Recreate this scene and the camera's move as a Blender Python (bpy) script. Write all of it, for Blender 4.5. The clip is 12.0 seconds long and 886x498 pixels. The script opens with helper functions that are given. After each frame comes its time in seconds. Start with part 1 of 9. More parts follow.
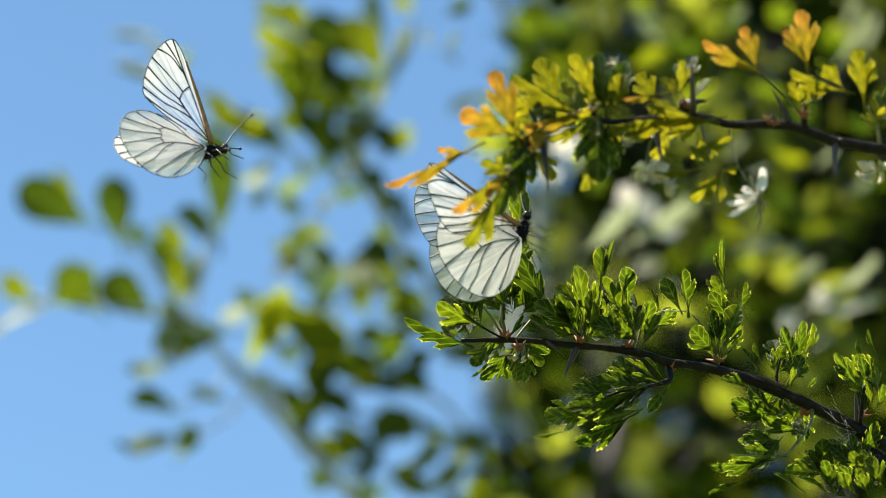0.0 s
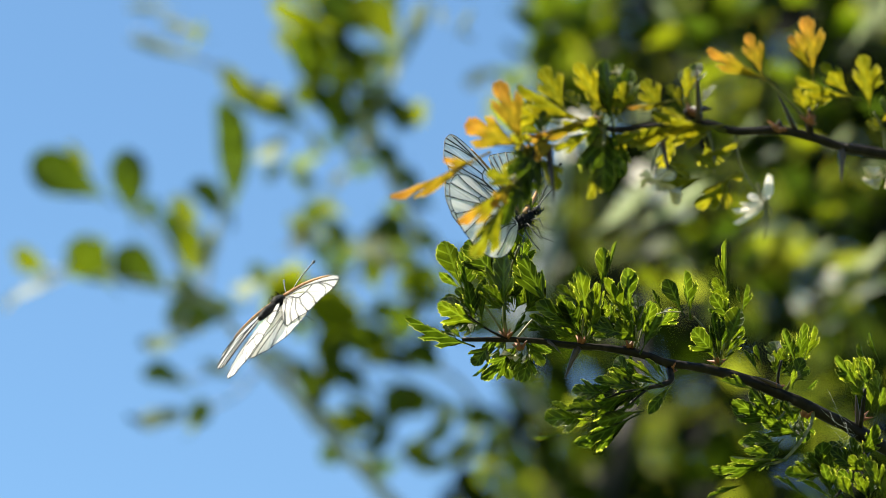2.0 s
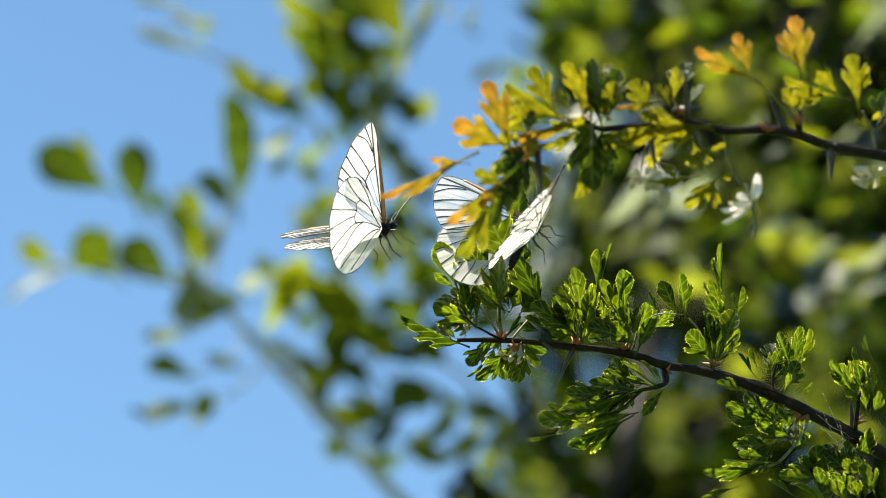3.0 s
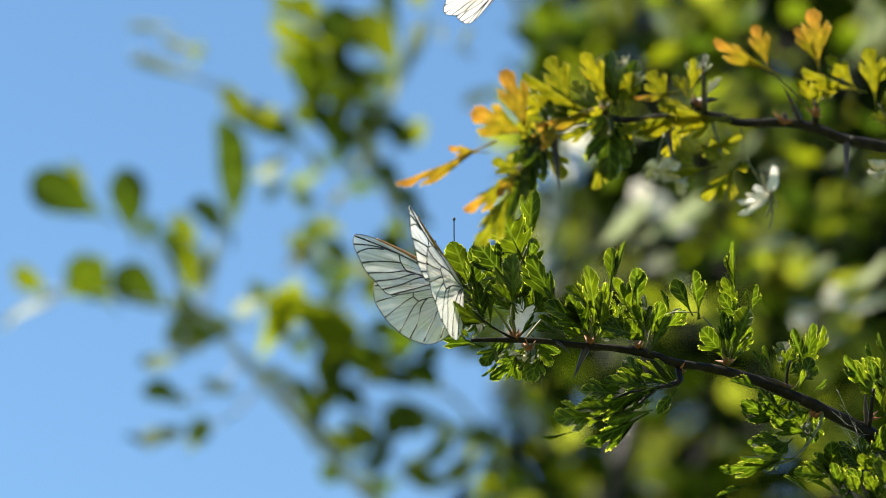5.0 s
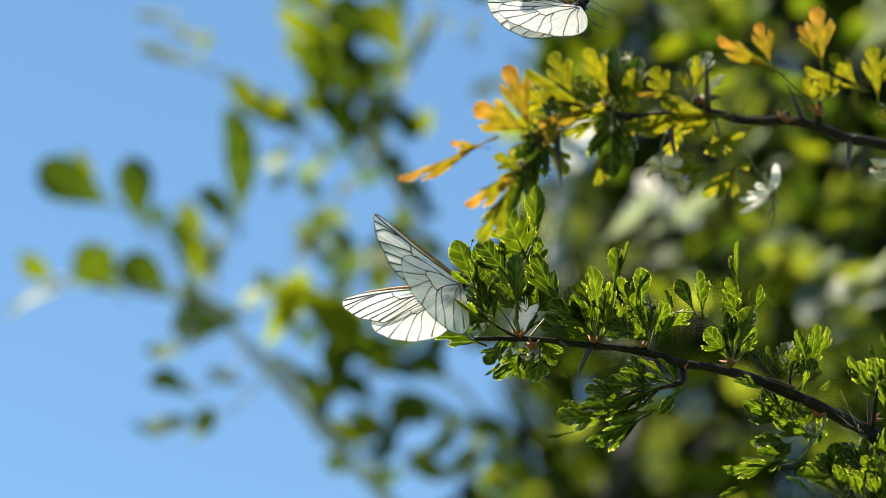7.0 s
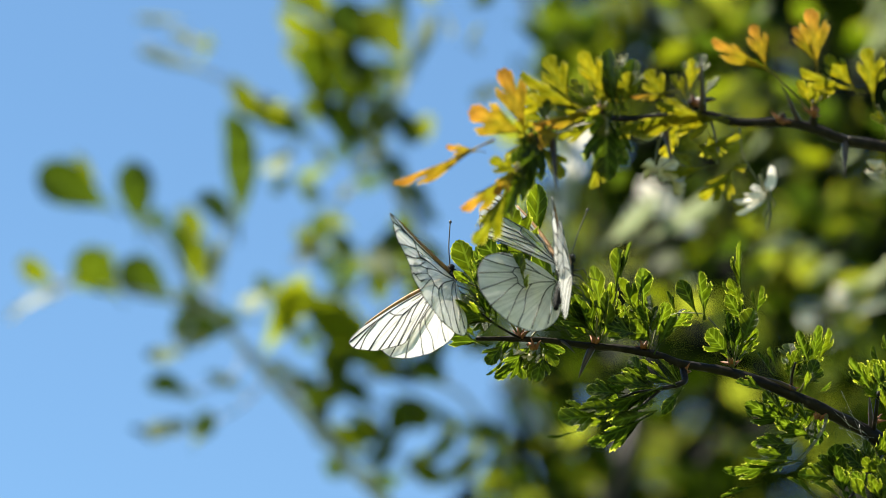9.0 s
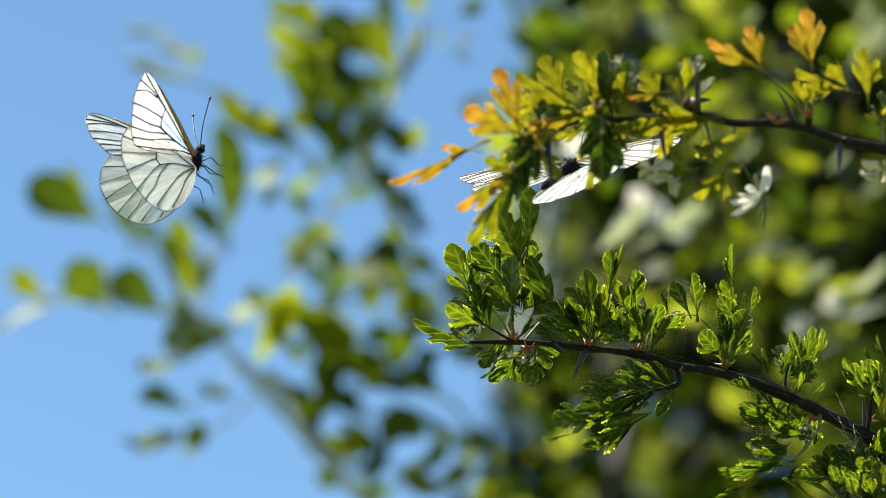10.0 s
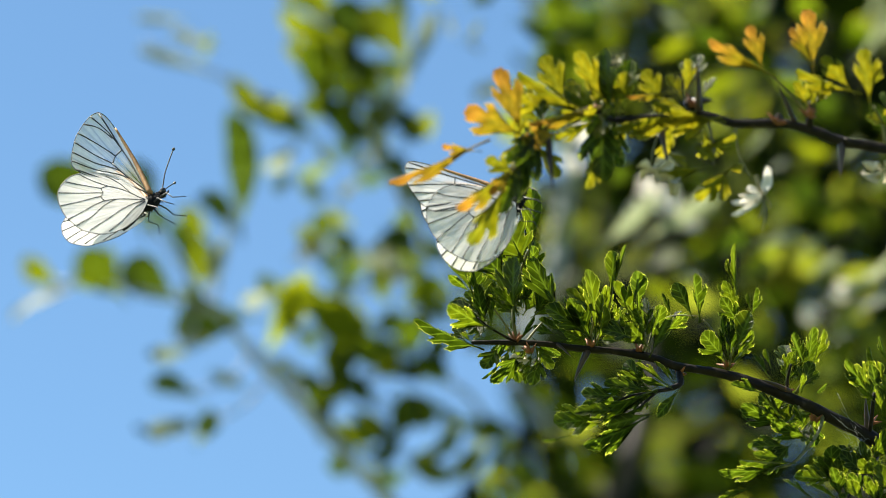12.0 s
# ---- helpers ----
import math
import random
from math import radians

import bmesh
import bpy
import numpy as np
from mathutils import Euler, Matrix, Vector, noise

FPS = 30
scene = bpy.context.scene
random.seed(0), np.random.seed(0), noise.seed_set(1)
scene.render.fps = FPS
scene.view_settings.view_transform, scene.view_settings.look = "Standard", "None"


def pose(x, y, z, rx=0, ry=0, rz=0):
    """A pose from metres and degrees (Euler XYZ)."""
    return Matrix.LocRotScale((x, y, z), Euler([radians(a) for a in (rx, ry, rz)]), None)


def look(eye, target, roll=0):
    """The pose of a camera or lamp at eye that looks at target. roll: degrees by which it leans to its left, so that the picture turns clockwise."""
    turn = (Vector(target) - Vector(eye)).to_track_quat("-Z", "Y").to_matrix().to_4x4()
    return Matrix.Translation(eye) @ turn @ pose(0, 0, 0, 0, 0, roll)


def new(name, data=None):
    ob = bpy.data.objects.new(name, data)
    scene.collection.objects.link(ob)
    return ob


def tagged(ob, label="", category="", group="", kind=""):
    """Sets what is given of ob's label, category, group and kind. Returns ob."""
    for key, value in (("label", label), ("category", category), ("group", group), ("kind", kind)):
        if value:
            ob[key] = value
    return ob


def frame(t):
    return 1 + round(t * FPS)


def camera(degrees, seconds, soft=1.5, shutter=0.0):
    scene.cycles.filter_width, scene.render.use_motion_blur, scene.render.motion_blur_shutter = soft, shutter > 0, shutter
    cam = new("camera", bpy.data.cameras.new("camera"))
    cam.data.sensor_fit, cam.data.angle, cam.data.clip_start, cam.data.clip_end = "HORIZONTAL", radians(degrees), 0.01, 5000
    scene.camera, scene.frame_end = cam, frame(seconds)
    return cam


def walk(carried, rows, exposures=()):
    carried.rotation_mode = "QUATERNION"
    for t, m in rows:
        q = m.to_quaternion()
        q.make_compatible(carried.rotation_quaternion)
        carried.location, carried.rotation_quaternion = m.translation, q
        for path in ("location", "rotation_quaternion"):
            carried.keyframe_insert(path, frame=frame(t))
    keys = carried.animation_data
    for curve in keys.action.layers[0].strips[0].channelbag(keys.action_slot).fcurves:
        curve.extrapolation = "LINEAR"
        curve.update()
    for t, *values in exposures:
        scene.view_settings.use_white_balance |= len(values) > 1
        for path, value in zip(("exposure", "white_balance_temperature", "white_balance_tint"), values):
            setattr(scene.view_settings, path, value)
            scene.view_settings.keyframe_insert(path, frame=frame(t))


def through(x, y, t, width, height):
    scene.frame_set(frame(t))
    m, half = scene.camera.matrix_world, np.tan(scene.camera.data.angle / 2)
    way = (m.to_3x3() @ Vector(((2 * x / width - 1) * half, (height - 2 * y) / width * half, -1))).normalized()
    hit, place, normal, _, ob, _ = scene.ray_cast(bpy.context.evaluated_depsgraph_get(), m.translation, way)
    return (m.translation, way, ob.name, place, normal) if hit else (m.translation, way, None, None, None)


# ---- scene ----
# The view: a long lens held by hand, looking up into a hawthorn; metres, z up.
FOCUS = 1.08
SITE = pose(0, 0, 1.45, 24, 0, 0)      # the still middle of the camera's way


def at(h, v, d=0.0):
    """A place h mm to the right of and v mm above the view's axis, d mm behind the plane of focus."""
    return SITE @ Vector((h / 1000, FOCUS + d / 1000, v / 1000))


cam = camera(14.0, 12.0, soft=0.5)
cam.data.dof.use_dof = True
cam.data.dof.focus_distance = FOCUS + 0.005
cam.data.dof.aperture_fstop = 8.4


def hold(x, z, yaw, pitch, roll):
    """The camera in the hand: mm right and up of its resting place, degrees of turn."""
    return SITE @ pose(x / 1000, 0, z / 1000, 0, 0, yaw) @ pose(0, 0, 0, pitch, 0, 0) @ pose(0, 0, 0, 0, roll, 0) @ pose(0, 0, 0, 90, 0, 0)


walk(cam, [
    (0, hold(3.01, 0.66, -0.036, -0.047, 0.442)),
    (0.5, hold(9.55, 3.23, 0.197, -0.144, 0.375)),
    (1, hold(6.39, 3.44, 0.157, -0.250, 0.022)),
    (1.5, hold(3.87, 10.36, 0.123, -0.615, 0.006)),
    (2, hold(11.44, 18.62, 0.445, -1.016, -0.076)),
    (2.5, hold(20.62, 25.49, 0.847, -1.368, -0.400)),
    (4.5, hold(7.74, 7.59, 0.398, -0.437, -0.404)),
    (5, hold(4.43, 4.57, 0.208, -0.263, -0.011)),
    (5.5, hold(2.48, 0.57, 0.152, -0.074, 0.108)),
    (6, hold(2.61, 3.33, 0.129, -0.200, 0.205)),
    (6.5, hold(3.87, 7.30, 0.203, -0.374, -0.005)),
    (7, hold(6.50, 10.62, 0.384, -0.609, -0.363)),
    (9, hold(4.92, 6.44, 0.332, -0.390, -0.592)),
    (9.5, hold(2.99, 2.43, 0.171, -0.146, -0.284)),
    (10, hold(3.14, 1.84, 0.124, -0.087, -0.146)),
    (10.5, hold(-0.00, -0.00, -0.000, 0.000, -0.000)),
    (11, hold(-1.23, 0.58, 0.014, -0.085, 0.016)),
    (11.5, hold(4.60, 6.84, 0.289, -0.380, -0.062)),
    (12, hold(10.73, 11.79, 0.559, -0.608, -0.207)),
], [(0, 1.9, 6080, -3), (12, 1.9, 6080, -3)])

# ---- light ----
SUN_AZIMUTH, SUN_HEIGHT = -85, 60       # degrees: east of the view's direction, above the horizon
world = bpy.data.worlds.new("sky")
scene.world = world
world.use_nodes = True
wn = world.node_tree.nodes
sky = wn.new("ShaderNodeTexSky")
sky.sky_type = "NISHITA"
sky.sun_disc = False
sky.sun_elevation, sky.sun_rotation = radians(SUN_HEIGHT), radians(SUN_AZIMUTH)
sky.air_density, sky.dust_density, sky.ozone_density = 1.0, 0.0, 3.0
world.node_tree.links.new(sky.outputs[0], wn["Background"].inputs[0])
wn["Background"].inputs[1].default_value = 0.05
sun = new("sun", bpy.data.lights.new("sun", "SUN"))
sun.data.energy, sun.data.angle, sun.data.color = 5.0, radians(0.53), (1.0, 0.84, 0.68)
a, e = radians(SUN_AZIMUTH), radians(SUN_HEIGHT)
sun.matrix_world = look((6 * math.sin(a) * math.cos(e), 6 * math.cos(a) * math.cos(e), 6 * math.sin(e)), (0, 0, 0))


# ---- materials ----
def material(name):
    m = bpy.data.materials.new(name)
    m.use_nodes = True
    return m, m.node_tree.nodes, m.node_tree.links


def ramp(n, l, fac, stops):
    r = n.new("ShaderNodeValToRGB")
    r.color_ramp.elements[0].position, r.color_ramp.elements[0].color = stops[0][0], (*stops[0][1], 1)
    r.color_ramp.elements[1].position, r.color_ramp.elements[1].color = stops[-1][0], (*stops[-1][1], 1)
    for p, c in stops[1:-1]:
        r.color_ramp.elements.new(p).color = (*c, 1)
    l.new(fac, r.inputs[0])
    return r.outputs[0]


def noise_out(n, l, scale, detail=4.0, coords="Object"):
    c = n.new("ShaderNodeTexCoord")
    t = n.new("ShaderNodeTexNoise")
    t.inputs["Scale"].default_value, t.inputs["Detail"].default_value = scale, detail
    l.new(c.outputs[coords], t.inputs["Vector"])
    return t.outputs["Fac"]


def multiply(n, l, a, b):
    m = n.new("ShaderNodeMix")
    m.data_type, m.blend_type = "RGBA", "MULTIPLY"
    m.inputs["Factor"].default_value = 1.0
    for value, socket in ((a, m.inputs["A"]), (b, m.inputs["B"])):
        if isinstance(value, tuple):
            socket.default_value = (*value, 1)
        else:
            l.new(value, socket)
    return m.outputs["Result"]


def leaf_material(name, stops, glow, through=0.5, gloss=0.42, per_piece=False, vein=0.16, tip=None, shine=0.45):
    """A thin leaf: a waxy upper skin over flesh that lets the sun through, with paler side veins."""
    m, n, l = material(name)
    p = n["Principled BSDF"]
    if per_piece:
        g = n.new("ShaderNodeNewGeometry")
        # whole sprays darker or lighter: the thicket's shade and sun painted in clumps
        clump_shade = n.new("ShaderNodeMapRange")
        clump_shade.inputs[1].default_value, clump_shade.inputs[2].default_value = 0.38, 0.62
        clump_shade.inputs[3].default_value, clump_shade.inputs[4].default_value = -0.62, 0.55
        l.new(noise_out(n, l, 9.5, 1.0), clump_shade.inputs[0])
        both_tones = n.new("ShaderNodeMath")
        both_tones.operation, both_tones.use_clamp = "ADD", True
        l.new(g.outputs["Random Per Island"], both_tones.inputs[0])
        l.new(clump_shade.outputs[0], both_tones.inputs[1])
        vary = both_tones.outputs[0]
    else:
        vary = n.new("ShaderNodeObjectInfo").outputs["Random"]
    tone = ramp(n, l, vary, stops)
    blot = ramp(n, l, noise_out(n, l, 260, 5), [(0.28, (0.55, 0.6, 0.5)), (0.72, (1.25, 1.22, 1.2))])
    colour = multiply(n, l, tone, blot)
    # side veins run forward from the midrib
    c = n.new("ShaderNodeTexCoord")
    s = n.new("ShaderNodeSeparateXYZ")
    l.new(c.outputs["Object"], s.inputs[0])
    ab = n.new("ShaderNodeMath")
    ab.operation = "ABSOLUTE"
    l.new(s.outputs[0], ab.inputs[0])
    run = n.new("ShaderNodeMath")
    run.operation = "MULTIPLY_ADD"
    run.inputs[1].default_value = -1.15
    l.new(ab.outputs[0], run.inputs[0])
    l.new(s.outputs[1], run.inputs[2])
    wave = n.new("ShaderNodeMath")
    wave.operation = "MULTIPLY"
    wave.inputs[1].default_value = 2 * math.pi / 0.0032
    l.new(run.outputs[0], wave.inputs[0])
    co = n.new("ShaderNodeMath")
    co.operation = "COSINE"
    l.new(wave.outputs[0], co.inputs[0])
    if tip:
        # the flush deepens from foot to tip
        along = n.new("ShaderNodeMapRange")
        along.inputs[1].default_value, along.inputs[2].default_value = 0.0105, 0.019
        l.new(s.outputs[1], along.inputs[0])
        flush = n.new("ShaderNodeMix")
        flush.data_type = "RGBA"
        l.new(along.outputs[0], flush.inputs["Factor"])
        l.new(colour, flush.inputs["A"])
        l.new(multiply(n, l, tip, blot), flush.inputs["B"])
        colour = flush.outputs["Result"]
    rib = n.new("ShaderNodeMapRange")
    rib.inputs[1].default_value, rib.inputs[2].default_value = 0.75, 1.0
    l.new(co.outputs[0], rib.inputs[0])
    mid = n.new("ShaderNodeMapRange")
    mid.inputs[1].default_value, mid.inputs[2].default_value = 0.00045, 0.0002
    l.new(ab.outputs[0], mid.inputs[0])
    both = n.new("ShaderNodeMath")
    both.operation = "MAXIMUM"
    l.new(rib.outputs[0], both.inputs[0])
    l.new(mid.outputs[0], both.inputs[1])
    f = n.new("ShaderNodeMath")
    f.operation = "MULTIPLY"
    f.inputs[1].default_value = 0.0 if per_piece else vein
    l.new(both.outputs[0], f.inputs[0])
    pale = n.new("ShaderNodeMix")
    pale.data_type = "RGBA"
    l.new(f.outputs[0], pale.inputs["Factor"])
    l.new(colour, pale.inputs["A"])
    pale.inputs["B"].default_value = (0.2, 0.27, 0.07, 1)
    pale = pale.outputs["Result"]
    if not per_piece:
        # a paler edge: the leaf's bright rim of light painted into its colour
        edge = n.new("ShaderNodeAttribute")
        edge.attribute_name = "margin"
        rim_light = n.new("ShaderNodeMapRange")
        rim_light.inputs[1].default_value, rim_light.inputs[2].default_value, rim_light.inputs[4].default_value = 0.3, 1.0, 0.55
        l.new(edge.outputs["Fac"], rim_light.inputs[0])
        rimmed = n.new("ShaderNodeMix")
        rimmed.data_type = "RGBA"
        l.new(rim_light.outputs[0], rimmed.inputs["Factor"])
        l.new(pale, rimmed.inputs["A"])
        rimmed.inputs["B"].default_value = (0.3, 0.3, 0.12, 1)
        pale = rimmed.outputs["Result"]
    l.new(pale, p.inputs["Base Color"])
    p.inputs["Roughness"].default_value = gloss
    p.inputs["Specular IOR Level"].default_value = shine
    bump = n.new("ShaderNodeBump")
    bump.inputs["Strength"].default_value, bump.inputs["Distance"].default_value = 0.6, 0.0003
    bump.invert = True
    if not per_piece:
        grain = n.new("ShaderNodeMath")
        grain.operation = "MULTIPLY_ADD"
        grain.inputs[1].default_value = 1.3
        l.new(noise_out(n, l, 1100, 3), grain.inputs[0])
        l.new(both.outputs[0], grain.inputs[2])
        l.new(grain.outputs[0], bump.inputs["Height"])
        l.new(bump.outputs[0], p.inputs["Normal"])
    tr = n.new("ShaderNodeBsdfTranslucent")
    l.new(multiply(n, l, multiply(n, l, pale, glow), blot), tr.inputs[0])
    mix = n.new("ShaderNodeMixShader")
    mix.inputs[0].default_value = through
    l.new(p.outputs[0], mix.inputs[1])
    l.new(tr.outputs[0], mix.inputs[2])
    l.new(mix.outputs[0], n["Material Output"].inputs[0])
    return m


def plain(name, stops, scale, rough=0.7, bump=0.3, distance=0.0003, metal=0.0, coords="Object", shine=0.5):
    m, n, l = material(name)
    p = n["Principled BSDF"]
    f = noise_out(n, l, scale, 6, coords)
    l.new(ramp(n, l, f, stops), p.inputs["Base Color"])
    p.inputs["Roughness"].default_value, p.inputs["Metallic"].default_value = rough, metal
    p.inputs["Specular IOR Level"].default_value = shine
    b = n.new("ShaderNodeBump")
    b.inputs["Strength"].default_value, b.inputs["Distance"].default_value = bump, distance
    l.new(f, b.inputs["Height"])
    l.new(b.outputs[0], p.inputs["Normal"])
    return m


def wing_material(name, colour, through, clear, scales, rays=0.0):
    """A thin skin: white scales on a clear film, thinner between them, so that sky and sun come through; rays: how much the scales gather in streaks towards the margin."""
    m, n, l = material(name)
    f = noise_out(n, l, 420, 6)
    tone = multiply(n, l, colour, ramp(n, l, f, [(0.25, (0.84, 0.85, 0.86)), (0.7, (1.0, 1.0, 1.0))]))
    worn = n.new("ShaderNodeMapRange")
    worn.inputs[1].default_value, worn.inputs[2].default_value = 0.3, 0.75
    worn.inputs[3].default_value, worn.inputs[4].default_value = clear * 0.6, clear * 1.3
    l.new(noise_out(n, l, scales, 3), worn.inputs[0])
    bare = worn.outputs[0]
    if rays:
        c = n.new("ShaderNodeTexCoord")
        s = n.new("ShaderNodeSeparateXYZ")
        l.new(c.outputs["Object"], s.inputs[0])
        angle = n.new("ShaderNodeMath")
        angle.operation = "ARCTAN2"
        l.new(s.outputs[0], angle.inputs[0])
        side = n.new("ShaderNodeMath")
        side.operation = "ABSOLUTE"
        l.new(s.outputs[1], side.inputs[0])
        l.new(side.outputs[0], angle.inputs[1])
        reach = n.new("ShaderNodeVectorMath")
        reach.operation = "LENGTH"
        l.new(c.outputs["Object"], reach.inputs[0])
        polar_place = n.new("ShaderNodeCombineXYZ")
        l.new(angle.outputs[0], polar_place.inputs[0])
        l.new(reach.outputs["Value"], polar_place.inputs[1])
        streak = n.new("ShaderNodeTexNoise")
        streak.inputs["Scale"].default_value, streak.inputs["Detail"].default_value = 22.0, 4.0
        l.new(polar_place.outputs[0], streak.inputs["Vector"])
        # the film is barest at the wing's middle and whitens to the margin
        out = n.new("ShaderNodeMapRange")
        out.inputs[1].default_value, out.inputs[2].default_value = 0.014, 0.03
        out.inputs[3].default_value, out.inputs[4].default_value = 1.25, 0.45
        l.new(reach.outputs["Value"], out.inputs[0])
        comb = n.new("ShaderNodeMapRange")
        comb.inputs[1].default_value, comb.inputs[2].default_value = 0.35, 0.65
        comb.inputs[3].default_value, comb.inputs[4].default_value = 1 - rays, 1 + rays
        l.new(streak.outputs["Fac"], comb.inputs[0])
        for factor in (out.outputs[0], comb.outputs[0]):
            scale = n.new("ShaderNodeMath")
            scale.operation = "MULTIPLY"
            l.new(bare, scale.inputs[0])
            l.new(factor, scale.inputs[1])
            bare = scale.outputs[0]
        dust = ramp(n, l, streak.outputs["Fac"], [(0.3, (1.0, 1.0, 1.0)), (0.52, (0.96, 0.955, 0.95)), (0.72, (0.62, 0.615, 0.62))])
        tone = multiply(n, l, tone, dust)
    d = n.new("ShaderNodeBsdfPrincipled")
    l.new(tone, d.inputs["Base Color"])
    d.inputs["Roughness"].default_value = 0.55
    d.inputs["Specular IOR Level"].default_value = 0.3
    tr = n.new("ShaderNodeBsdfTranslucent")
    l.new(tone, tr.inputs[0])
    a = n.new("ShaderNodeMixShader")
    a.inputs[0].default_value = through
    l.new(d.outputs[0], a.inputs[1])
    l.new(tr.outputs[0], a.inputs[2])
    see = n.new("ShaderNodeBsdfTransparent")
    b = n.new("ShaderNodeMixShader")
    l.new(bare, b.inputs[0])
    l.new(a.outputs[0], b.inputs[1])
    l.new(see.outputs[0], b.inputs[2])
    l.new(b.outputs[0], n["Material Output"].inputs[0])
    return m


LEAF = leaf_material("leaf", [(0.0, (0.0075, 0.0125, 0.001)), (0.5, (0.015, 0.0215, 0.0013)), (1.0, (0.028, 0.035, 0.002))], (6.2, 6.3, 1.8), 0.52, gloss=0.36, shine=0.18, vein=0.1)
YOUNG = leaf_material("young_leaf", [(0.0, (0.07, 0.076, 0.003)), (1.0, (0.15, 0.14, 0.005))], (2.4, 2.15, 1.0), 0.52, shine=0.22)
AMBER = leaf_material("amber_leaf", [(0.0, (0.13, 0.12, 0.005)), (1.0, (0.2, 0.135, 0.01))], (1.9, 1.8, 1.2), 0.5, vein=0.07, tip=(0.31, 0.125, 0.03), shine=0.25)
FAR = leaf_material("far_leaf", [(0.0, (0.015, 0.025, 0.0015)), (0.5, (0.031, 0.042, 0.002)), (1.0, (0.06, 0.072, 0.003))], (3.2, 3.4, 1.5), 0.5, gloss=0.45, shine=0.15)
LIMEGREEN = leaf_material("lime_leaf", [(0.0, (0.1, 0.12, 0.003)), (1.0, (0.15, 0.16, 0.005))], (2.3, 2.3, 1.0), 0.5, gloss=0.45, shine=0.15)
# near-black to lime stops put the thicket's shade and sunlit patches into colour
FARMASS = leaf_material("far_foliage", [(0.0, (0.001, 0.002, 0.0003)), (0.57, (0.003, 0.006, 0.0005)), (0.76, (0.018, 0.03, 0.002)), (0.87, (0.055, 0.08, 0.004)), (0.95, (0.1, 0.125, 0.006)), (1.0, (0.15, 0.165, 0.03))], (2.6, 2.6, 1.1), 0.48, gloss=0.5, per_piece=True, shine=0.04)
BARK = plain("bark", [(0.3, (0.006, 0.0048, 0.004)), (0.58, (0.014, 0.0105, 0.008)), (0.8, (0.05, 0.04, 0.032))], 300, 0.5, 0.9, 0.0006, shine=0.12)
# whitish colour stands in for sky and sun mirrored by glossy leaves
GLARE = leaf_material("pale_leaf", [(0.0, (0.2, 0.23, 0.15)), (1.0, (0.35, 0.37, 0.29))], (1.0, 1.0, 0.9), 0.5, gloss=0.5, shine=0.3)
# paler and bluer than BARK: the sky haze over soft limbs, as colour
HAZED_BARK = plain("hazed_bark", [(0.3, (0.22, 0.24, 0.27)), (0.7, (0.4, 0.42, 0.45))], 120, 0.9, 0.5, 0.001)
BUD = plain("bud_scale", [(0.3, (0.1, 0.03, 0.012)), (0.7, (0.28, 0.1, 0.03))], 500, 0.6)
THORN = plain("thorn", [(0.3, (0.012, 0.007, 0.006)), (0.7, (0.05, 0.026, 0.02))], 400, 0.45)
STALK = plain("stalk", [(0.3, (0.05, 0.055, 0.012)), (0.7, (0.16, 0.14, 0.04))], 500, 0.5)
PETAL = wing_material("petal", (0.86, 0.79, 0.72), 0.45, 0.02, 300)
WITHERED = plain("withered_flower", [(0.3, (0.3, 0.25, 0.16)), (0.7, (0.6, 0.55, 0.42))], 600, 0.8)
FUR = plain("body_hair", [(0.3, (0.002, 0.002, 0.0025)), (0.62, (0.006, 0.006, 0.007)), (0.78, (0.03, 0.03, 0.033))], 900, 0.7, 1.0, 0.0004, shine=0.12)
EYE = plain("eye", [(0.3, (0.01, 0.008, 0.006)), (0.7, (0.03, 0.024, 0.02))], 900, 0.2)
LEG = plain("leg", [(0.3, (0.01, 0.01, 0.01)), (0.7, (0.035, 0.032, 0.03))], 900, 0.5)
VEIN = plain("vein", [(0.3, (0.012, 0.012, 0.014)), (0.7, (0.05, 0.048, 0.05))], 700, 0.6)
COSTA = plain("costa", [(0.3, (0.2, 0.09, 0.025)), (0.7, (0.38, 0.2, 0.07))], 700, 0.6)
FOREWING = wing_material("forewing", (0.86, 0.83, 0.82), 0.5, 0.46, 90, 0.45)
HINDWING = wing_material("hindwing", (0.89, 0.85, 0.83), 0.5, 0.2, 90, 0.35)
SILK = plain("silk", [(0.3, (0.6, 0.6, 0.58)), (0.7, (0.8, 0.8, 0.78))], 900, 0.5)
GRASS = plain("meadow", [(0.3, (0.03, 0.055, 0.012)), (0.5, (0.06, 0.09, 0.02)), (0.7, (0.12, 0.12, 0.045))], 3.0, 0.9, 0.5, 0.03)


# ---- building helpers ----
def mesh(name, bm, *materials, smooth=True):
    me = bpy.data.meshes.new(name)
    bm.to_mesh(me)
    bm.free()
    for m in materials:
        me.materials.append(m)
    if smooth:
        me.shade_smooth()
    return me


def thing(name, place=None):
    ob = new(name)
    ob.empty_display_size = 0.05
    ob.matrix_basis = place or Matrix()
    ob["spot"] = [v for row in ob.matrix_basis for v in row]
    return ob


def where(ob):
    v = ob["spot"]
    return Matrix([v[i:i + 4] for i in (0, 4, 8, 12)])


def part(name, data, parent, label="", m=None):
    """A mesh under a thing or a part; m is its pose in the world (the parent's own pose if none is given)."""
    ob = new(name, data)
    ob.parent = parent
    m = m or where(parent)
    ob.matrix_basis = where(parent).inverted() @ m
    ob["spot"] = [v for row in m for v in row]
    if label:
        ob["label"] = label
    return ob


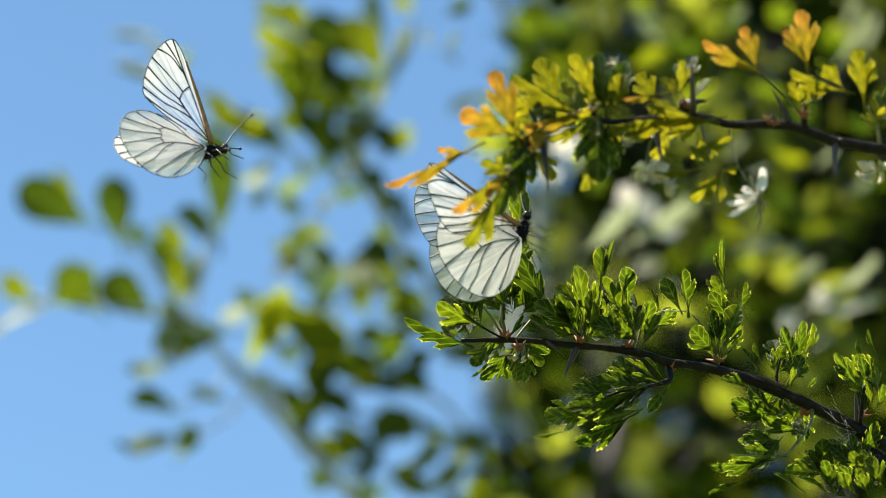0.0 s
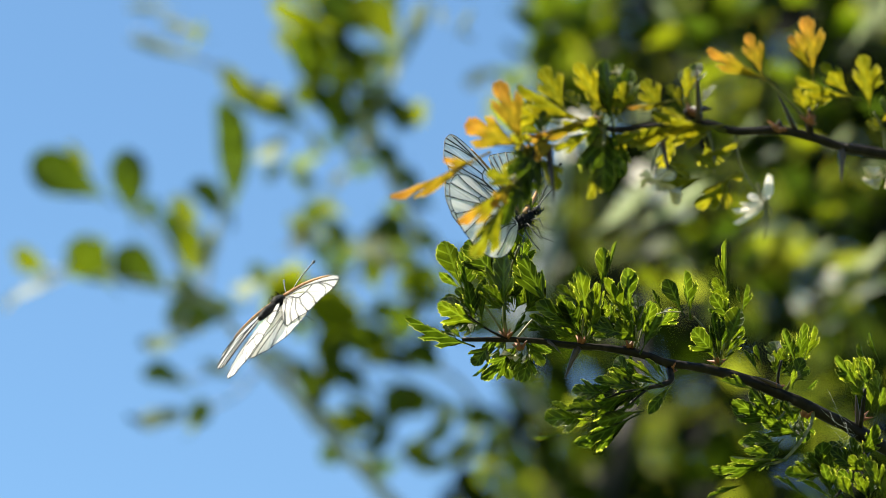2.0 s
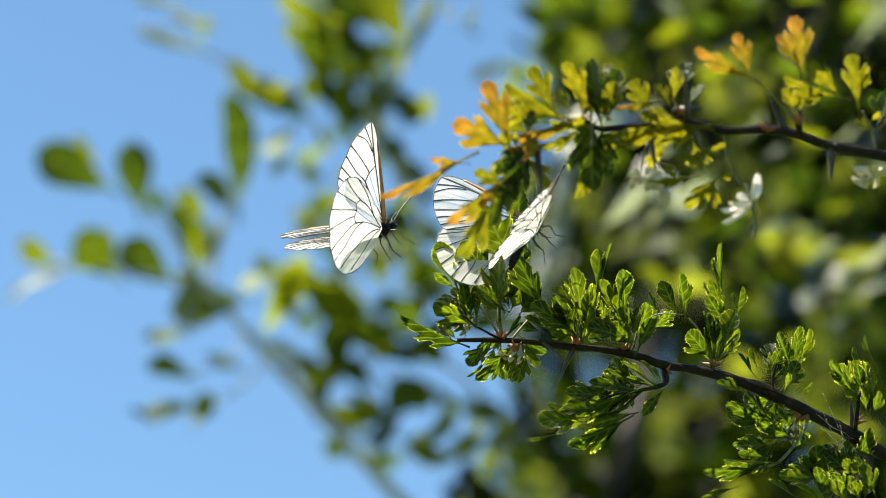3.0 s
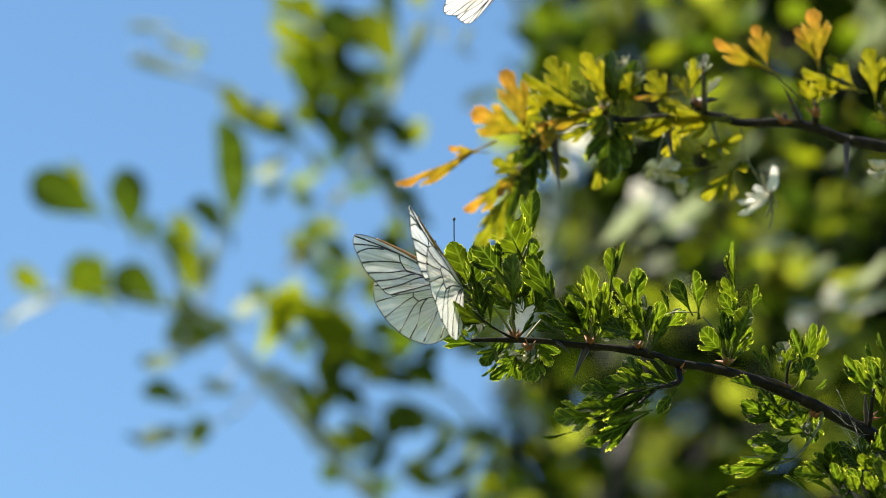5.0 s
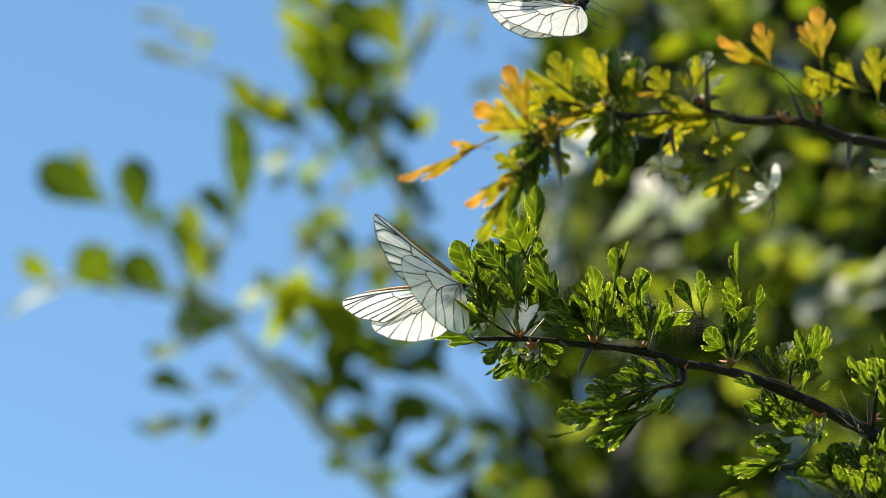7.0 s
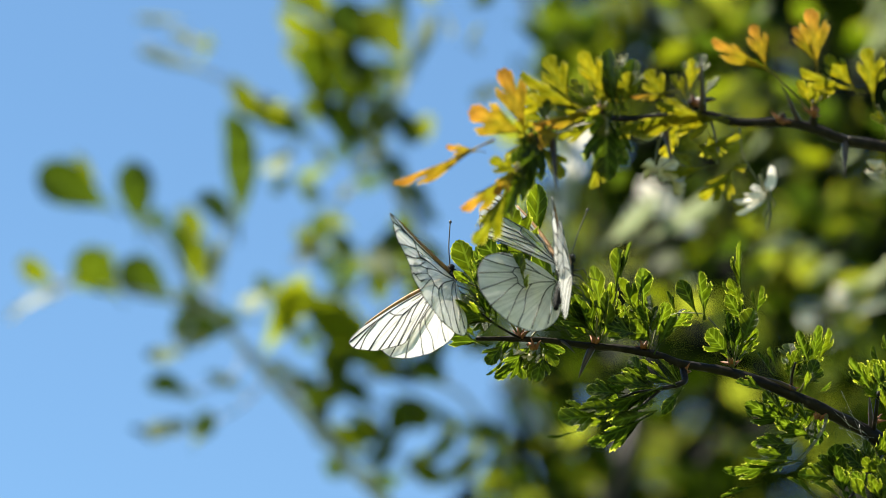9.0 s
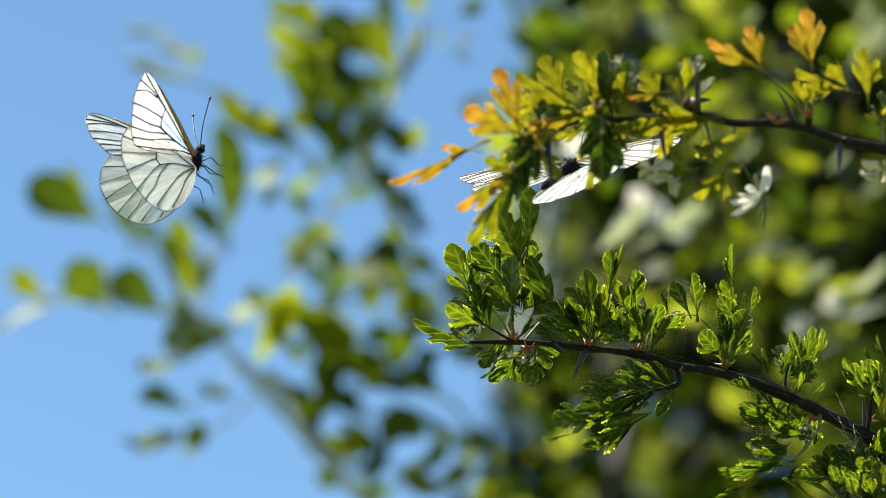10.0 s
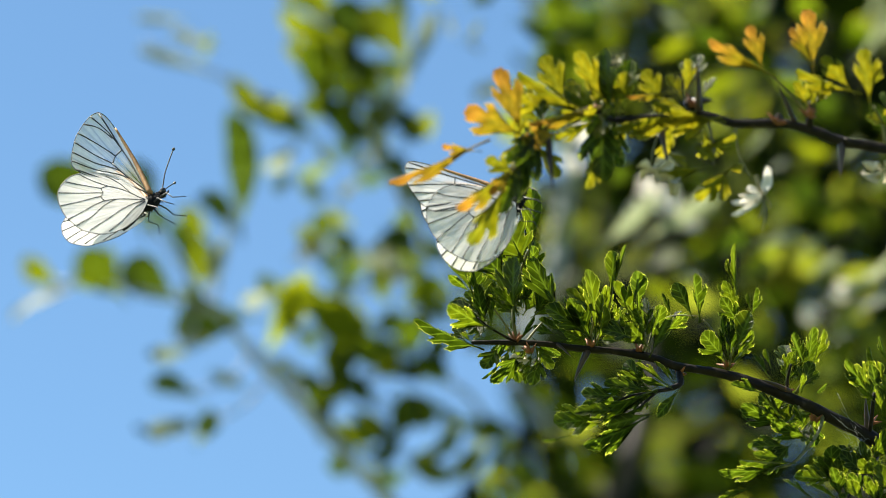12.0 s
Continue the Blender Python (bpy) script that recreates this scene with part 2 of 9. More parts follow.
def smooth_line(points, steps=6):
    """A curve through points: Catmull-Rom."""
    p = [Vector(q) for q in points]
    p = [2 * p[0] - p[1], *p, 2 * p[-1] - p[-2]]
    out = []
    for i in range(1, len(p) - 2):
        for k in range(steps):
            t = k / steps
            out.append(0.5 * (2 * p[i] + (p[i + 1] - p[i - 1]) * t + (2 * p[i - 1] - 5 * p[i] + 4 * p[i + 1] - p[i + 2]) * t * t
                              + (3 * p[i] - p[i - 1] - 3 * p[i + 1] + p[i + 2]) * t ** 3))
    return [*out, p[-2]]


def tube(bm, line, radii, sides=8, rough=0.0, cap=True):
    """A tapered, slightly knobbly tube along a line; radii at start and end, or a function of 0..1."""
    size = radii if callable(radii) else (lambda f: radii[0] + (radii[1] - radii[0]) * f)
    rings, side = [], None
    for i, p in enumerate(line):
        ahead = (line[min(i + 1, len(line) - 1)] - line[max(i - 1, 0)]).normalized()
        if side is None:
            side = ahead.orthogonal().normalized()
        side = (side - ahead * side.dot(ahead)).normalized()
        up = ahead.cross(side)
        r = size(i / max(1, len(line) - 1))
        ring = []
        for k in range(sides):
            a = 2 * math.pi * k / sides
            q = r * (1 + rough * (noise.noise(p * 220 + Vector((k * 3.1, 0, 0)))))
            ring.append(bm.verts.new(p + side * (q * math.cos(a)) + up * (q * math.sin(a))))
        rings.append(ring)
    for r0, r1 in zip(rings, rings[1:]):
        for k in range(sides):
            bm.faces.new((r0[k], r0[(k + 1) % sides], r1[(k + 1) % sides], r1[k]))
    if cap:
        bm.faces.new(rings[0][::-1])
        bm.faces.new(rings[-1])


# half of a leaf's edge, foot to tip, as shares of its length: wedge foot, toothed lobes that point forward; the third number is 1 in the notches between lobes
THREE_LOBES = [(0.016, 0.13, 0), (0.03, 0.24, 0), (0.075, 0.36, 0), (0.15, 0.46, 0), (0.245, 0.535, 0), (0.3, 0.6, 0), (0.29, 0.625, 0), (0.335, 0.69, 0), (0.305, 0.7, 0), (0.315, 0.765, 0), (0.27, 0.75, 0),
               (0.235, 0.735, 0.3), (0.165, 0.675, 1), (0.12, 0.635, 1), (0.135, 0.7, 0.6), (0.17, 0.765, 0), (0.2, 0.82, 0), (0.172, 0.835, 0), (0.175, 0.9, 0), (0.135, 0.905, 0), (0.115, 0.965, 0), (0.075, 0.955, 0), (0.035, 0.995, 0)]
FIVE_LOBES = [(0.016, 0.1, 0), (0.03, 0.2, 0), (0.1, 0.28, 0), (0.2, 0.345, 0), (0.255, 0.405, 0), (0.25, 0.43, 0), (0.28, 0.49, 0), (0.245, 0.495, 0.2), (0.15, 0.465, 0.8), (0.105, 0.45, 1), (0.14, 0.52, 0.5), (0.235, 0.595, 0), (0.27, 0.655, 0),
              (0.245, 0.67, 0), (0.262, 0.735, 0), (0.215, 0.725, 0.2), (0.14, 0.675, 1), (0.1, 0.66, 1), (0.118, 0.74, 0.5), (0.165, 0.82, 0), (0.14, 0.84, 0), (0.14, 0.91, 0), (0.095, 0.905, 0), (0.075, 0.965, 0), (0.03, 0.995, 0)]
FAN = [(0.016, 0.16, 0), (0.03, 0.3, 0), (0.09, 0.44, 0), (0.19, 0.57, 0), (0.27, 0.67, 0), (0.3, 0.74, 0), (0.26, 0.76, 0), (0.265, 0.82, 0), (0.21, 0.8, 0.2), (0.14, 0.73, 0.8), (0.1, 0.7, 1), (0.12, 0.78, 0.6), (0.16, 0.88, 0), (0.15, 0.94, 0), (0.11, 0.945, 0), (0.08, 0.995, 0), (0.03, 0.985, 0)]
PLAIN_EDGE = [(0.016, 0.13, 0), (0.035, 0.25, 0), (0.085, 0.4, 0), (0.14, 0.53, 0), (0.18, 0.64, 0), (0.185, 0.68, 0), (0.205, 0.73, 0), (0.19, 0.76, 0), (0.195, 0.81, 0), (0.165, 0.84, 0), (0.16, 0.89, 0), (0.12, 0.91, 0), (0.1, 0.96, 0), (0.06, 0.965, 0), (0.03, 0.995, 0)]
ACROSS = (0.0, 0.45, 0.9, 1.0)       # rows from the midrib to the edge


def lobed_leaf(name, skin, edge, width=1.0, deep=1.0, fold=0.4, curl=0.3, seed=0, length=0.018):
    """A hawthorn leaf along +y: folded on the midrib, blade swelling between the veins, paler at its very edge."""
    rnd = random.Random(seed)
    bm = bmesh.new()
    rim = bm.verts.layers.float.new("margin")
    count = len(edge)
    lean = rnd.uniform(-0.05, 0.05)
    def place(x, y):
        bend = -curl * 0.5 * y * y
        swell = 0.012 * math.sin(26 * y + 5 * abs(x) + seed)
        return Vector((x * math.cos(fold) + lean * y * y, y, bend + abs(x) * math.sin(fold) * (1 - 0.5 * abs(x)) + swell * min(1, abs(x) * 8))) * length
    ribs = [bm.verts.new(place(0, 0.1 + 0.88 * (i / (count - 1)) ** 1.25)) for i in range(count)]
    for side in (-1, 1):
        size = width * rnd.uniform(0.9, 1.1)
        shift = rnd.uniform(-0.02, 0.02)
        rows = []
        for i, (x, y, notch) in enumerate(edge):
            x = x * size * (1 + (1 - deep) * notch * 0.9) * rnd.uniform(0.98, 1.02)
            y = y + shift * math.sin(math.pi * y)
            foot = 0.1 + 0.88 * (i / (count - 1)) ** 1.25
            row = [ribs[i]]
            for f in ACROSS[1:]:
                v = bm.verts.new(place(side * x * f, foot + (y - foot) * f))
                v[rim] = 1.0 if f == 1.0 else 0.0
                row.append(v)
            rows.append(row)
        for r0, r1 in zip(rows, rows[1:]):
            for k in range(len(ACROSS) - 1):
                q = (r0[k], r0[k + 1], r1[k + 1], r1[k])
                bm.faces.new(q if side > 0 else q[::-1])
    line = [Vector((0, 0, 0.0001)), place(0, 0.1), place(0, 0.45) - Vector((0, 0, 0.0001))]
    tube(bm, line, (0.00034, 0.00016), 5)
    return mesh(name, bm, skin)


def profile(s, lobes, deep):
    """Half the width of a far leaf, as a share of its full width, at s from foot to tip: broadest past the middle, with rounded side lobes."""
    if s < 0.66:
        w = 0.5 * math.sin(math.pi / 2 * s / 0.66) ** 1.25
    else:
        w = 0.5 * max(0.0, 1 - ((s - 0.66) / 0.34) ** 2.1) ** 0.62
    for k in range(lobes):
        w *= 1 - deep * (1.1 - 0.25 * k) * math.exp(-((s - (0.8 - 0.22 * k)) / 0.045) ** 2)
    return max(0.012, w * (1 + 0.025 * math.sin(s * 46)))


def leaf_bmesh(bm, m, length, width, lobes=1, deep=0.5, fold=0.4, curl=0.3, stalk=0.12, rows=18, seed=0):
    """A hawthorn leaf along +y from its base: wedge-shaped foot, lobes that point forward, folded on the midrib."""
    rnd = random.Random(seed)
    mids, lefts, rights = [], [], []
    lift = [rnd.uniform(0.8, 1.15) for _ in range(2)]
    for i in range(rows + 1):
        s = i / rows
        y = length * (stalk + (1 - stalk) * s)
        z = -curl * length * 0.5 * s * s
        mids.append((0, y, z))
        for side, to in ((-1, lefts), (1, rights)):
            ww = width * profile(s, lobes, deep) * lift[side > 0]
            wave = 0.1 * width * math.sin(8 * s + 2 * side + seed) * ww / width
            to.append((side * ww * math.cos(fold), y + 0.35 * ww * (1 - s), z + ww * math.sin(fold) + wave))
    vs = [[bm.verts.new(m @ Vector(p)) for p in row] for row in (lefts, mids, rights)]
    for i in range(rows):
        bm.faces.new((vs[0][i], vs[1][i], vs[1][i + 1], vs[0][i + 1]))
        bm.faces.new((vs[1][i], vs[2][i], vs[2][i + 1], vs[1][i + 1]))
    foot = [bm.verts.new(m @ Vector((0.00035 * math.cos(a), 0, 0.00035 * math.sin(a)))) for a in (0.5, 2.6, 4.7)]
    neck = [bm.verts.new(m @ Vector((0.0003 * math.cos(a), length * stalk * 1.5, 0.0003 * math.sin(a) - 0.0002))) for a in (0.5, 2.6, 4.7)]
    for k in range(3):
        bm.faces.new((foot[k], foot[(k + 1) % 3], neck[(k + 1) % 3], neck[k]))


def leaf_kind(name, m, **shape):
    bm = bmesh.new()
    leaf_bmesh(bm, Matrix(), 0.018, **shape)
    return mesh(name, bm, m)


# leaves 18 mm long, scaled where they stand: lobed, narrow, fresh, amber, and those of the bush behind
LOBED = [lobed_leaf("leaf", LEAF, e, w, d, f, c, k) for k, (e, w, d, f, c) in enumerate((
    (THREE_LOBES, 1.12, 0.6, 0.3, 0.25), (FIVE_LOBES, 1.25, 0.5, 0.4, 0.35), (THREE_LOBES, 1.2, 0.5, 0.2, 0.15), (THREE_LOBES, 1.0, 0.4, 0.5, 0.1), (THREE_LOBES, 1.25, 0.75, 0.2, 0.4), (THREE_LOBES, 1.1, 0.8, 0.35, 0.3)))]
NARROW = [lobed_leaf("leaf", LEAF, PLAIN_EDGE, 1.0, 1.0, 0.5, 0.2, 14), lobed_leaf("leaf", LEAF, THREE_LOBES, 0.62, 0.6, 0.7, 0.1, 15)]
FRESH = [lobed_leaf("leaf", YOUNG, FAN, w, d, f, c, k) for w, d, f, c, k in ((1.1, 1.0, 0.3, 0.3, 6), (1.0, 0.7, 0.4, 0.1, 7), (1.2, 0.8, 0.5, 0.4, 27))]
ORANGE = [lobed_leaf("leaf", AMBER, FAN, w, d, f, c, k) for w, d, f, c, k in ((1.15, 1.0, 0.3, 0.3, 8), (1.05, 0.9, 0.35, 0.2, 9))]
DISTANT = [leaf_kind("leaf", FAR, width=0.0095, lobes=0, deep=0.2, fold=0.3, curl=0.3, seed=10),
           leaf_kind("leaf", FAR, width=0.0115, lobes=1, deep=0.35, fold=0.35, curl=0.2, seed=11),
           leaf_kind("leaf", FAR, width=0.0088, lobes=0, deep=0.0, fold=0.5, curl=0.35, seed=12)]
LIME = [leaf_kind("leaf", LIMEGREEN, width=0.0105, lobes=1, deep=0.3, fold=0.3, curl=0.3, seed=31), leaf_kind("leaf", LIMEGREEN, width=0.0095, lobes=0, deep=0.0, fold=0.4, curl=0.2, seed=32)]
GLARING = [leaf_kind("leaf", GLARE, width=0.0085, lobes=0, deep=0.2, fold=0.3, curl=0.2, seed=41), leaf_kind("leaf", GLARE, width=0.0105, lobes=1, deep=0.3, fold=0.2, curl=0.3, seed=42)]


def aim(base, tip, spin=0.0):
    """A pose at base whose +y points to tip; at spin 0 its upper face looks back at the eye, in degrees round its own length."""
    y = (tip - base).normalized()
    eye = (SITE.translation - base).normalized()
    z = (eye - y * eye.dot(y)).normalized()
    x = y.cross(z)
    m = Matrix((x, y, z)).transposed().to_4x4()
    return Matrix.Translation(base) @ m @ pose(0, 0, 0, 0, spin, 0)


leaf_count = [0]
SUNNY, HALF, SHADY = "broad side to the sun", "aslant to the sun", "edge to the sun"
TO_SUN = sun.matrix_world.to_3x3() @ Vector((0, 0, 1))


def spun(base, tip, way):
    """The turn of a leaf round its own length, within 58 degrees, at which it takes most, some or least of the sun."""
    m = aim(base, tip).to_3x3().inverted() @ TO_SUN
    order = sorted(range(-58, 59, 2), key=lambda a: abs(math.cos(radians(a)) * m.z + math.sin(radians(a)) * m.x) - 0.0015 * abs(a) * (way != SHADY))
    return order[{SUNNY: -6, HALF: len(order) // 2, SHADY: 2}[way]]


def leaf(branch, base, tip, spin=0.0, kinds=LOBED, broad=1.0, label=""):
    """One leaf on a branch, from its base to its tip."""
    leaf_count[0] += 1
    data = kinds[leaf_count[0] % len(kinds)]
    size = (tip - base).length / 0.018
    if isinstance(spin, str):
        spin = spun(base, tip, spin)
    return part("leaf", data, branch, label, aim(base, tip, spin) @ Matrix.Diagonal((size * broad, size, size, 1)))


def thorn(branch, base, tip, r=0.9):
    bm = bmesh.new()
    inv = where(branch).inverted()
    mid = base.lerp(tip, 0.5) + Vector((0, 0, 0.0004))
    tube(bm, [inv @ p for p in smooth_line([base, mid, tip], 3)], lambda f: r * 0.00125 * (1 - f) ** 0.8 + 0.0001, 7, 0.1)
    return part("thorn", mesh("thorn", bm, THORN), branch)


def twig(name, parent, points, r0, r1, label="", sides=10, steps=7, m=None, rough=0.35, skin=None):
    bm = bmesh.new()
    place = m or where(parent)
    tube(bm, [place.inverted() @ p for p in smooth_line(points, steps)], (r0 / 1000, r1 / 1000), sides, rough)
    return part(name, mesh(name, bm, skin or BARK), parent, label, place)


def buds(branch, places, seed=0):
    """Reddish bud scales at the foot of short shoots."""
    rnd = random.Random(seed)
    inv = where(branch).inverted()
    for p in places:
        bm = bmesh.new()
        for k in range(6):
            way = Vector((rnd.uniform(-1, 1), rnd.uniform(-1, 0.6), rnd.uniform(0.1, 1))).normalized()
            q = p + way * 0.0005
            tube(bm, [inv @ q, inv @ (q + way * 0.0012), inv @ (q + way * rnd.uniform(0.002, 0.0035))], lambda f: 0.0008 * (1 - f) + 0.0001, 5, 0.2)
        part("bud", mesh("bud", bm, BUD), branch)


def fill(branch, base, way, count, seed, kinds=None, reach=0.0098):
    """More leaves of a tuft: from base, fanned about a way (right, up), before and behind."""
    rnd = random.Random(seed)
    for k in range(count):
        a = math.atan2(way[1], way[0]) + rnd.uniform(-0.95, 0.95)
        foot = base + SITE.to_3x3() @ Vector((rnd.uniform(-2, 2), rnd.uniform(-3, 5), rnd.uniform(-1, 4))) / 1000
        tip = foot + SITE.to_3x3() @ Vector((math.cos(a), rnd.uniform(-0.5, 0.9), math.sin(a))).normalized() * reach * rnd.uniform(0.65, 1.25)
        leaf(branch, foot, tip, rnd.choice((rnd.uniform(-50, 50), rnd.uniform(130, 230))), kinds or LOBED, rnd.uniform(0.75, 1.05))


# ---- ground ----
bm = bmesh.new()
bmesh.ops.create_grid(bm, x_segments=60, y_segments=60, size=1500)
for v in bm.verts:
    r = v.co.xy.length
    v.co.z = 0.6 * noise.noise(v.co * 0.01) * min(1, max(0, r - 60) / 100)
ground = new("ground", mesh("ground", bm, GRASS))
tagged(ground, "grassy meadow ground under the hawthorn bushes", "ground", kind="structure")

# ---- hawthorn in front: two branches in the sun ----
hawthorn = thing("hawthorn_bush", pose(0.62, 1.3, 0))
tagged(hawthorn, "thorny hawthorn bush with lobed green leaves, rooted in the meadow", "bush")
twig("stem", hawthorn, [Vector((0.62, 1.3, -0.02)), Vector((0.6, 1.28, 0.5)), at(350, -420, 90), at(375, -265, 30), at(420, -70, 10), at(450, 160, -10), at(440, 330, 0)], 24, 5, "grey-brown bark", 12)
low = twig("branch", hawthorn, [at(375, -268, 30), at(300, -185, 20), at(205, -103, 6), at(132.6, -58.2), at(121.1, -51.9), at(112.6, -47.5), at(104.2, -43.8), at(92.4, -39.1), at(82.2, -36.4), at(70.4, -34.5), at(61.9, -31.8), at(51.8, -30.1), at(41.6, -29.3), at(29.8, -27.9), at(19.6, -27.6), at(8.8, -27.7)], 2.4, 0.65, "dark slender branch with lit upper edge", 12, 6)
# short shoots
twig("shoot", low, [at(22.5, -27.9, 0), at(21.3, -20.5, 0), at(22.0, -10.8, 0), at(24.1, -4.2, -4), at(25.7, 0.2, -6)], 0.6, 0.36, "green woody shoot", 7, 5, skin=STALK)
twig("shoot", low, [at(22.1, -27.5, -1), at(17.8, -25.1, -5), at(13.8, -22.6, -9), at(10.7, -19.9, -10)], 0.4, 0.24, "green woody shoot", 7, 5, skin=BARK)
twig("shoot", low, [at(21.7, -26.9, 1), at(17.5, -20.1, -3), at(13.1, -15.0, -5), at(9.1, -12.0, -4)], 0.35, 0.21, "green woody shoot", 7, 5, skin=STALK)
twig("shoot", low, [at(24.7, -28.0, 2), at(29.9, -21.9, 4), at(34.6, -18.5, 3)], 0.4, 0.24, "green woody shoot", 7, 5, skin=STALK)
twig("shoot", low, [at(45.0, -28.9, 0), at(44.6, -25.2, -1), at(45.8, -18.4, -4)], 0.5, 0.3, "green woody shoot", 7, 5, skin=STALK)
twig("shoot", low, [at(45.3, -28.9, 0), at(49.1, -20.1, -3), at(50.9, -10.8, -4)], 0.35, 0.21, "green woody shoot", 7, 5, skin=STALK)
twig("shoot", low, [at(60.2, -29.9, 0), at(60.7, -26.7, -6), at(59.0, -20.0, -6)], 0.45, 0.27, "green woody shoot", 7, 5, skin=STALK)
twig("shoot", low, [at(61.2, -30.3, 0), at(63.7, -22.7, 2), at(69.1, -19.5, 2), at(76.4, -19.4, -1)], 0.3, 0.18, "green woody shoot", 7, 5, skin=STALK)
twig("shoot", low, [at(85.6, -35.4, 0), at(81.6, -25.1, -3), at(77.9, -20.4, -3)], 0.45, 0.27, "green woody shoot", 7, 5, skin=STALK)
twig("shoot", low, [at(85.9, -35.4, 0), at(86.9, -26.8, -5), at(88.8, -20.4, -6), at(87.5, -15.0, -5)], 0.4, 0.24, "green woody shoot", 7, 5, skin=STALK)
twig("shoot", low, [at(71.0, -36.2, 0), at(70.7, -39.9, -5), at(63.0, -41.7, -10)], 1.1, 0.66, "green woody shoot", 7, 5, skin=BARK)
twig("shoot", low, [at(103.3, -41.3, 0), at(103.4, -37.9, -1), at(104.2, -33.6, -3)], 0.55, 0.33, "green woody shoot", 7, 5, skin=BARK)
twig("shoot", low, [at(105.9, -42.5, 0), at(108.5, -36.9, -4), at(109.2, -32.9, -4)], 0.45, 0.27, "green woody shoot", 7, 5, skin=STALK)
twig("shoot", low, [at(128.2, -54.8, 0), at(128.2, -48.7, -4), at(128.8, -41.9, -6)], 0.8, 0.48, "green woody shoot", 7, 5, skin=BARK)
twig("shoot", low, [at(114.3, -48.5, 0), at(111.5, -54.4, -8), at(104.2, -61.8, -17), at(98.2, -63.6, -19)], 0.6, 0.36, "green woody shoot", 7, 5, skin=STALK)
twig("shoot", low, [at(130.4, -60.7, 0), at(125.0, -66.9, -10), at(119.1, -73.0, -18)], 0.8, 0.48, "green woody shoot", 7, 5, skin=BARK)
twig("shoot", low, [at(107.6, -44.7, 0), at(104.7, -49.5, -4), at(101.9, -51.6, -6)], 0.45, 0.27, "green woody shoot", 7, 5, skin=STALK)
buds(low, [at(22.3, -27.2), at(44.3, -28.6), at(58.9, -30.3), at(85.6, -34.5), at(102.5, -43.0), at(71.2, -37.0), at(111.5, -50.9), at(117.4, -69.2), at(128.2, -51.4), at(26.4, -30.6)], 3)
thorn(low, at(43.6, -29.9), at(39.5, -39.1, -3))
thorn(low, at(127.5, -54.0), at(126.5, -43.7, -2), 0.8)
thorn(low, at(104.2, -42.1), at(95.2, -38.2, -6), 0.7)
thorn(low, at(34.0, -27.9), at(38.4, -31.5, -5), 0.4)
# the tuft at the branch's end
leaf(low, at(24.9, -5.0, -8), at(16.7, 12.5, -11), SUNNY, LOBED, 1.1)
leaf(low, at(25.8, -2.5, -4), at(27.4, 19.0, -4), HALF, NARROW, 0.825)
leaf(low, at(23.6, -7.8, -5), at(19.3, 2.7, -7), SUNNY, LOBED, 1.1)
leaf(low, at(19.8, -9.9, -9), at(10.2, 1.4, -13), SUNNY, LOBED, 0.935)
leaf(low, at(18.5, -10.8, -6), at(10.9, -4.2, -6), SUNNY, NARROW, 0.99)
leaf(low, at(21.6, -21.1, -18), at(19.4, -1.8, -24), SHADY, LOBED, 1.1)
leaf(low, at(21.7, -17.0, -20), at(15.9, -10.2, -23), SHADY, LOBED, 0.99)
leaf(low, at(36.2, -20.6, 2), at(25.4, -2.3, -6), SHADY, LOBED, 0.825)
leaf(low, at(34.4, -18.7, 6), at(31.9, -7.4, 8), SHADY, LOBED, 0.88)
leaf(low, at(28.2, -14.0, 6), at(25.0, -3.4, 6), SUNNY, NARROW, 0.99)
leaf(low, at(30.9, -16.4, 8), at(32.3, -10.1, 10), SUNNY, LOBED, 0.99)
leaf(low, at(9.3, -13.3, -4), at(3.4, 2.0, -6), HALF, NARROW, 1.21)
leaf(low, at(9.7, -14.1, -7), at(10.4, -0.1, -9), SUNNY, LOBED, 0.825)
leaf(low, at(8.6, -12.6, -3), at(2.4, -7.5, -9), SUNNY, NARROW, 0.77)
leaf(low, at(12.6, -24.3, -8), at(10.4, -9.5, -10), SUNNY, LOBED, 0.682)
leaf(low, at(14.5, -23.7, -10), at(15.3, -9.1, -10), SHADY, NARROW, 0.88)
leaf(low, at(15.2, -23.3, -11), at(1.6, -17.5, -16), SUNNY, LOBED, 0.935)
leaf(low, at(11.6, -18.8, 0), at(2.4, -14.9, 2), HALF, NARROW, 1.1)
leaf(low, at(12.6, -29.6, -2), at(-8.3, -22.5, -8), SUNNY, LOBED, 0.462)
leaf(low, at(7.4, -27.9, 0), at(3.5, -22.3, 3), SUNNY, LOBED, 0.99)
leaf(low, at(9.0, -27.3, -6), at(5.5, -24.5, -8), SHADY, LOBED, 0.99)
leaf(low, at(11.1, -27.1, 2), at(12.3, -20.9, 4), HALF, LOBED, 0.88)
leaf(low, at(19.9, -18.3, -13), at(13.7, -12.9, -16), SHADY, NARROW, 0.66)
leaf(low, at(22.5, -27.7, 4), at(21.0, -19.9, 8), SUNNY, NARROW, 0.77)
leaf(low, at(22.7, -28.5, 6), at(27.7, -19.9, 10), HALF, NARROW, 0.66)
leaf(low, at(17.3, -28.2, -3), at(12.5, -35.1, -7), SHADY, LOBED, 0.99)
leaf(low, at(18.7, -32.2, -6), at(12.2, -38.5, -10), SUNNY, NARROW, 0.77)
leaf(low, at(25.0, -29.2, -5), at(16.3, -39.6, -11), SUNNY, LOBED, 0.77)
leaf(low, at(23.7, -30.3, 0), at(19.8, -37.9, 3), SUNNY, LOBED, 0.77)
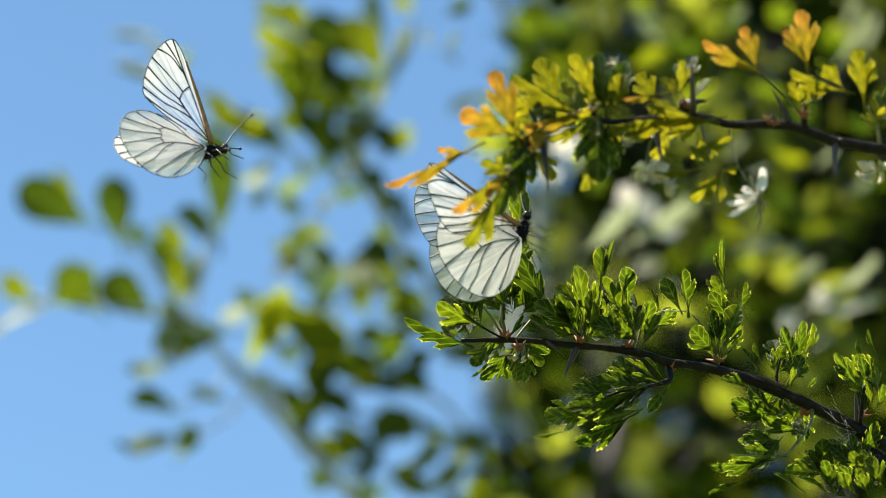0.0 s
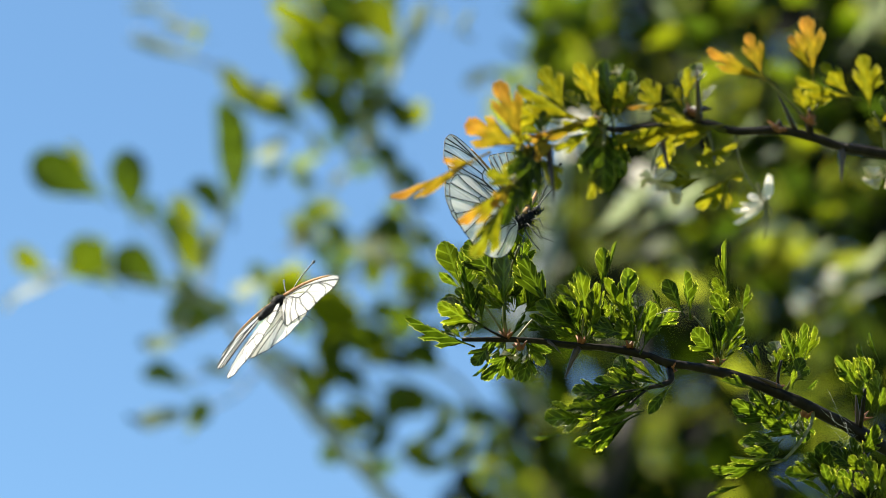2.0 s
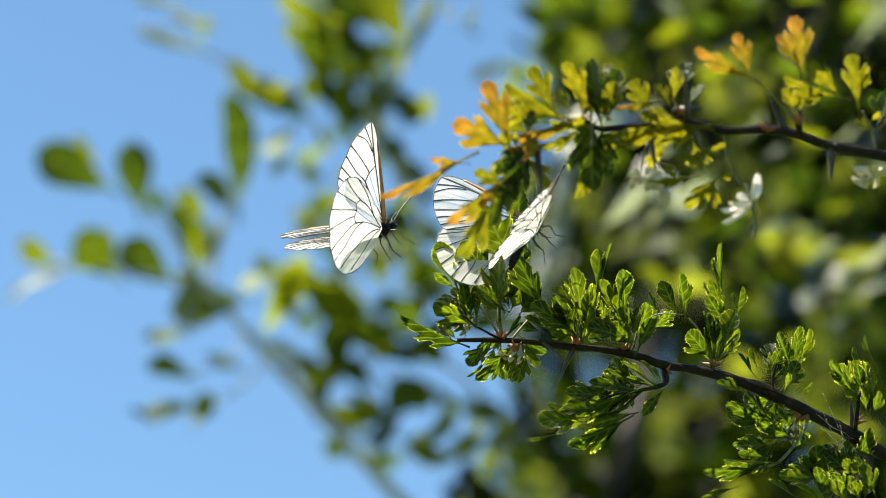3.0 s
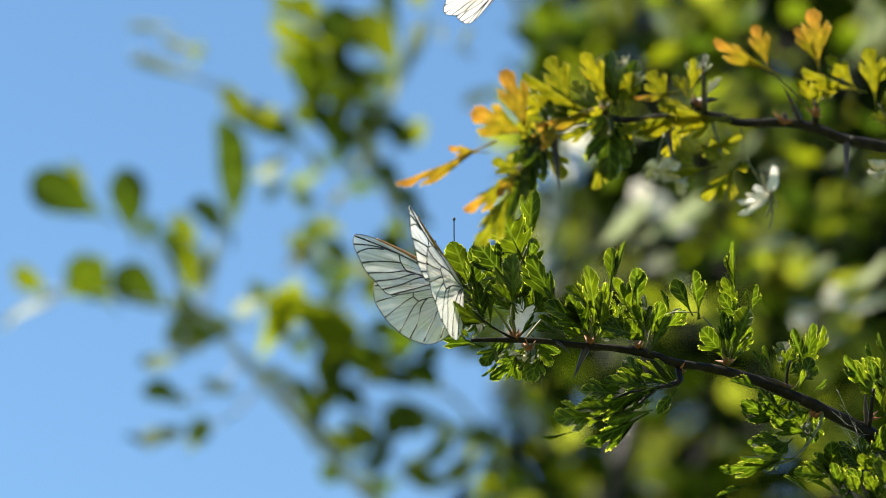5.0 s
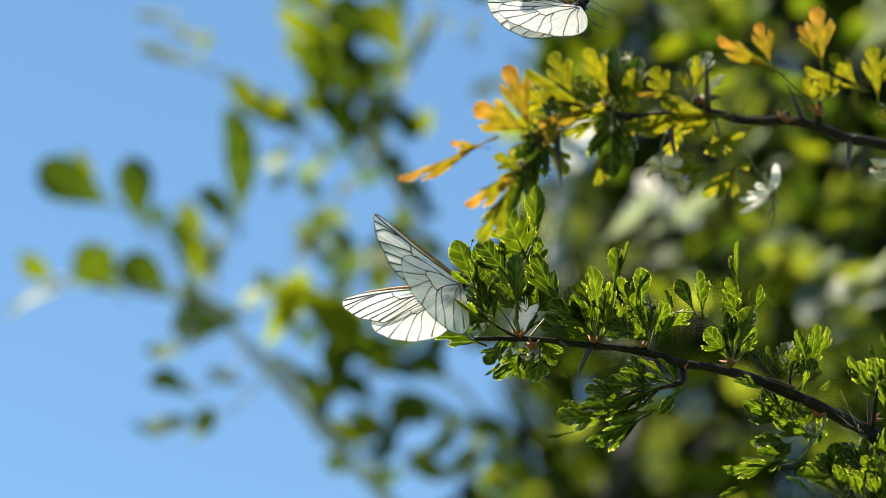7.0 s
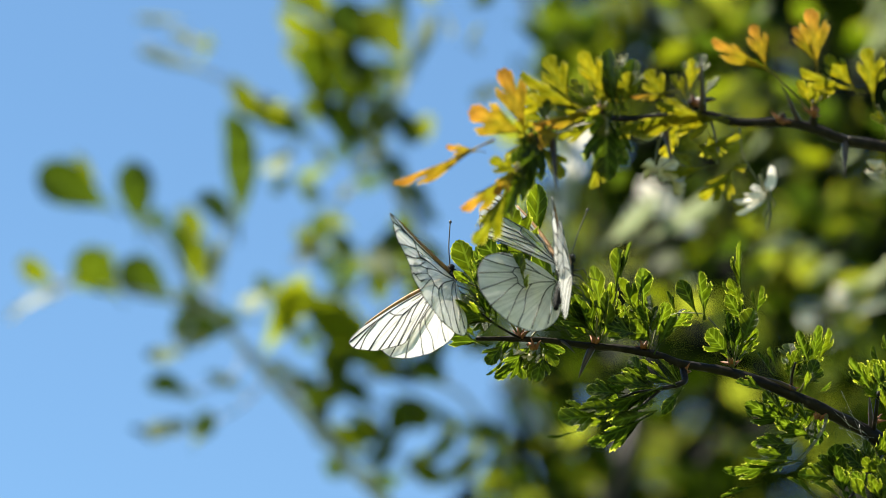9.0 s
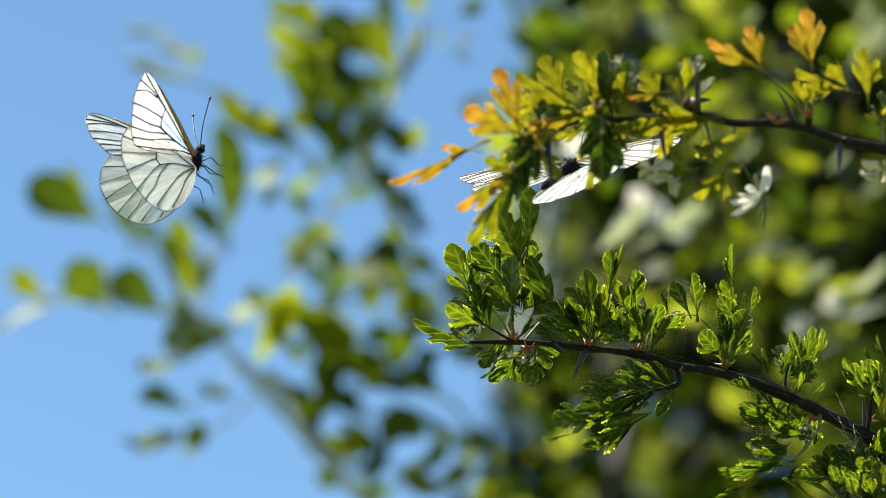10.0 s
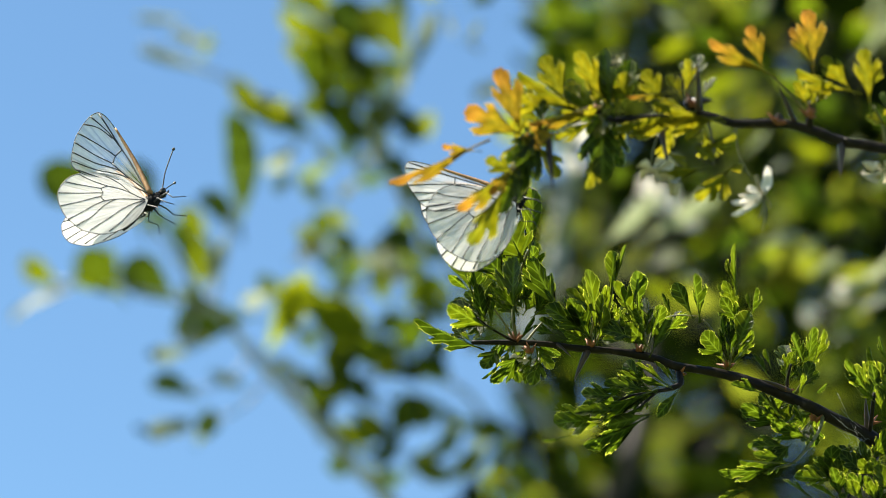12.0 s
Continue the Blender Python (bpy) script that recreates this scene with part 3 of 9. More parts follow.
leaf(low, at(29.0, -30.2, -4), at(27.1, -39.5, -10), SHADY, LOBED, 0.88)
leaf(low, at(30.3, -30.4, -6), at(25.6, -36.7, -10), SUNNY, NARROW, 0.88)
leaf(low, at(20.2, -29.8, 4), at(14.3, -32.6, 6), SHADY, NARROW, 0.99)
leaf(low, at(26.7, -30.2, -6), at(21.7, -32.5, -8), SUNNY, NARROW, 0.66)
# the tufts along the branch
leaf(low, at(44.5, -26.5, -2), at(33.0, -14.9, -8), SHADY, LOBED, 0.99)
leaf(low, at(40.0, -26.1, 4), at(28.9, -20.9, 2), SHADY, NARROW, 1.5)
leaf(low, at(42.7, -26.7, -2), at(36.6, -24.7, -4), SUNNY, LOBED, 0.99)
leaf(low, at(34.9, -25.5, 6), at(27.1, -23.6, 10), SHADY, NARROW, 1.32)
leaf(low, at(46.0, -28.0, -9), at(49.4, -16.5, -12), SUNNY, NARROW, 0.99)
leaf(low, at(45.1, -27.7, 0), at(38.1, -14.0, -4), SUNNY, LOBED, 0.88)
leaf(low, at(45.7, -27.3, -5), at(46.3, -5.8, -9), SUNNY, LOBED, 0.605)
leaf(low, at(46.5, -18.7, -6), at(37.8, -10.8, -9), SHADY, LOBED, 0.99)
leaf(low, at(46.8, -24.6, -12), at(47.1, -12.6, -14), SHADY, NARROW, 0.77)
leaf(low, at(44.9, -18.7, 4), at(44.2, -6.7, 6), HALF, LOBED, 0.88)
leaf(low, at(50.3, -13.1, -4), at(51.3, 0.2, -4), HALF, NARROW, 0.99)
leaf(low, at(50.9, -12.0, -5), at(54.5, 2.3, -3), SHADY, NARROW, 0.55)
leaf(low, at(48.4, -19.1, -3), at(50.7, -10.9, -4), SUNNY, LOBED, 0.66)
leaf(low, at(59.0, -21.4, -4), at(50.5, -9.6, -10), HALF, NARROW, 1.375)
leaf(low, at(58.1, -18.6, -6), at(58.7, -5.9, -10), SUNNY, NARROW, 1.5)
leaf(low, at(56.5, -15.5, 2), at(55.5, -10.4, 2), SHADY, NARROW, 1.1)
leaf(low, at(53.2, -22.3, 2), at(53.6, -17.4, 2), SUNNY, NARROW, 0.99)
leaf(low, at(60.4, -23.9, -8), at(57.2, -16.9, -10), SHADY, LOBED, 1.21)
leaf(low, at(57.6, -26.3, -6), at(48.7, -21.7, -12), SHADY, LOBED, 0.99)
leaf(low, at(61.6, -28.9, -10), at(54.8, -21.8, -14), SUNNY, LOBED, 1.045)
leaf(low, at(61.3, -27.7, -8), at(66.3, -16.5, -10), SUNNY, LOBED, 0.935)
leaf(low, at(61.4, -31.3, -14), at(67.1, -18.8, -17), SHADY, NARROW, 1.265)
leaf(low, at(54.7, -27.0, 0), at(48.0, -26.2, 0), SHADY, NARROW, 1.43)
leaf(low, at(62.3, -20.8, 4), at(60.9, -14.0, 8), SUNNY, LOBED, 0.88)
leaf(low, at(75.1, -20.4, -2), at(69.7, -9.1, 0), HALF, NARROW, 1.1)
leaf(low, at(77.1, -21.3, -3), at(74.8, -6.8, -7), SUNNY, NARROW, 1.21)
leaf(low, at(76.7, -21.6, 0), at(78.0, -8.7, 4), SUNNY, NARROW, 0.66)
leaf(low, at(69.2, -20.2, 4), at(65.8, -12.7, 6), SUNNY, NARROW, 0.77)
leaf(low, at(85.1, -32.8, -8), at(77.1, -24.2, -11), SUNNY, LOBED, 0.935)
leaf(low, at(85.5, -32.6, -8), at(82.7, -18.9, -12), SUNNY, NARROW, 1.265)
leaf(low, at(85.7, -31.7, -8), at(86.9, -20.7, -12), SUNNY, LOBED, 0.825)
leaf(low, at(89.7, -23.3, -6), at(83.1, -14.1, -10), SUNNY, LOBED, 0.88)
leaf(low, at(87.0, -29.6, -12), at(90.9, -17.6, -14), SHADY, NARROW, 1.485)
leaf(low, at(88.3, -17.4, -4), at(83.8, -9.2, -7), HALF, LOBED, 0.825)
leaf(low, at(84.0, -13.6, -5), at(82.1, -9.7, -5), SHADY, NARROW, 0.88)
leaf(low, at(87.7, -17.6, -5), at(86.5, 2.6, -5), SHADY, NARROW, 0.605)
leaf(low, at(87.4, -10.3, -6), at(84.3, -2.5, -6), SHADY, NARROW, 0.77)
leaf(low, at(91.8, -21.3, -5), at(93.4, -10.7, -7), SUNNY, NARROW, 1.265)
leaf(low, at(91.9, -18.0, -6), at(90.8, -12.3, -6), SHADY, NARROW, 0.77)
leaf(low, at(86.0, -34.0, -5), at(90.4, -28.2, -10), SUNNY, NARROW, 0.385)
leaf(low, at(84.7, -33.5, -4), at(81.2, -29.5, -7), SUNNY, NARROW, 0.55)
leaf(low, at(87.1, -34.9, 0), at(89.3, -30.0, -2), SUNNY, NARROW, 0.55)
# the hanging spray under the fork
twig("shoot", low, [at(64.0, -41.8, -8), at(54.5, -43.3, -12), at(44.3, -49.0, -16)], 0.5, 0.25, "green woody shoot", 6, 5)
twig("shoot", low, [at(64.0, -41.8, -8), at(57.9, -46.7, -12), at(50.2, -54.0, -16)], 0.45, 0.25, "green woody shoot", 6, 5)
leaf(low, at(62.3, -42.3, 0), at(54.1, -33.0, 4), SUNNY, LOBED, 0.88)
leaf(low, at(63.7, -41.9, -14), at(48.7, -37.5, -20), SHADY, LOBED, 0.605)
leaf(low, at(57.1, -40.3, -10), at(47.2, -41.7, -14), SUNNY, LOBED, 0.55)
leaf(low, at(68.2, -40.4, -8), at(57.4, -33.0, -10), SHADY, NARROW, 0.605)
leaf(low, at(69.1, -39.5, -6), at(63.9, -32.5, -4), SHADY, NARROW, 0.66)
leaf(low, at(69.8, -39.5, -2), at(66.8, -33.3, 0), SHADY, NARROW, 0.77)
leaf(low, at(68.3, -40.5, -14), at(59.0, -37.4, -14), HALF, NARROW, 0.66)
leaf(low, at(63.8, -40.8, -14), at(41.9, -49.8, -20), SUNNY, LOBED, 0.528)
leaf(low, at(52.7, -42.9, -18), at(41.5, -41.2, -22), SHADY, LOBED, 0.935)
leaf(low, at(51.8, -46.7, -20), at(39.7, -45.7, -25), SHADY, LOBED, 0.77)
leaf(low, at(47.7, -49.2, -20), at(33.3, -49.7, -26), SHADY, LOBED, 0.935)
leaf(low, at(44.5, -51.9, -18), at(37.2, -49.6, -18), HALF, LOBED, 0.77)
leaf(low, at(38.5, -53.9, -24), at(29.6, -55.5, -27), SUNNY, NARROW, 0.385)
leaf(low, at(61.1, -48.5, -18), at(43.1, -58.6, -24), SUNNY, LOBED, 0.682)
leaf(low, at(62.4, -47.8, -17), at(48.8, -50.8, -20), SHADY, NARROW, 0.99)
leaf(low, at(61.7, -45.1, -15), at(49.6, -49.6, -19), SUNNY, NARROW, 0.77)
leaf(low, at(70.8, -41.2, -8), at(63.8, -48.3, -14), SHADY, NARROW, 0.88)
leaf(low, at(70.2, -41.1, -6), at(67.3, -45.7, -9), HALF, NARROW, 0.66)
leaf(low, at(48.0, -50.3, -21), at(41.2, -51.6, -23), SUNNY, LOBED, 0.66)
# leaves by the thick end and the silk
leaf(low, at(98.2, -38.0, 0), at(92.8, -30.8, -3), SHADY, NARROW, 0.99)
leaf(low, at(98.4, -34.9, -2), at(96.3, -29.2, -4), SHADY, NARROW, 1.21)
leaf(low, at(108.9, -35.3, -4), at(103.9, -24.1, -7), HALF, NARROW, 1.265)
leaf(low, at(109.0, -34.6, -4), at(111.0, -22.4, -6), SUNNY, LOBED, 0.66)
leaf(low, at(110.4, -34.6, -2), at(114.5, -23.2, -2), SUNNY, LOBED, 0.66)
leaf(low, at(106.9, -41.9, -8), at(109.0, -32.5, -10), SHADY, LOBED, 1.1)
leaf(low, at(105.5, -34.7, -8), at(104.8, -29.2, -9), SHADY, NARROW, 1.32)
leaf(low, at(105.8, -41.9, -9), at(107.8, -36.0, -11), SUNNY, NARROW, 1.1)
leaf(low, at(110.9, -42.5, -5), at(114.8, -39.7, -7), SUNNY, LOBED, 0.66)
leaf(low, at(104.1, -38.5, -2), at(112.9, -36.0, -2), SHADY, LOBED, 0.88)
leaf(low, at(96.4, -42.5, -6), at(85.9, -38.9, -10), SHADY, LOBED, 0.66)
leaf(low, at(104.6, -52.0, -6), at(89.2, -47.5, -12), SUNNY, LOBED, 0.88)
leaf(low, at(103.8, -51.6, -2), at(94.2, -43.0, 0), SUNNY, LOBED, 0.88)
leaf(low, at(109.9, -55.7, -14), at(97.0, -50.7, -20), SUNNY, LOBED, 0.825)
leaf(low, at(107.9, -51.6, -6), at(104.6, -45.9, -8), SHADY, LOBED, 0.99)
leaf(low, at(91.9, -51.3, -8), at(89.2, -48.4, -8), SUNNY, NARROW, 0.44)
leaf(low, at(104.6, -62.1, -18), at(87.3, -61.3, -24), SUNNY, LOBED, 0.462)
leaf(low, at(100.5, -62.9, -20), at(82.5, -66.6, -26), SUNNY, LOBED, 0.462)
leaf(low, at(92.7, -68.3, -24), at(80.5, -72.4, -28), SHADY, NARROW, 0.44)
leaf(low, at(101.8, -60.9, -16), at(92.2, -59.5, -20), HALF, LOBED, 0.55)
leaf(low, at(110.1, -73.0, -16), at(100.8, -66.9, -20), SHADY, NARROW, 0.55)
leaf(low, at(118.2, -73.9, -18), at(108.9, -67.5, -22), SHADY, NARROW, 0.55)
leaf(low, at(117.8, -73.1, -20), at(114.6, -62.8, -24), SUNNY, LOBED, 0.825)
leaf(low, at(119.6, -73.1, -18), at(118.0, -64.2, -18), SUNNY, NARROW, 0.99)
leaf(low, at(125.8, -69.8, -16), at(119.9, -65.7, -20), SUNNY, LOBED, 0.99)
leaf(low, at(128.4, -66.6, -16), at(122.8, -61.4, -18), SUNNY, LOBED, 0.99)
leaf(low, at(130.9, -66.4, -14), at(126.7, -60.6, -14), SUNNY, LOBED, 0.99)
leaf(low, at(124.9, -74.2, -20), at(119.6, -66.7, -23), HALF, NARROW, 1.32)
leaf(low, at(128.5, -74.3, -20), at(124.3, -65.3, -23), SUNNY, LOBED, 0.77)
leaf(low, at(132.7, -72.2, -18), at(129.0, -62.4, -20), SUNNY, LOBED, 0.88)
leaf(low, at(129.1, -73.7, -16), at(131.1, -67.1, -16), SHADY, LOBED, 0.99)
leaf(low, at(123.4, -74.9, -14), at(117.6, -71.4, -14), SHADY, LOBED, 0.99)
leaf(low, at(128.3, -43.5, -6), at(119.0, -32.1, -10), HALF, NARROW, 1.21)
leaf(low, at(129.7, -36.8, -4), at(126.9, -28.4, -4), SHADY, NARROW, 0.99)
leaf(low, at(128.6, -44.5, -8), at(124.1, -40.5, -10), SUNNY, LOBED, 0.77)
leaf(low, at(129.8, -43.4, -8), at(127.8, -33.2, -10), SUNNY, NARROW, 1.1)
leaf(low, at(133.1, -38.7, -6), at(126.2, -33.1, -8), SUNNY, LOBED, 0.99)
leaf(low, at(130.6, -48.1, -9), at(129.4, -41.0, -11), SUNNY, LOBED, 0.66)
leaf(low, at(133.4, -34.3, -4), at(129.9, -25.0, -4), SHADY, NARROW, 0.99)
leaf(low, at(133.4, -44.2, -6), at(131.4, -36.4, -6), SHADY, LOBED, 0.99)
leaf(low, at(132.0, -50.2, -6), at(134.7, -41.4, -6), SUNNY, LOBED, 0.88)

# the rest of the tufts
for base, way, count, seed in ((at(23.0, -20.2, 2), (-0.2, 1), 8, 1),
        (at(14.2, -21.8), (-0.7, 0.6), 6, 2),
        (at(24.7, -10.0), (-0.3, 1), 5, 3),
        (at(28.2, -20.2, 4), (0.5, 0.8), 5, 4),
        (at(44.3, -26.9), (-0.3, 1), 7, 5),
        (at(51.9, -26.9, 2), (0.1, 1), 5, 6),
        (at(59.2, -27.7), (0, 1), 7, 7)):
    fill(low, base + SITE.to_3x3() @ Vector((0, 0.007, 0)), way, count + 2, seed)
for base, way, count, seed in ((at(65.5, -27.0, 3), (0.3, 1), 4, 8),
        (at(86.3, -32.0), (0, 1), 5, 9),
        (at(104.2, -38.7), (0.2, 1), 5, 10),
        (at(64.1, -42.2, -6), (-1, -0.3), 6, 11),
        (at(53.1, -45.2, -8), (-0.9, -0.5), 5, 12),
        (at(104.0, -47.1, -2), (-0.6, -0.8), 6, 13),
        (at(111.4, -51.2, -4), (-0.3, -1), 5, 14)):
    fill(low, base + SITE.to_3x3() @ Vector((0, 0.007, 0)), way, count + 2, seed)
for base, way, count, seed in ((at(102.8, -58.3, -14), (-1, -0.2), 4, 15),
        (at(128.5, -43.7, -2), (-0.2, 1), 5, 16),
        (at(126.5, -66.7, -12), (-0.2, 0.6), 8, 17),
        (at(117.9, -70.8, -14), (-0.4, 0.5), 6, 18),
        (at(20.5, -29.4), (-0.3, -1), 4, 19),
        (at(26.4, -29.9), (0.1, -1), 3, 20)):
    fill(low, base + SITE.to_3x3() @ Vector((0, 0.007, 0)), way, count + 2, seed)

# ---- the upper branch, nearer to the eye, with young amber leaves ----
pivot = Matrix.Translation(at(138.3, 22.5, -60))
up = twig("branch", hawthorn, [at(425, -60, 10), at(330, -20, -25), at(225, 8, -55), at(125.2, 28.3, -60), at(112.8, 30.5, -60), at(103.2, 33.9, -60), at(95.2, 35.5, -60), at(82.4, 35.5, -60), at(74.4, 37.7, -60), at(66.5, 37.7, -60), at(55.2, 36.8, -62), at(47.1, 36.4, -64), at(41.4, 39.1, -66), at(31.9, 35.8, -68), at(24.7, 29.4, -70), at(19.1, 22.3, -72)], 1.75, 0.5, "dark thorny branch with a grey sheen", 12, 6, pivot)
for a, b, c, r in ((at(103.5, 34.0, -60), at(103.3, 37.6, -62), at(103.4, 41.5, -64), 1.1),
        (at(103.3, 37.6, -62), at(97.8, 43.0, -66), at(90.8, 49.5, -70), 0.45),
        (at(103.8, 40.0, -63), at(104.1, 44.7, -64), at(103.9, 51.0, -66), 0.45),
        (at(125.2, 29.2, -60), at(123.7, 35.2, -62), at(121.1, 40.3, -64), 0.5),
        (at(71.2, 37.7, -60), at(70.8, 40.0, -62), at(68.6, 41.8, -64), 2.0),
        (at(43.8, 37.5, -66), at(44.9, 35.7, -70), at(44.7, 31.7, -74), 0.5)):
    twig("shoot", up, [a, b, c], r, r * 0.6, "green woody shoot", 7, 5, skin=STALK if r < 1 else BARK)
for a, b, c, r in ((at(82.4, 35.0, -60), at(83.7, 25.6, -64), at(88.9, 16.3, -68), 0.3),
        (at(74.4, 36.9, -60), at(76.1, 28.8, -64), at(75.9, 23.7, -66), 0.4),
        (at(63.1, 36.8, -62), at(59.7, 30.3, -66), at(58.3, 23.9, -68), 0.35),
        (at(19.1, 22.3, -72), at(15.2, 23.8, -72), at(11.7, 24.7, -74), 0.45),
        (at(19.1, 22.3, -72), at(18.3, 20.4, -72), at(17.0, 17.5, -74), 0.4),
        (at(24.7, 29.4, -70), at(23.0, 34.1, -72), at(21.1, 36.1, -74), 0.5)):
    twig("shoot", up, [a, b, c], r, r * 0.6, "green woody shoot", 7, 5, skin=STALK if r < 1 else BARK)
thorn(up, at(112.5, 30.5, -60), at(111.9, 20.2, -64), 0.95)
thorn(up, at(71.5, 38.9, -70), at(70.6, 53.6, -76), 0.8)
thorn(up, at(68.9, 40.9, -60), at(75.9, 41.8, -66), 1.3)
thorn(up, at(61.2, 36.0, -62), at(63.0, 22.6, -70), 0.85)
thorn(up, at(99.2, 36.1, -60), at(93.7, 45.9, -66), 0.6)
thorn(up, at(94.6, 35.6, -60), at(94.6, 38.4, -63), 1.1)
thorn(up, at(29.5, 31.1, -68), at(30.7, 16.2, -76), 0.9)
thorn(up, at(19.1, 19.1, -72), at(17.9, 7.3, -66), 0.5)
buds(up, [at(103.1, 37.6, -64), at(70.2, 40.3, -64), at(42.2, 38.6, -66), at(94.1, 35.8, -63)], 5)
# young leaves at its tip
leaf(up, at(13.1, 30.5, -74), at(-13.8, 16.8, -82), SUNNY, ORANGE, 0.308, "young leaf flushed amber")
leaf(up, at(11.0, 27.1, -74), at(-0.1, 27.9, -76), SUNNY, ORANGE, 0.605, "young leaf flushed amber")
leaf(up, at(24.0, 31.0, -76), at(6.4, 38.1, -82), SUNNY, ORANGE, 0.99, "young leaf flushed amber")
leaf(up, at(22.7, 29.3, -76), at(16.5, 50.3, -80), SUNNY, ORANGE, 0.66, "young leaf flushed amber")
leaf(up, at(20.4, 27.5, -74), at(20.8, 38.1, -76), SUNNY, FRESH, 1)
leaf(up, at(43.2, 37.3, -66), at(20.4, 46.5, -72), SUNNY, FRESH, 0.45)
leaf(up, at(35.6, 39.3, -66), at(28.0, 53.6, -70), SUNNY, FRESH, 0.75)
leaf(up, at(27.5, 34.5, -70), at(27.5, 42.1, -70), SHADY, LOBED, 1)
leaf(up, at(44.8, 40.1, -68), at(24.6, 33.5, -74), SUNNY, ORANGE, 0.396, "young leaf flushed amber")
leaf(up, at(33.6, 32.7, -72), at(22.6, 30.5, -76), HALF, ORANGE, 0.825, "young leaf flushed amber")
leaf(up, at(44.9, 37.0, -66), at(30.9, 31.1, -70), SUNNY, FRESH, 0.75)
leaf(up, at(43.6, 37.5, -66), at(33.6, 37.4, -69), SUNNY, FRESH, 0.875)
leaf(up, at(45.1, 40.4, -66), at(39.5, 37.1, -70), SUNNY, FRESH, 1)
leaf(up, at(28.6, 37.2, -72), at(18.9, 16.2, -76), SHADY, LOBED, 0.6875)
leaf(up, at(23.6, 26.9, -72), at(15.5, 10.5, -76), SHADY, LOBED, 0.75)
leaf(up, at(27.0, 33.8, -74), at(20.2, 25.6, -77), SHADY, LOBED, 1)
leaf(up, at(21.7, 19.6, -76), at(12.3, 25.3, -80), SUNNY, FRESH, 1)
leaf(up, at(20.9, 23.1, -76), at(5.3, 10.0, -81), SUNNY, ORANGE, 0.55, "young leaf flushed amber")
leaf(up, at(18.5, 19.9, -77), at(9.5, 0.5, -81), SUNNY, FRESH, 0.775)
leaf(up, at(20.1, 23.5, -78), at(13.4, 15.3, -81), HALF, ORANGE, 0.66, "young leaf flushed amber")
leaf(up, at(27.4, 32.6, -70), at(29.9, 28.0, -70), HALF, FRESH, 1)
leaf(up, at(48.3, 36.3, -64), at(43.2, 55.6, -67), SHADY, LOBED, 1)
leaf(up, at(45.5, 40.5, -66), at(37.5, 55.2, -70), SUNNY, FRESH, 0.75)
leaf(up, at(48.1, 39.2, -62), at(52.2, 53.7, -62), SHADY, LOBED, 0.875)
leaf(up, at(44.8, 41.4, -66), at(44.5, 19.0, -72), SHADY, LOBED, 0.9375)
leaf(up, at(47.8, 38.6, -64), at(48.3, 23.0, -66), SHADY, LOBED, 0.75)
leaf(up, at(43.7, 30.1, -68), at(41.9, 17.0, -72), SUNNY, FRESH, 0.75)
leaf(up, at(47.3, 39.5, -66), at(40.9, 32.2, -69), SHADY, LOBED, 1)
# and along it
leaf(up, at(71.2, 38.8, -66), at(48.3, 33.7, -70), SUNNY, FRESH, 0.5625)
leaf(up, at(79.3, 35.9, -66), at(58.9, 38.2, -72), SUNNY, FRESH, 0.625)
leaf(up, at(81.9, 37.8, -64), at(60.1, 33.4, -70), SUNNY, FRESH, 0.525)
leaf(up, at(69.1, 36.5, -64), at(51.9, 32.2, -68), SUNNY, FRESH, 0.625)
leaf(up, at(75.2, 35.4, -66), at(67.9, 31.6, -68), HALF, FRESH, 1)
leaf(up, at(62.7, 39.4, -66), at(56.0, 49.6, -69), SUNNY, FRESH, 0.875)
leaf(up, at(67.8, 41.8, -66), at(68.5, 53.4, -69), SUNNY, FRESH, 0.75)
leaf(up, at(67.7, 41.5, -64), at(63.6, 49.2, -64), HALF, FRESH, 0.875)
leaf(up, at(67.3, 44.7, -68), at(51.5, 41.7, -72), SUNNY, ORANGE, 0.275, "young leaf flushed amber")
leaf(up, at(72.1, 42.0, -62), at(75.8, 49.2, -62), HALF, LOBED, 0.875)
leaf(up, at(93.1, 48.2, -70), at(73.7, 57.3, -76), SUNNY, ORANGE, 0.495, "young leaf flushed amber")
leaf(up, at(89.8, 48.7, -70), at(85.9, 62.5, -73), SUNNY, ORANGE, 0.66, "young leaf flushed amber")
leaf(up, at(90.9, 49.9, -70), at(82.5, 53.3, -72), SUNNY, FRESH, 0.625)
leaf(up, at(103.9, 48.4, -66), at(103.2, 67.2, -69), SUNNY, ORANGE, 0.825, "young leaf flushed amber")
leaf(up, at(104.8, 50.2, -66), at(97.3, 62.1, -67), SUNNY, ORANGE, 0.55, "young leaf flushed amber")
leaf(up, at(115.6, 43.4, -66), at(106.1, 54.0, -70), SUNNY, FRESH, 0.75)
leaf(up, at(117.4, 43.9, -66), at(98.8, 47.8, -71), SUNNY, FRESH, 0.525)
leaf(up, at(120.0, 38.8, -66), at(117.9, 56.0, -70), SUNNY, FRESH, 0.775)
leaf(up, at(119.1, 44.3, -66), at(122.6, 51.0, -68), SUNNY, FRESH, 0.875)
leaf(up, at(103.0, 38.9, -64), at(99.4, 47.0, -67), HALF, FRESH, 1)
leaf(up, at(103.2, 39.0, -64), at(104.5, 46.3, -67), SUNNY, FRESH, 1)
leaf(up, at(103.4, 39.4, -64), at(108.9, 47.0, -67), SUNNY, FRESH, 0.5625)
leaf(up, at(101.6, 39.8, -66), at(102.6, 44.8, -70), SUNNY, FRESH, 1)
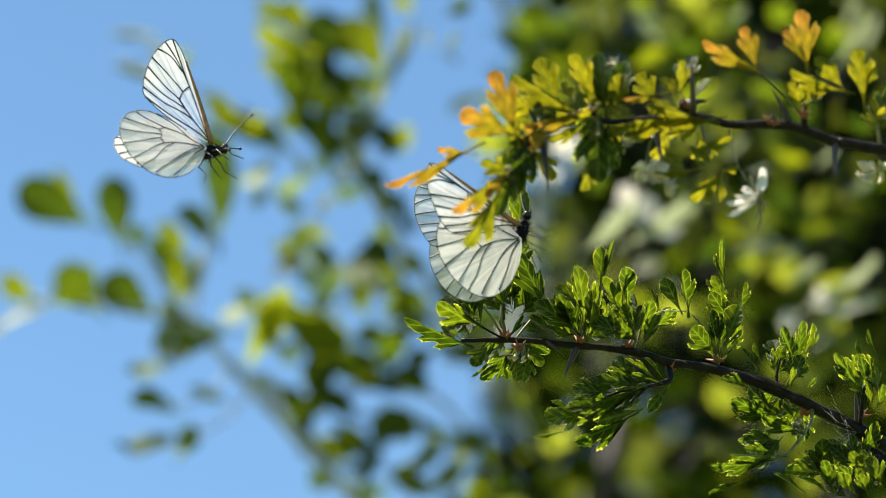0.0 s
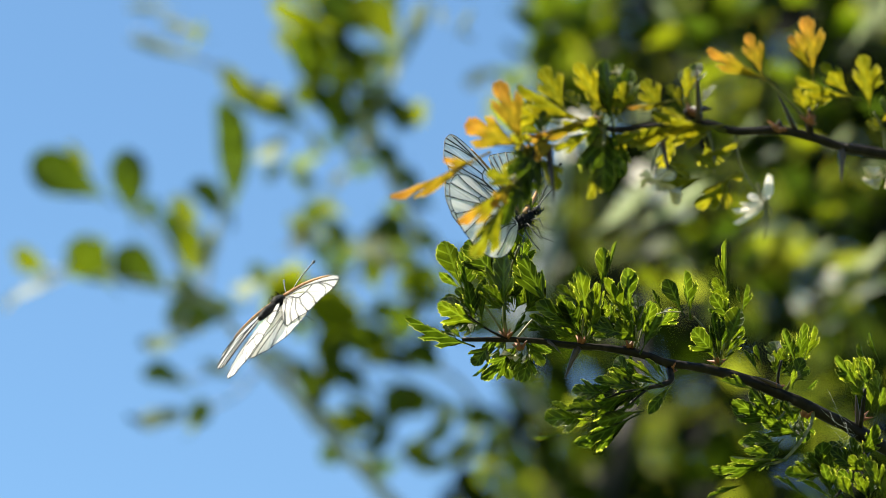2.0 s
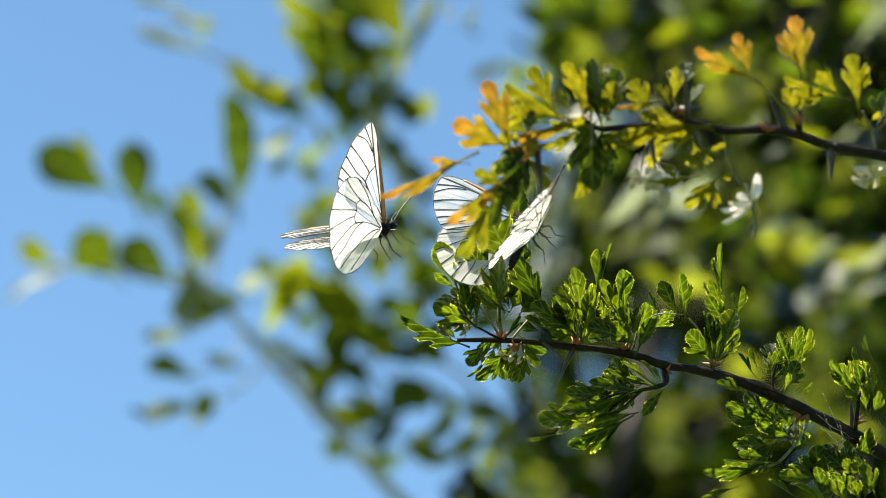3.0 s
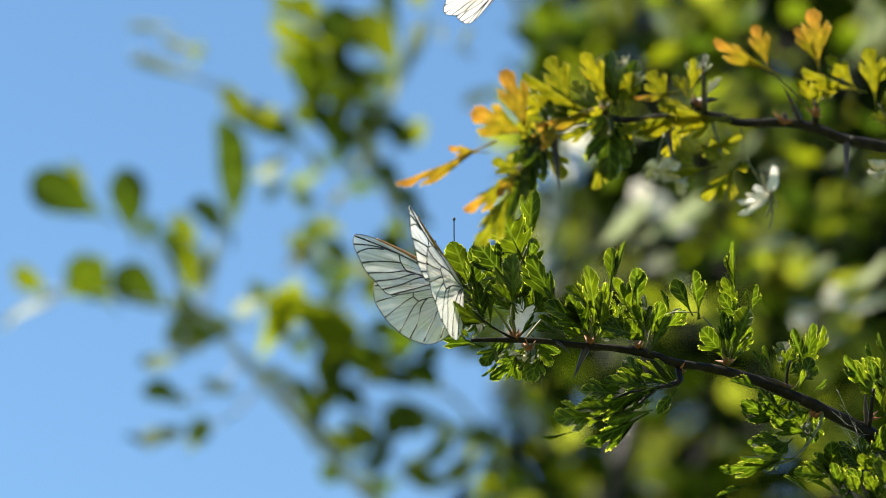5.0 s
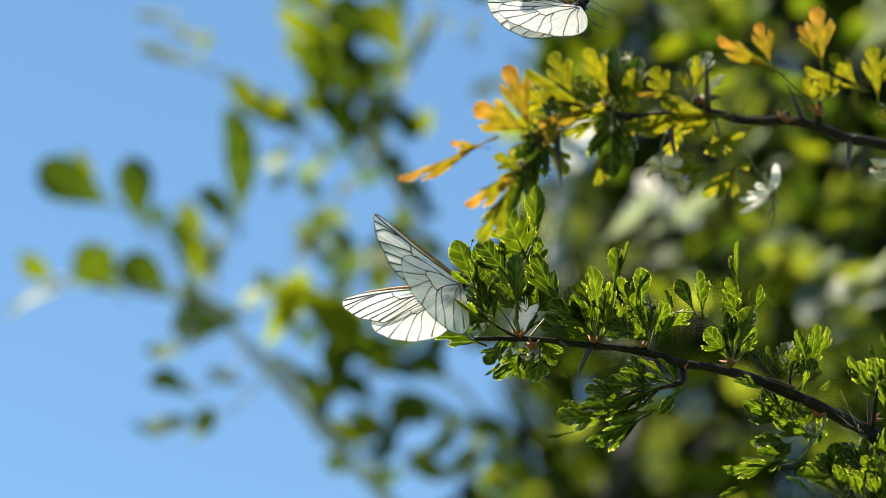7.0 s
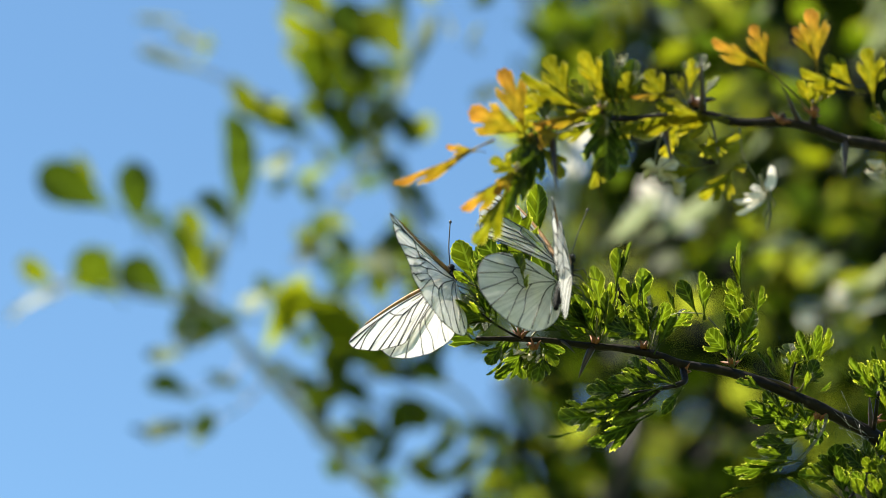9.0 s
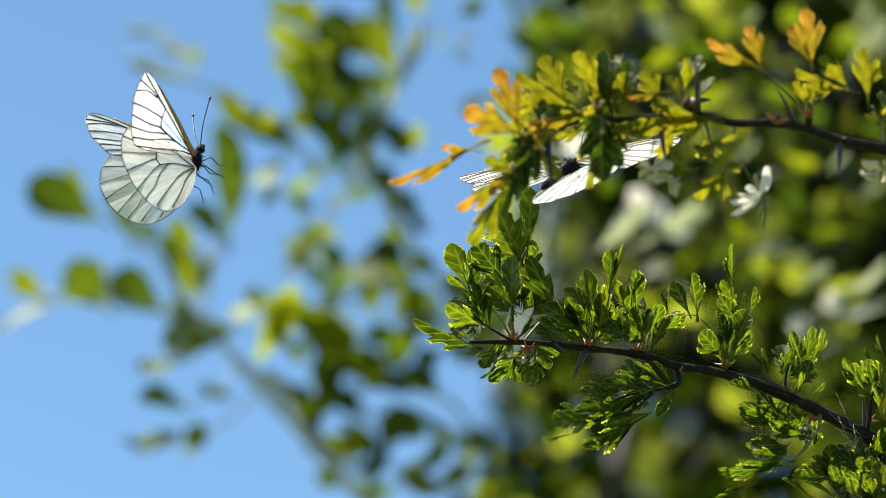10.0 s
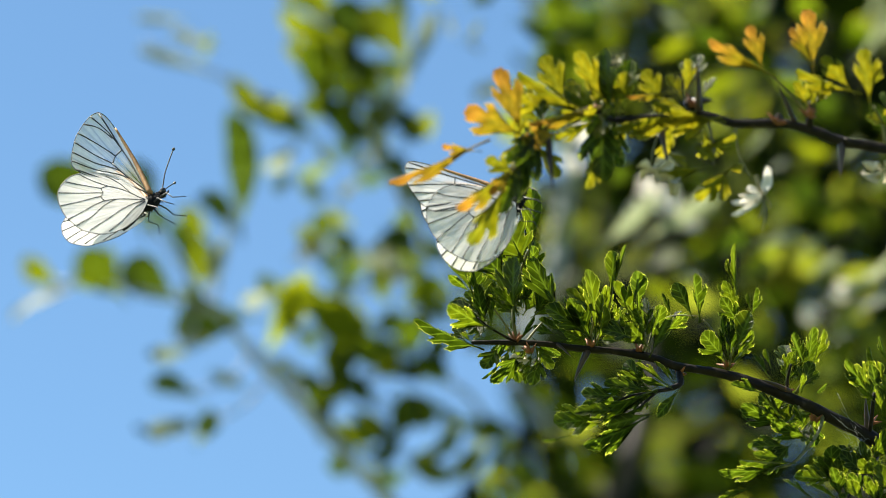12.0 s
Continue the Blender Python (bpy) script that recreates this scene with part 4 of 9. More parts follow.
leaf(up, at(126.1, 34.4, -62), at(119.5, 37.6, -65), SHADY, FRESH, 1)
leaf(up, at(123.2, 37.1, -62), at(125.8, 40.1, -65), SUNNY, FRESH, 1)
leaf(up, at(74.9, 23.2, -68), at(61.0, 20.2, -73), SUNNY, FRESH, 0.625)
leaf(up, at(81.9, 24.2, -68), at(71.7, 13.4, -72), SUNNY, FRESH, 0.9375)
leaf(up, at(79.4, 23.2, -68), at(78.4, 13.5, -70), SUNNY, FRESH, 0.875)
leaf(up, at(79.2, 22.3, -66), at(84.0, 23.0, -68), SUNNY, FRESH, 1)
leaf(up, at(70.5, 28.0, -64), at(82.6, 30.8, -67), SUNNY, FRESH, 0.5)
leaf(up, at(68.9, 30.5, -64), at(76.3, 25.2, -67), HALF, FRESH, 0.75)
leaf(up, at(61.7, 28.2, -66), at(68.7, 23.6, -69), HALF, FRESH, 0.75)
leaf(up, at(52.8, 35.2, -64), at(49.2, 30.0, -66), SUNNY, FRESH, 1)
leaf(up, at(59.1, 34.6, -62), at(54.6, 30.9, -62), HALF, FRESH, 1)
for base, way, count, seed in ((at(103.6, 38.4, -62), (0, 1), 3, 31), (at(68.7, 40.0, -62), (-0.4, 0.8), 4, 32), (at(50.4, 38.4, -62), (-0.5, 0.7), 5, 33), (at(43.8, 37.5, -66), (-0.3, -0.8), 4, 34), (at(31.9, 35.0, -68), (-0.6, 0.3), 4, 35),
                               (at(23.1, 28.3, -70), (-0.2, -0.6), 5, 36), (at(75.1, 30.5, -62), (0, -1), 3, 37), (at(64.7, 34.4, -62), (-0.5, -0.8), 3, 38), (at(125.6, 34.4, -62), (-0.2, 1), 3, 39), (at(40.7, 38.3, -64), (0.3, 0.9), 4, 40)):
    fill(up, base, way, max(2, count - 1), seed, (*FRESH, *FRESH, LOBED[2]), 0.012)


def petal(middle, tip, width, seed, parent):
    """One crumpled, cupped petal from the flower's middle to its tip."""
    rnd = random.Random(seed)
    m = where(parent).inverted() @ aim(middle, tip, rnd.uniform(-50, 50))
    size = (tip - middle).length
    bm = bmesh.new()
    rows = []
    for i in range(9):
        s = i / 8
        w = width / 2000 * math.sin(math.pi * min(1, 0.06 + 0.86 * s)) ** 0.75
        rows.append([bm.verts.new(m @ Vector((w * u, size * s, size * (0.2 * u * u * s - 0.22 * s * s) + 0.0003 * math.sin(9 * s + 4 * u + seed)))) for u in (-1, -0.6, -0.2, 0.2, 0.6, 1)])
    for r0, r1 in zip(rows, rows[1:]):
        for u in range(5):
            bm.faces.new((r0[u], r0[u + 1], r1[u + 1], r1[u]))
    return part("petal", mesh("petal", bm, PETAL), parent)


def strand(name, points, r0, r1, parent, skin):
    bm = bmesh.new()
    tube(bm, [where(parent).inverted() @ p for p in smooth_line(points, 5)], (r0 / 1000, r1 / 1000), 6)
    return part(name, mesh(name, bm, skin), parent)


bloom = at(89.7, 15.1, -68)
blossom = strand("flower", [at(88.0, 20.8, -66), at(89.0, 17.6, -67), bloom], 0.5, 0.9, up, STALK)
blossom["label"] = "white flower past its best, five limp petals"
for k, (tip, width) in enumerate(((at(91.4, 22.8, -70), 3.4), (at(81.6, 12.5, -72), 2.2), (at(85.4, 17.6, -66), 3.0), (at(82.0, 9.5, -73), 2.0), (at(84.0, 14.6, -76), 2.2))):
    petal(bloom, tip, width, k, blossom)
for tip in (at(89.5, 5.2, -70), at(91.6, 11.3, -68), at(88.4, 8.8, -72)):
    strand("sepal", [bloom, bloom.lerp(tip, 0.5) + Vector((0.0008, 0, 0)), tip], 0.42, 0.3, blossom, STALK)
for k in range(9):
    a = 0.7 * k
    end = bloom + SITE.to_3x3() @ Vector((0.0022 * math.cos(a) - 0.001, -0.002, 0.0022 * math.sin(a)))
    strand("stamen", [bloom, bloom.lerp(end, 0.6), end], 0.1, 0.2, blossom, STALK)


def dried(branch, middle, size, seed):
    """A clump of withered, crumpled petals."""
    rnd = random.Random(seed)
    bm = bmesh.new()
    for k in range(7):
        way = Vector((rnd.uniform(-1, 1), rnd.uniform(-1, 1), rnd.uniform(-1, 0.6))).normalized()
        leaf_bmesh(bm, where(branch).inverted() @ aim(middle, middle + way * size, rnd.uniform(0, 360)), size * rnd.uniform(0.6, 1.1), size * 0.7, lobes=1, deep=0.2, fold=0.9, curl=0.8, stalk=0.1, rows=6, seed=seed + k)
    return part("flower", mesh("flower", bm, WITHERED), branch, "withered brown-white flower remains")


dried(up, at(59.2, 21.9, -74), 0.007, 1)
dried(up, at(62.7, 19.4, -74), 0.006, 2)
dried(up, at(124.0, 22.5, -62), 0.006, 3)
dried(up, at(121.1, 20.8, -64), 0.004, 4)
dried(up, at(48.5, 52.5, -68), 0.003, 6)
dried(low, at(23.7, -32.8, -5), 0.004, 7)
dried(low, at(27.6, -33.5, -6), 0.003, 8)

# spider silk stretched by the thick end of the branch
rnd = random.Random(12)
bm = bmesh.new()
inv = where(low).inverted()
for k in range(18):
    p = at(127.5, -54.0).lerp(at(124.6, -62.4, -6), rnd.random()) + Vector((rnd.uniform(-2, 2), rnd.uniform(-2, 2), rnd.uniform(-2, 2))) / 1000
    q = at(118.5, -44.5, -8).lerp(at(122.3, -67.2, -4), rnd.random()) + Vector((rnd.uniform(-4, 4), rnd.uniform(-3, 3), rnd.uniform(-4, 4))) / 1000
    tube(bm, [inv @ p, inv @ (p.lerp(q, 0.5) - Vector((0, 0, rnd.uniform(0, 0.0012)))), inv @ q], (0.00002, 0.00002), 3)
part("spider_silk", mesh("spider_silk", bm, SILK), low, "fine white spider silk")

# ---- hawthorn behind: sunlit sprays against the sky ----
behind = thing("hawthorn_bush", pose(0.12, 2.35, 0))
tagged(behind, "tall leafy hawthorn bush behind, limbs against blue sky", "bush")
twig("stem", behind, [Vector((0.12, 2.35, -0.02)), Vector((0.1, 2.3, 0.7)), at(60, -420, 900), at(50.7, -204.3, 760), at(102.9, -116.9, 1000), at(122.1, 13.7, 1050), at(105.4, 180.5, 1050)], 14, 4, "dark bark", 10, 6)
far_leaves = random.Random(21)


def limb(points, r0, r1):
    return twig("limb", behind, points, r0, r1, "", 8, 6, skin=HAZED_BARK)


# where the sky shows through, on the plane of focus: right, up, radius in mm
GAPS = [(at(118.6, -20.5), 4), (at(57.7, -50.2), 5), (at(9.1, -51.4), 7), (at(2.7, -43.8), 5), (at(28.1, -58.2), 5), (at(54.3, 65.3), 6), (at(20.5, -20.1), 4), (at(11.2, 64.4), 9), (at(98.3, -72.6), 3), (at(7.8, 3.6), 8), (at(36.5, 18.8), 6), (at(-4.1, -33.7), 6), (at(-10.0, -54.8), 8), (at(2.7, -70.0), 6), (at(14.5, -40.4), 4),
        (at(-21.5, -19.3), 6), (at(-13.0, -50.6), 8), (at(-10.8, -67.5), 6), (at(-7.8, 8.3), 6), (at(-29.9, 0.2), 6), (at(7.8, -42.1), 6), (at(-37.9, -37.0), 5)]
GAPS = [(SITE.inverted() @ p, r) for p, r in GAPS]


def clear_of_gaps(p, size):
    q = SITE.inverted() @ p
    k = FOCUS / q.y
    return all(math.hypot(q.x * k - g.x, q.z * k - g.z) > r / 1000 + 0.25 * size * k for g, r in GAPS)


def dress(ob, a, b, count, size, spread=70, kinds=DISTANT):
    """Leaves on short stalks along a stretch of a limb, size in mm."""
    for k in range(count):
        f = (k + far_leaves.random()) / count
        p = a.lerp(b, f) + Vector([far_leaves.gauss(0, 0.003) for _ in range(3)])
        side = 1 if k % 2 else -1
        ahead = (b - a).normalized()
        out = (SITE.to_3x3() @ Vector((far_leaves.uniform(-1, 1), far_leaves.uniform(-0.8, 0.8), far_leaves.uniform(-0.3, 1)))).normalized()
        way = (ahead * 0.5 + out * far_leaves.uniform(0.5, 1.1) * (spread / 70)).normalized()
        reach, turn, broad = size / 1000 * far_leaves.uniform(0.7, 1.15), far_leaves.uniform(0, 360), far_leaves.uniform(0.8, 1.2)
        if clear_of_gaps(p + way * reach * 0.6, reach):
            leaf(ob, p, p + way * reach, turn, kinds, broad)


big = limb([at(49.1, -197.6, 700), at(-1.1, -157.8, 660), at(-44.2, -113.4, 640), at(-65.7, -90.0, 640), at(-87.3, -67.1, 640), at(-107.5, -44.2, 640), at(-120.9, -32.1, 640)], 4.0, 1.7)
for a, b, c, r in ((at(-120.9, -32.1, 640), at(-135.8, -7.8, 640), at(-153.7, 11.1, 645), 1.6), (at(-120.9, -32.1, 640), at(-146.5, -28.0, 640), at(-196.2, -21.4, 650), 1.6), (at(-116.9, -36.1, 640), at(-110.2, -7.8, 640), at(-102.1, 29.9, 640), 1.5),
                   (at(-122.3, -32.1, 640), at(-125.0, -42.8, 640), at(-129.6, -53.3, 630), 1.2), (at(-98.1, -56.3, 640), at(-108.2, -69.4, 630), at(-131.5, -74.3, 620), 1.0), (at(-87.3, -67.1, 640), at(-102.2, -82.3, 620), at(-128.1, -92.4, 610), 1.0)):
    twig("twig", big, [a, b, c], r, 0.6, "", 6, 5, skin=HAZED_BARK)
high = limb([at(10.3, -33.9, 740), at(-17.7, 3.0, 690), at(-32.8, 38.9, 680), at(-61.4, 56.5, 670), at(-83.1, 61.8, 665), at(-121.3, 79.5, 665), at(-151.4, 93.2, 665)], 2.0, 0.6)
top = limb([at(51.8, -105.7, 800), at(10.3, -33.9, 740), at(-23.3, 11.4, 690), at(-35.6, 44.4, 680), at(-47.8, 74.5, 675), at(-61.6, 96.5, 675), at(-78.1, 118.5, 675), at(-86.3, 137.7, 675)], 2.2, 0.8)
dress(top, at(-28.8, 19.7, 690), at(-50.7, 80.2, 680), 14, 20)
mid = limb([at(21.4, -50.5, 720), at(-17.8, -22.0, 700), at(-51.0, -27.4, 690), at(-78.3, -41.1, 680)], 1.9, 0.7)
dress(mid, at(21.4, -50.5, 720), at(-73.2, -38.5, 690), 30, 24)
dress(mid, at(-6.8, 0.3, 720), at(-62.4, -16.4, 700), 20, 24)
sag = limb([at(32.7, -118.1, 720), at(4.4, -77.3, 690), at(-23.2, -68.6, 680), at(-61.4, -71.0, 670), at(-77.8, -76.5, 670)], 1.8, 0.6)
dress(sag, at(27.1, -101.2, 720), at(-72.8, -71.4, 680), 30, 24)
dress(sag, at(32.7, -129.4, 720), at(-50.7, -107.2, 680), 26, 25)
dress(sag, at(-61.7, -87.9, 680), at(-65.9, -68.6, 680), 6, 22)
rise = limb([at(27.7, -74.6, 760), at(51.3, -11.4, 780), at(57.1, 55.6, 780), at(42.1, 104.0, 760), at(27.7, 138.6, 760)], 6, 2)
dress(rise, at(57.1, 41.1, 780), at(21.7, 114.3, 740), 40, 30, 110)
dress(rise, at(33.4, 98.3, 760), at(62.2, 101.1, 760), 10, 30)
dress(rise, at(48.4, -23.0, 780), at(4.5, -56.4, 730), 40, 30, 120)

for ob, a, b, count in ((sag, at(-62, -44, 690), at(4, -116, 680), 26), (mid, at(-73, 3, 690), at(4, -33, 700), 20), (mid, at(-40, -16, 700), at(13, -72, 710), 24), (sag, at(-45, -95, 680), at(20, -125, 690), 16), (top, at(-50, 60, 690), at(-25, 0, 700), 12)):
    dress(ob, a, b, count, 20, 120, [*DISTANT, *DISTANT, *LIME])

# leaves of the sprays behind: green, lime, and pale ones that paint in glare
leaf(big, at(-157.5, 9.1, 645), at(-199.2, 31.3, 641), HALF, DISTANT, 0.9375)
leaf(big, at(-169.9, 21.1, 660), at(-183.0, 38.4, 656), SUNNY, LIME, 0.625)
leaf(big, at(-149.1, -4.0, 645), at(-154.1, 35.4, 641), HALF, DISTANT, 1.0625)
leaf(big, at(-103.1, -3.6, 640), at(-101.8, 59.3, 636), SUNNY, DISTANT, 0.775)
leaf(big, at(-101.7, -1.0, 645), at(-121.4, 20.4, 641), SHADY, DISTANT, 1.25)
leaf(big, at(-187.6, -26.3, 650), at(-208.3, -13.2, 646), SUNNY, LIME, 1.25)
leaf(big, at(-174.4, -22.1, 650), at(-215.4, -36.6, 646), HALF, GLARING, 0.5, "pale leaf painted for leaf glare")
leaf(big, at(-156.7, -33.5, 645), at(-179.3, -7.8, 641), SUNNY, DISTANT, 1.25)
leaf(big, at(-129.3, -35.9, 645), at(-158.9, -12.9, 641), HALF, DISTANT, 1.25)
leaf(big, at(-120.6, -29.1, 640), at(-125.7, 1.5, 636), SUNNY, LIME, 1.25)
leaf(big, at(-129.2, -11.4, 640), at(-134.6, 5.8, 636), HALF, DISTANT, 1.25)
leaf(big, at(-125.2, -31.2, 640), at(-108.8, -3.3, 636), SUNNY, GLARING, 0.9375, "pale leaf painted for leaf glare")
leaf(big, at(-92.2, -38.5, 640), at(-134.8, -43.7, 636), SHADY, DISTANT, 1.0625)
leaf(big, at(-117.8, -52.0, 630), at(-145.6, -58.0, 626), SUNNY, GLARING, 0.875, "pale leaf painted for leaf glare")
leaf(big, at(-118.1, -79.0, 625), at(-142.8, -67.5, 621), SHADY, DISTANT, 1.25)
leaf(big, at(-122.1, -84.7, 615), at(-144.4, -94.3, 611), HALF, GLARING, 0.875, "pale leaf painted for leaf glare")
leaf(big, at(-139.6, -94.0, 615), at(-124.3, -90.0, 611), SUNNY, GLARING, 1, "pale leaf painted for leaf glare")
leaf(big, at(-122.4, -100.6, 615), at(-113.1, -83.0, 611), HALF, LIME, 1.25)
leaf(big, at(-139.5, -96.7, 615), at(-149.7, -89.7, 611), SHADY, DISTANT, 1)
leaf(big, at(-94.3, -74.3, 625), at(-115.3, -65.0, 621), HALF, GLARING, 0.625, "pale leaf painted for leaf glare")
leaf(big, at(-84.1, -26.3, 640), at(-101.5, -33.1, 636), SUNNY, GLARING, 1.125, "pale leaf painted for leaf glare")
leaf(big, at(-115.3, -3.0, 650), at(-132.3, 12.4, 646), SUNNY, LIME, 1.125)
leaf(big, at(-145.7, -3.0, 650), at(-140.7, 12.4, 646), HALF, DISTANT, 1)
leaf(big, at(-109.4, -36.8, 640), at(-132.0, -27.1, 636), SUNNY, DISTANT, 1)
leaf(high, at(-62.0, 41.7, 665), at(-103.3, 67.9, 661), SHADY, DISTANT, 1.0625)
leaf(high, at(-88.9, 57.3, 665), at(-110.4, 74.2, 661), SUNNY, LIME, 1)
leaf(high, at(-113.0, 88.8, 660), at(-137.5, 97.8, 656), HALF, GLARING, 0.45, "pale leaf painted for leaf glare")
leaf(high, at(-110.4, 76.7, 660), at(-153.8, 88.9, 656), HALF, GLARING, 0.275, "pale leaf painted for leaf glare")
leaf(high, at(-125.8, 103.0, 660), at(-154.4, 104.3, 656), HALF, GLARING, 0.3, "pale leaf painted for leaf glare")
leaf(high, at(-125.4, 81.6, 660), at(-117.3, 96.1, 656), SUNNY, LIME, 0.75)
leaf(high, at(-72.2, 49.4, 655), at(-90.5, 28.9, 651), SUNNY, GLARING, 0.75, "pale leaf painted for leaf glare")
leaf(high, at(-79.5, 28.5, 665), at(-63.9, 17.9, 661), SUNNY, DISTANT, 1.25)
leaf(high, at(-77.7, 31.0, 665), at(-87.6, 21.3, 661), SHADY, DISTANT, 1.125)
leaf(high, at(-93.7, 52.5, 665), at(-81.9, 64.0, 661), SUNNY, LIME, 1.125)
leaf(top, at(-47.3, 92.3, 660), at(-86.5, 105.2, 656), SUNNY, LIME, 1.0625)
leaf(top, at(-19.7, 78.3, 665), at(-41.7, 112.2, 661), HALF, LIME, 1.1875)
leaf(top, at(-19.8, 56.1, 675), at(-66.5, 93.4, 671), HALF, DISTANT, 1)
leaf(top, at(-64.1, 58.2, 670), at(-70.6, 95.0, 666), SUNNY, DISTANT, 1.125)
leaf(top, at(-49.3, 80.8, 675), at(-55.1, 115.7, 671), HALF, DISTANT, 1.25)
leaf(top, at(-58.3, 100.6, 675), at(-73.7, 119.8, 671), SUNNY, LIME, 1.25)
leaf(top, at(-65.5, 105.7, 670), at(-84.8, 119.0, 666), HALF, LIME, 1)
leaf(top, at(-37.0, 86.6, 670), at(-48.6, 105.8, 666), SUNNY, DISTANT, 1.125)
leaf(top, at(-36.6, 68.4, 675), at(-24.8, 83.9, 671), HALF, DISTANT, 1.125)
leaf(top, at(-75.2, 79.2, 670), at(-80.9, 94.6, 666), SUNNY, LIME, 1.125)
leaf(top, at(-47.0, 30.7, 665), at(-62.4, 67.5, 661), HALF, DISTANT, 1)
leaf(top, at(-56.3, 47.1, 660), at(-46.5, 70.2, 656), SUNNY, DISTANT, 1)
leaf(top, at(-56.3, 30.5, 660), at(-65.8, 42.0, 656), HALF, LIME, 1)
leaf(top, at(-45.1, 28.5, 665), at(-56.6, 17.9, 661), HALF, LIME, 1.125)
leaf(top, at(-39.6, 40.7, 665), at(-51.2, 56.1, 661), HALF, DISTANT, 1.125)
leaf(top, at(-24.2, 71.6, 660), at(-10.2, 107.7, 656), HALF, GLARING, 0.5, "pale leaf painted for leaf glare")
leaf(top, at(-38.9, 48.3, 662), at(-21.4, 79.1, 658), SUNNY, GLARING, 0.5, "pale leaf painted for leaf glare")
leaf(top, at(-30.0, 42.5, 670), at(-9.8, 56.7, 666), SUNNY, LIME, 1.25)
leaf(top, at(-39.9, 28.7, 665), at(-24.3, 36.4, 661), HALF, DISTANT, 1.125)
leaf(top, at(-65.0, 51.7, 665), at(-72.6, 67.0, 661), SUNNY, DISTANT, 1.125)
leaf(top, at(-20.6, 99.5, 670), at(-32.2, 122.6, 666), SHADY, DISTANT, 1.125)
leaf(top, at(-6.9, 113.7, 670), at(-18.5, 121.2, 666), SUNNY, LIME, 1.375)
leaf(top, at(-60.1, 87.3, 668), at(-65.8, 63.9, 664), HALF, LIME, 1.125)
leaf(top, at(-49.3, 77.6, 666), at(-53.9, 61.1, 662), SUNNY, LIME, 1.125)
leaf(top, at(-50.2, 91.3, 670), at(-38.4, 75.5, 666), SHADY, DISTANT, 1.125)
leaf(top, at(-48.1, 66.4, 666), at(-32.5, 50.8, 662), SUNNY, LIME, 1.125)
leaf(top, at(-38.9, 63.8, 668), at(-15.5, 48.1, 664), SHADY, DISTANT, 1.125)
leaf(top, at(-29.0, 30.1, 668), at(-13.4, 18.4, 664), SUNNY, DISTANT, 1.125)
leaf(top, at(-18.6, 29.8, 668), at(-10.8, 6.5, 664), SHADY, DISTANT, 1)
leaf(top, at(-57.6, 34.6, 668), at(-75.0, 27.5, 664), SUNNY, LIME, 1.125)
leaf(top, at(-33.3, 43.7, 664), at(-48.7, 32.0, 660), HALF, LIME, 1.125)
leaf(top, at(-23.2, 74.0, 666), at(-34.8, 61.4, 662), SUNNY, DISTANT, 1.125)
leaf(top, at(-75.6, 100.3, 670), at(-59.9, 80.7, 666), SHADY, DISTANT, 1)
leaf(top, at(-36.1, 83.0, 668), at(-51.6, 67.2, 664), SUNNY, LIME, 1.125)
leaf(top, at(-70.1, 113.9, 672), at(-48.6, 82.5, 668), SHADY, DISTANT, 0.875)
leaf(mid, at(-83.4, -20.4, 660), at(-44.6, -48.9, 656), SUNNY, LIME, 1.125)
leaf(mid, at(-94.9, -63.1, 670), at(-76.1, -22.6, 666), SUNNY, LIME, 1.25)
leaf(mid, at(-70.4, -47.6, 670), at(-27.6, -61.0, 666), HALF, DISTANT, 0.75)
leaf(mid, at(-70.3, -54.0, 660), at(-77.9, -42.3, 656), HALF, LIME, 1.125)
leaf(mid, at(-54.4, -5.5, 665), at(-34.9, -17.1, 661), SUNNY, GLARING, 1.25, "pale leaf painted for leaf glare")
leaf(mid, at(-63.7, -9.6, 665), at(-51.9, -1.8, 661), SUNNY, LIME, 1.25)
leaf(mid, at(-44.3, -6.8, 665), at(-20.9, 0.9, 661), SHADY, DISTANT, 1.125)
leaf(mid, at(-29.8, -35.8, 665), at(-10.4, -20.2, 661), SUNNY, DISTANT, 1.25)
leaf(mid, at(-81.3, -13.1, 665), at(-63.7, -1.5, 661), HALF, DISTANT, 1.125)
leaf(mid, at(-47.0, 2.3, 665), at(-62.4, 12.0, 661), SUNNY, LIME, 1.125)
leaf(mid, at(-32.2, -36.6, 665), at(-39.9, -17.2, 661), HALF, DISTANT, 1.125)
leaf(mid, at(-79.8, -35.8, 665), at(-95.1, -20.2, 661), SUNNY, DISTANT, 1)
leaf(mid, at(-76.2, -29.3, 670), at(-83.8, -44.8, 666), SHADY, DISTANT, 1.125)
leaf(mid, at(-90.3, -43.1, 672), at(-70.6, -19.7, 668), SUNNY, LIME, 1.125)
leaf(mid, at(-67.9, -11.2, 668), at(-75.5, 4.3, 664), HALF, LIME, 1.125)
leaf(mid, at(-64.5, 6.3, 664), at(-48.8, -9.2, 660), SUNNY, DISTANT, 1.125)
leaf(mid, at(-41.6, -2.6, 664), at(-30.7, -8.4, 660), HALF, GLARING, 1.125, "pale leaf painted for leaf glare")
leaf(mid, at(-71.5, -25.5, 662), at(-48.1, -39.0, 658), SUNNY, LIME, 1.125)
leaf(mid, at(-45.3, -28.3, 668), at(-62.7, -41.8, 664), SUNNY, LIME, 1.125)
leaf(mid, at(-65.4, -40.4, 674), at(-73.0, -55.9, 670), SUNNY, DISTANT, 1.125)
leaf(mid, at(-52.5, -37.0, 672), at(-62.1, -68.1, 668), SHADY, DISTANT, 0.75)
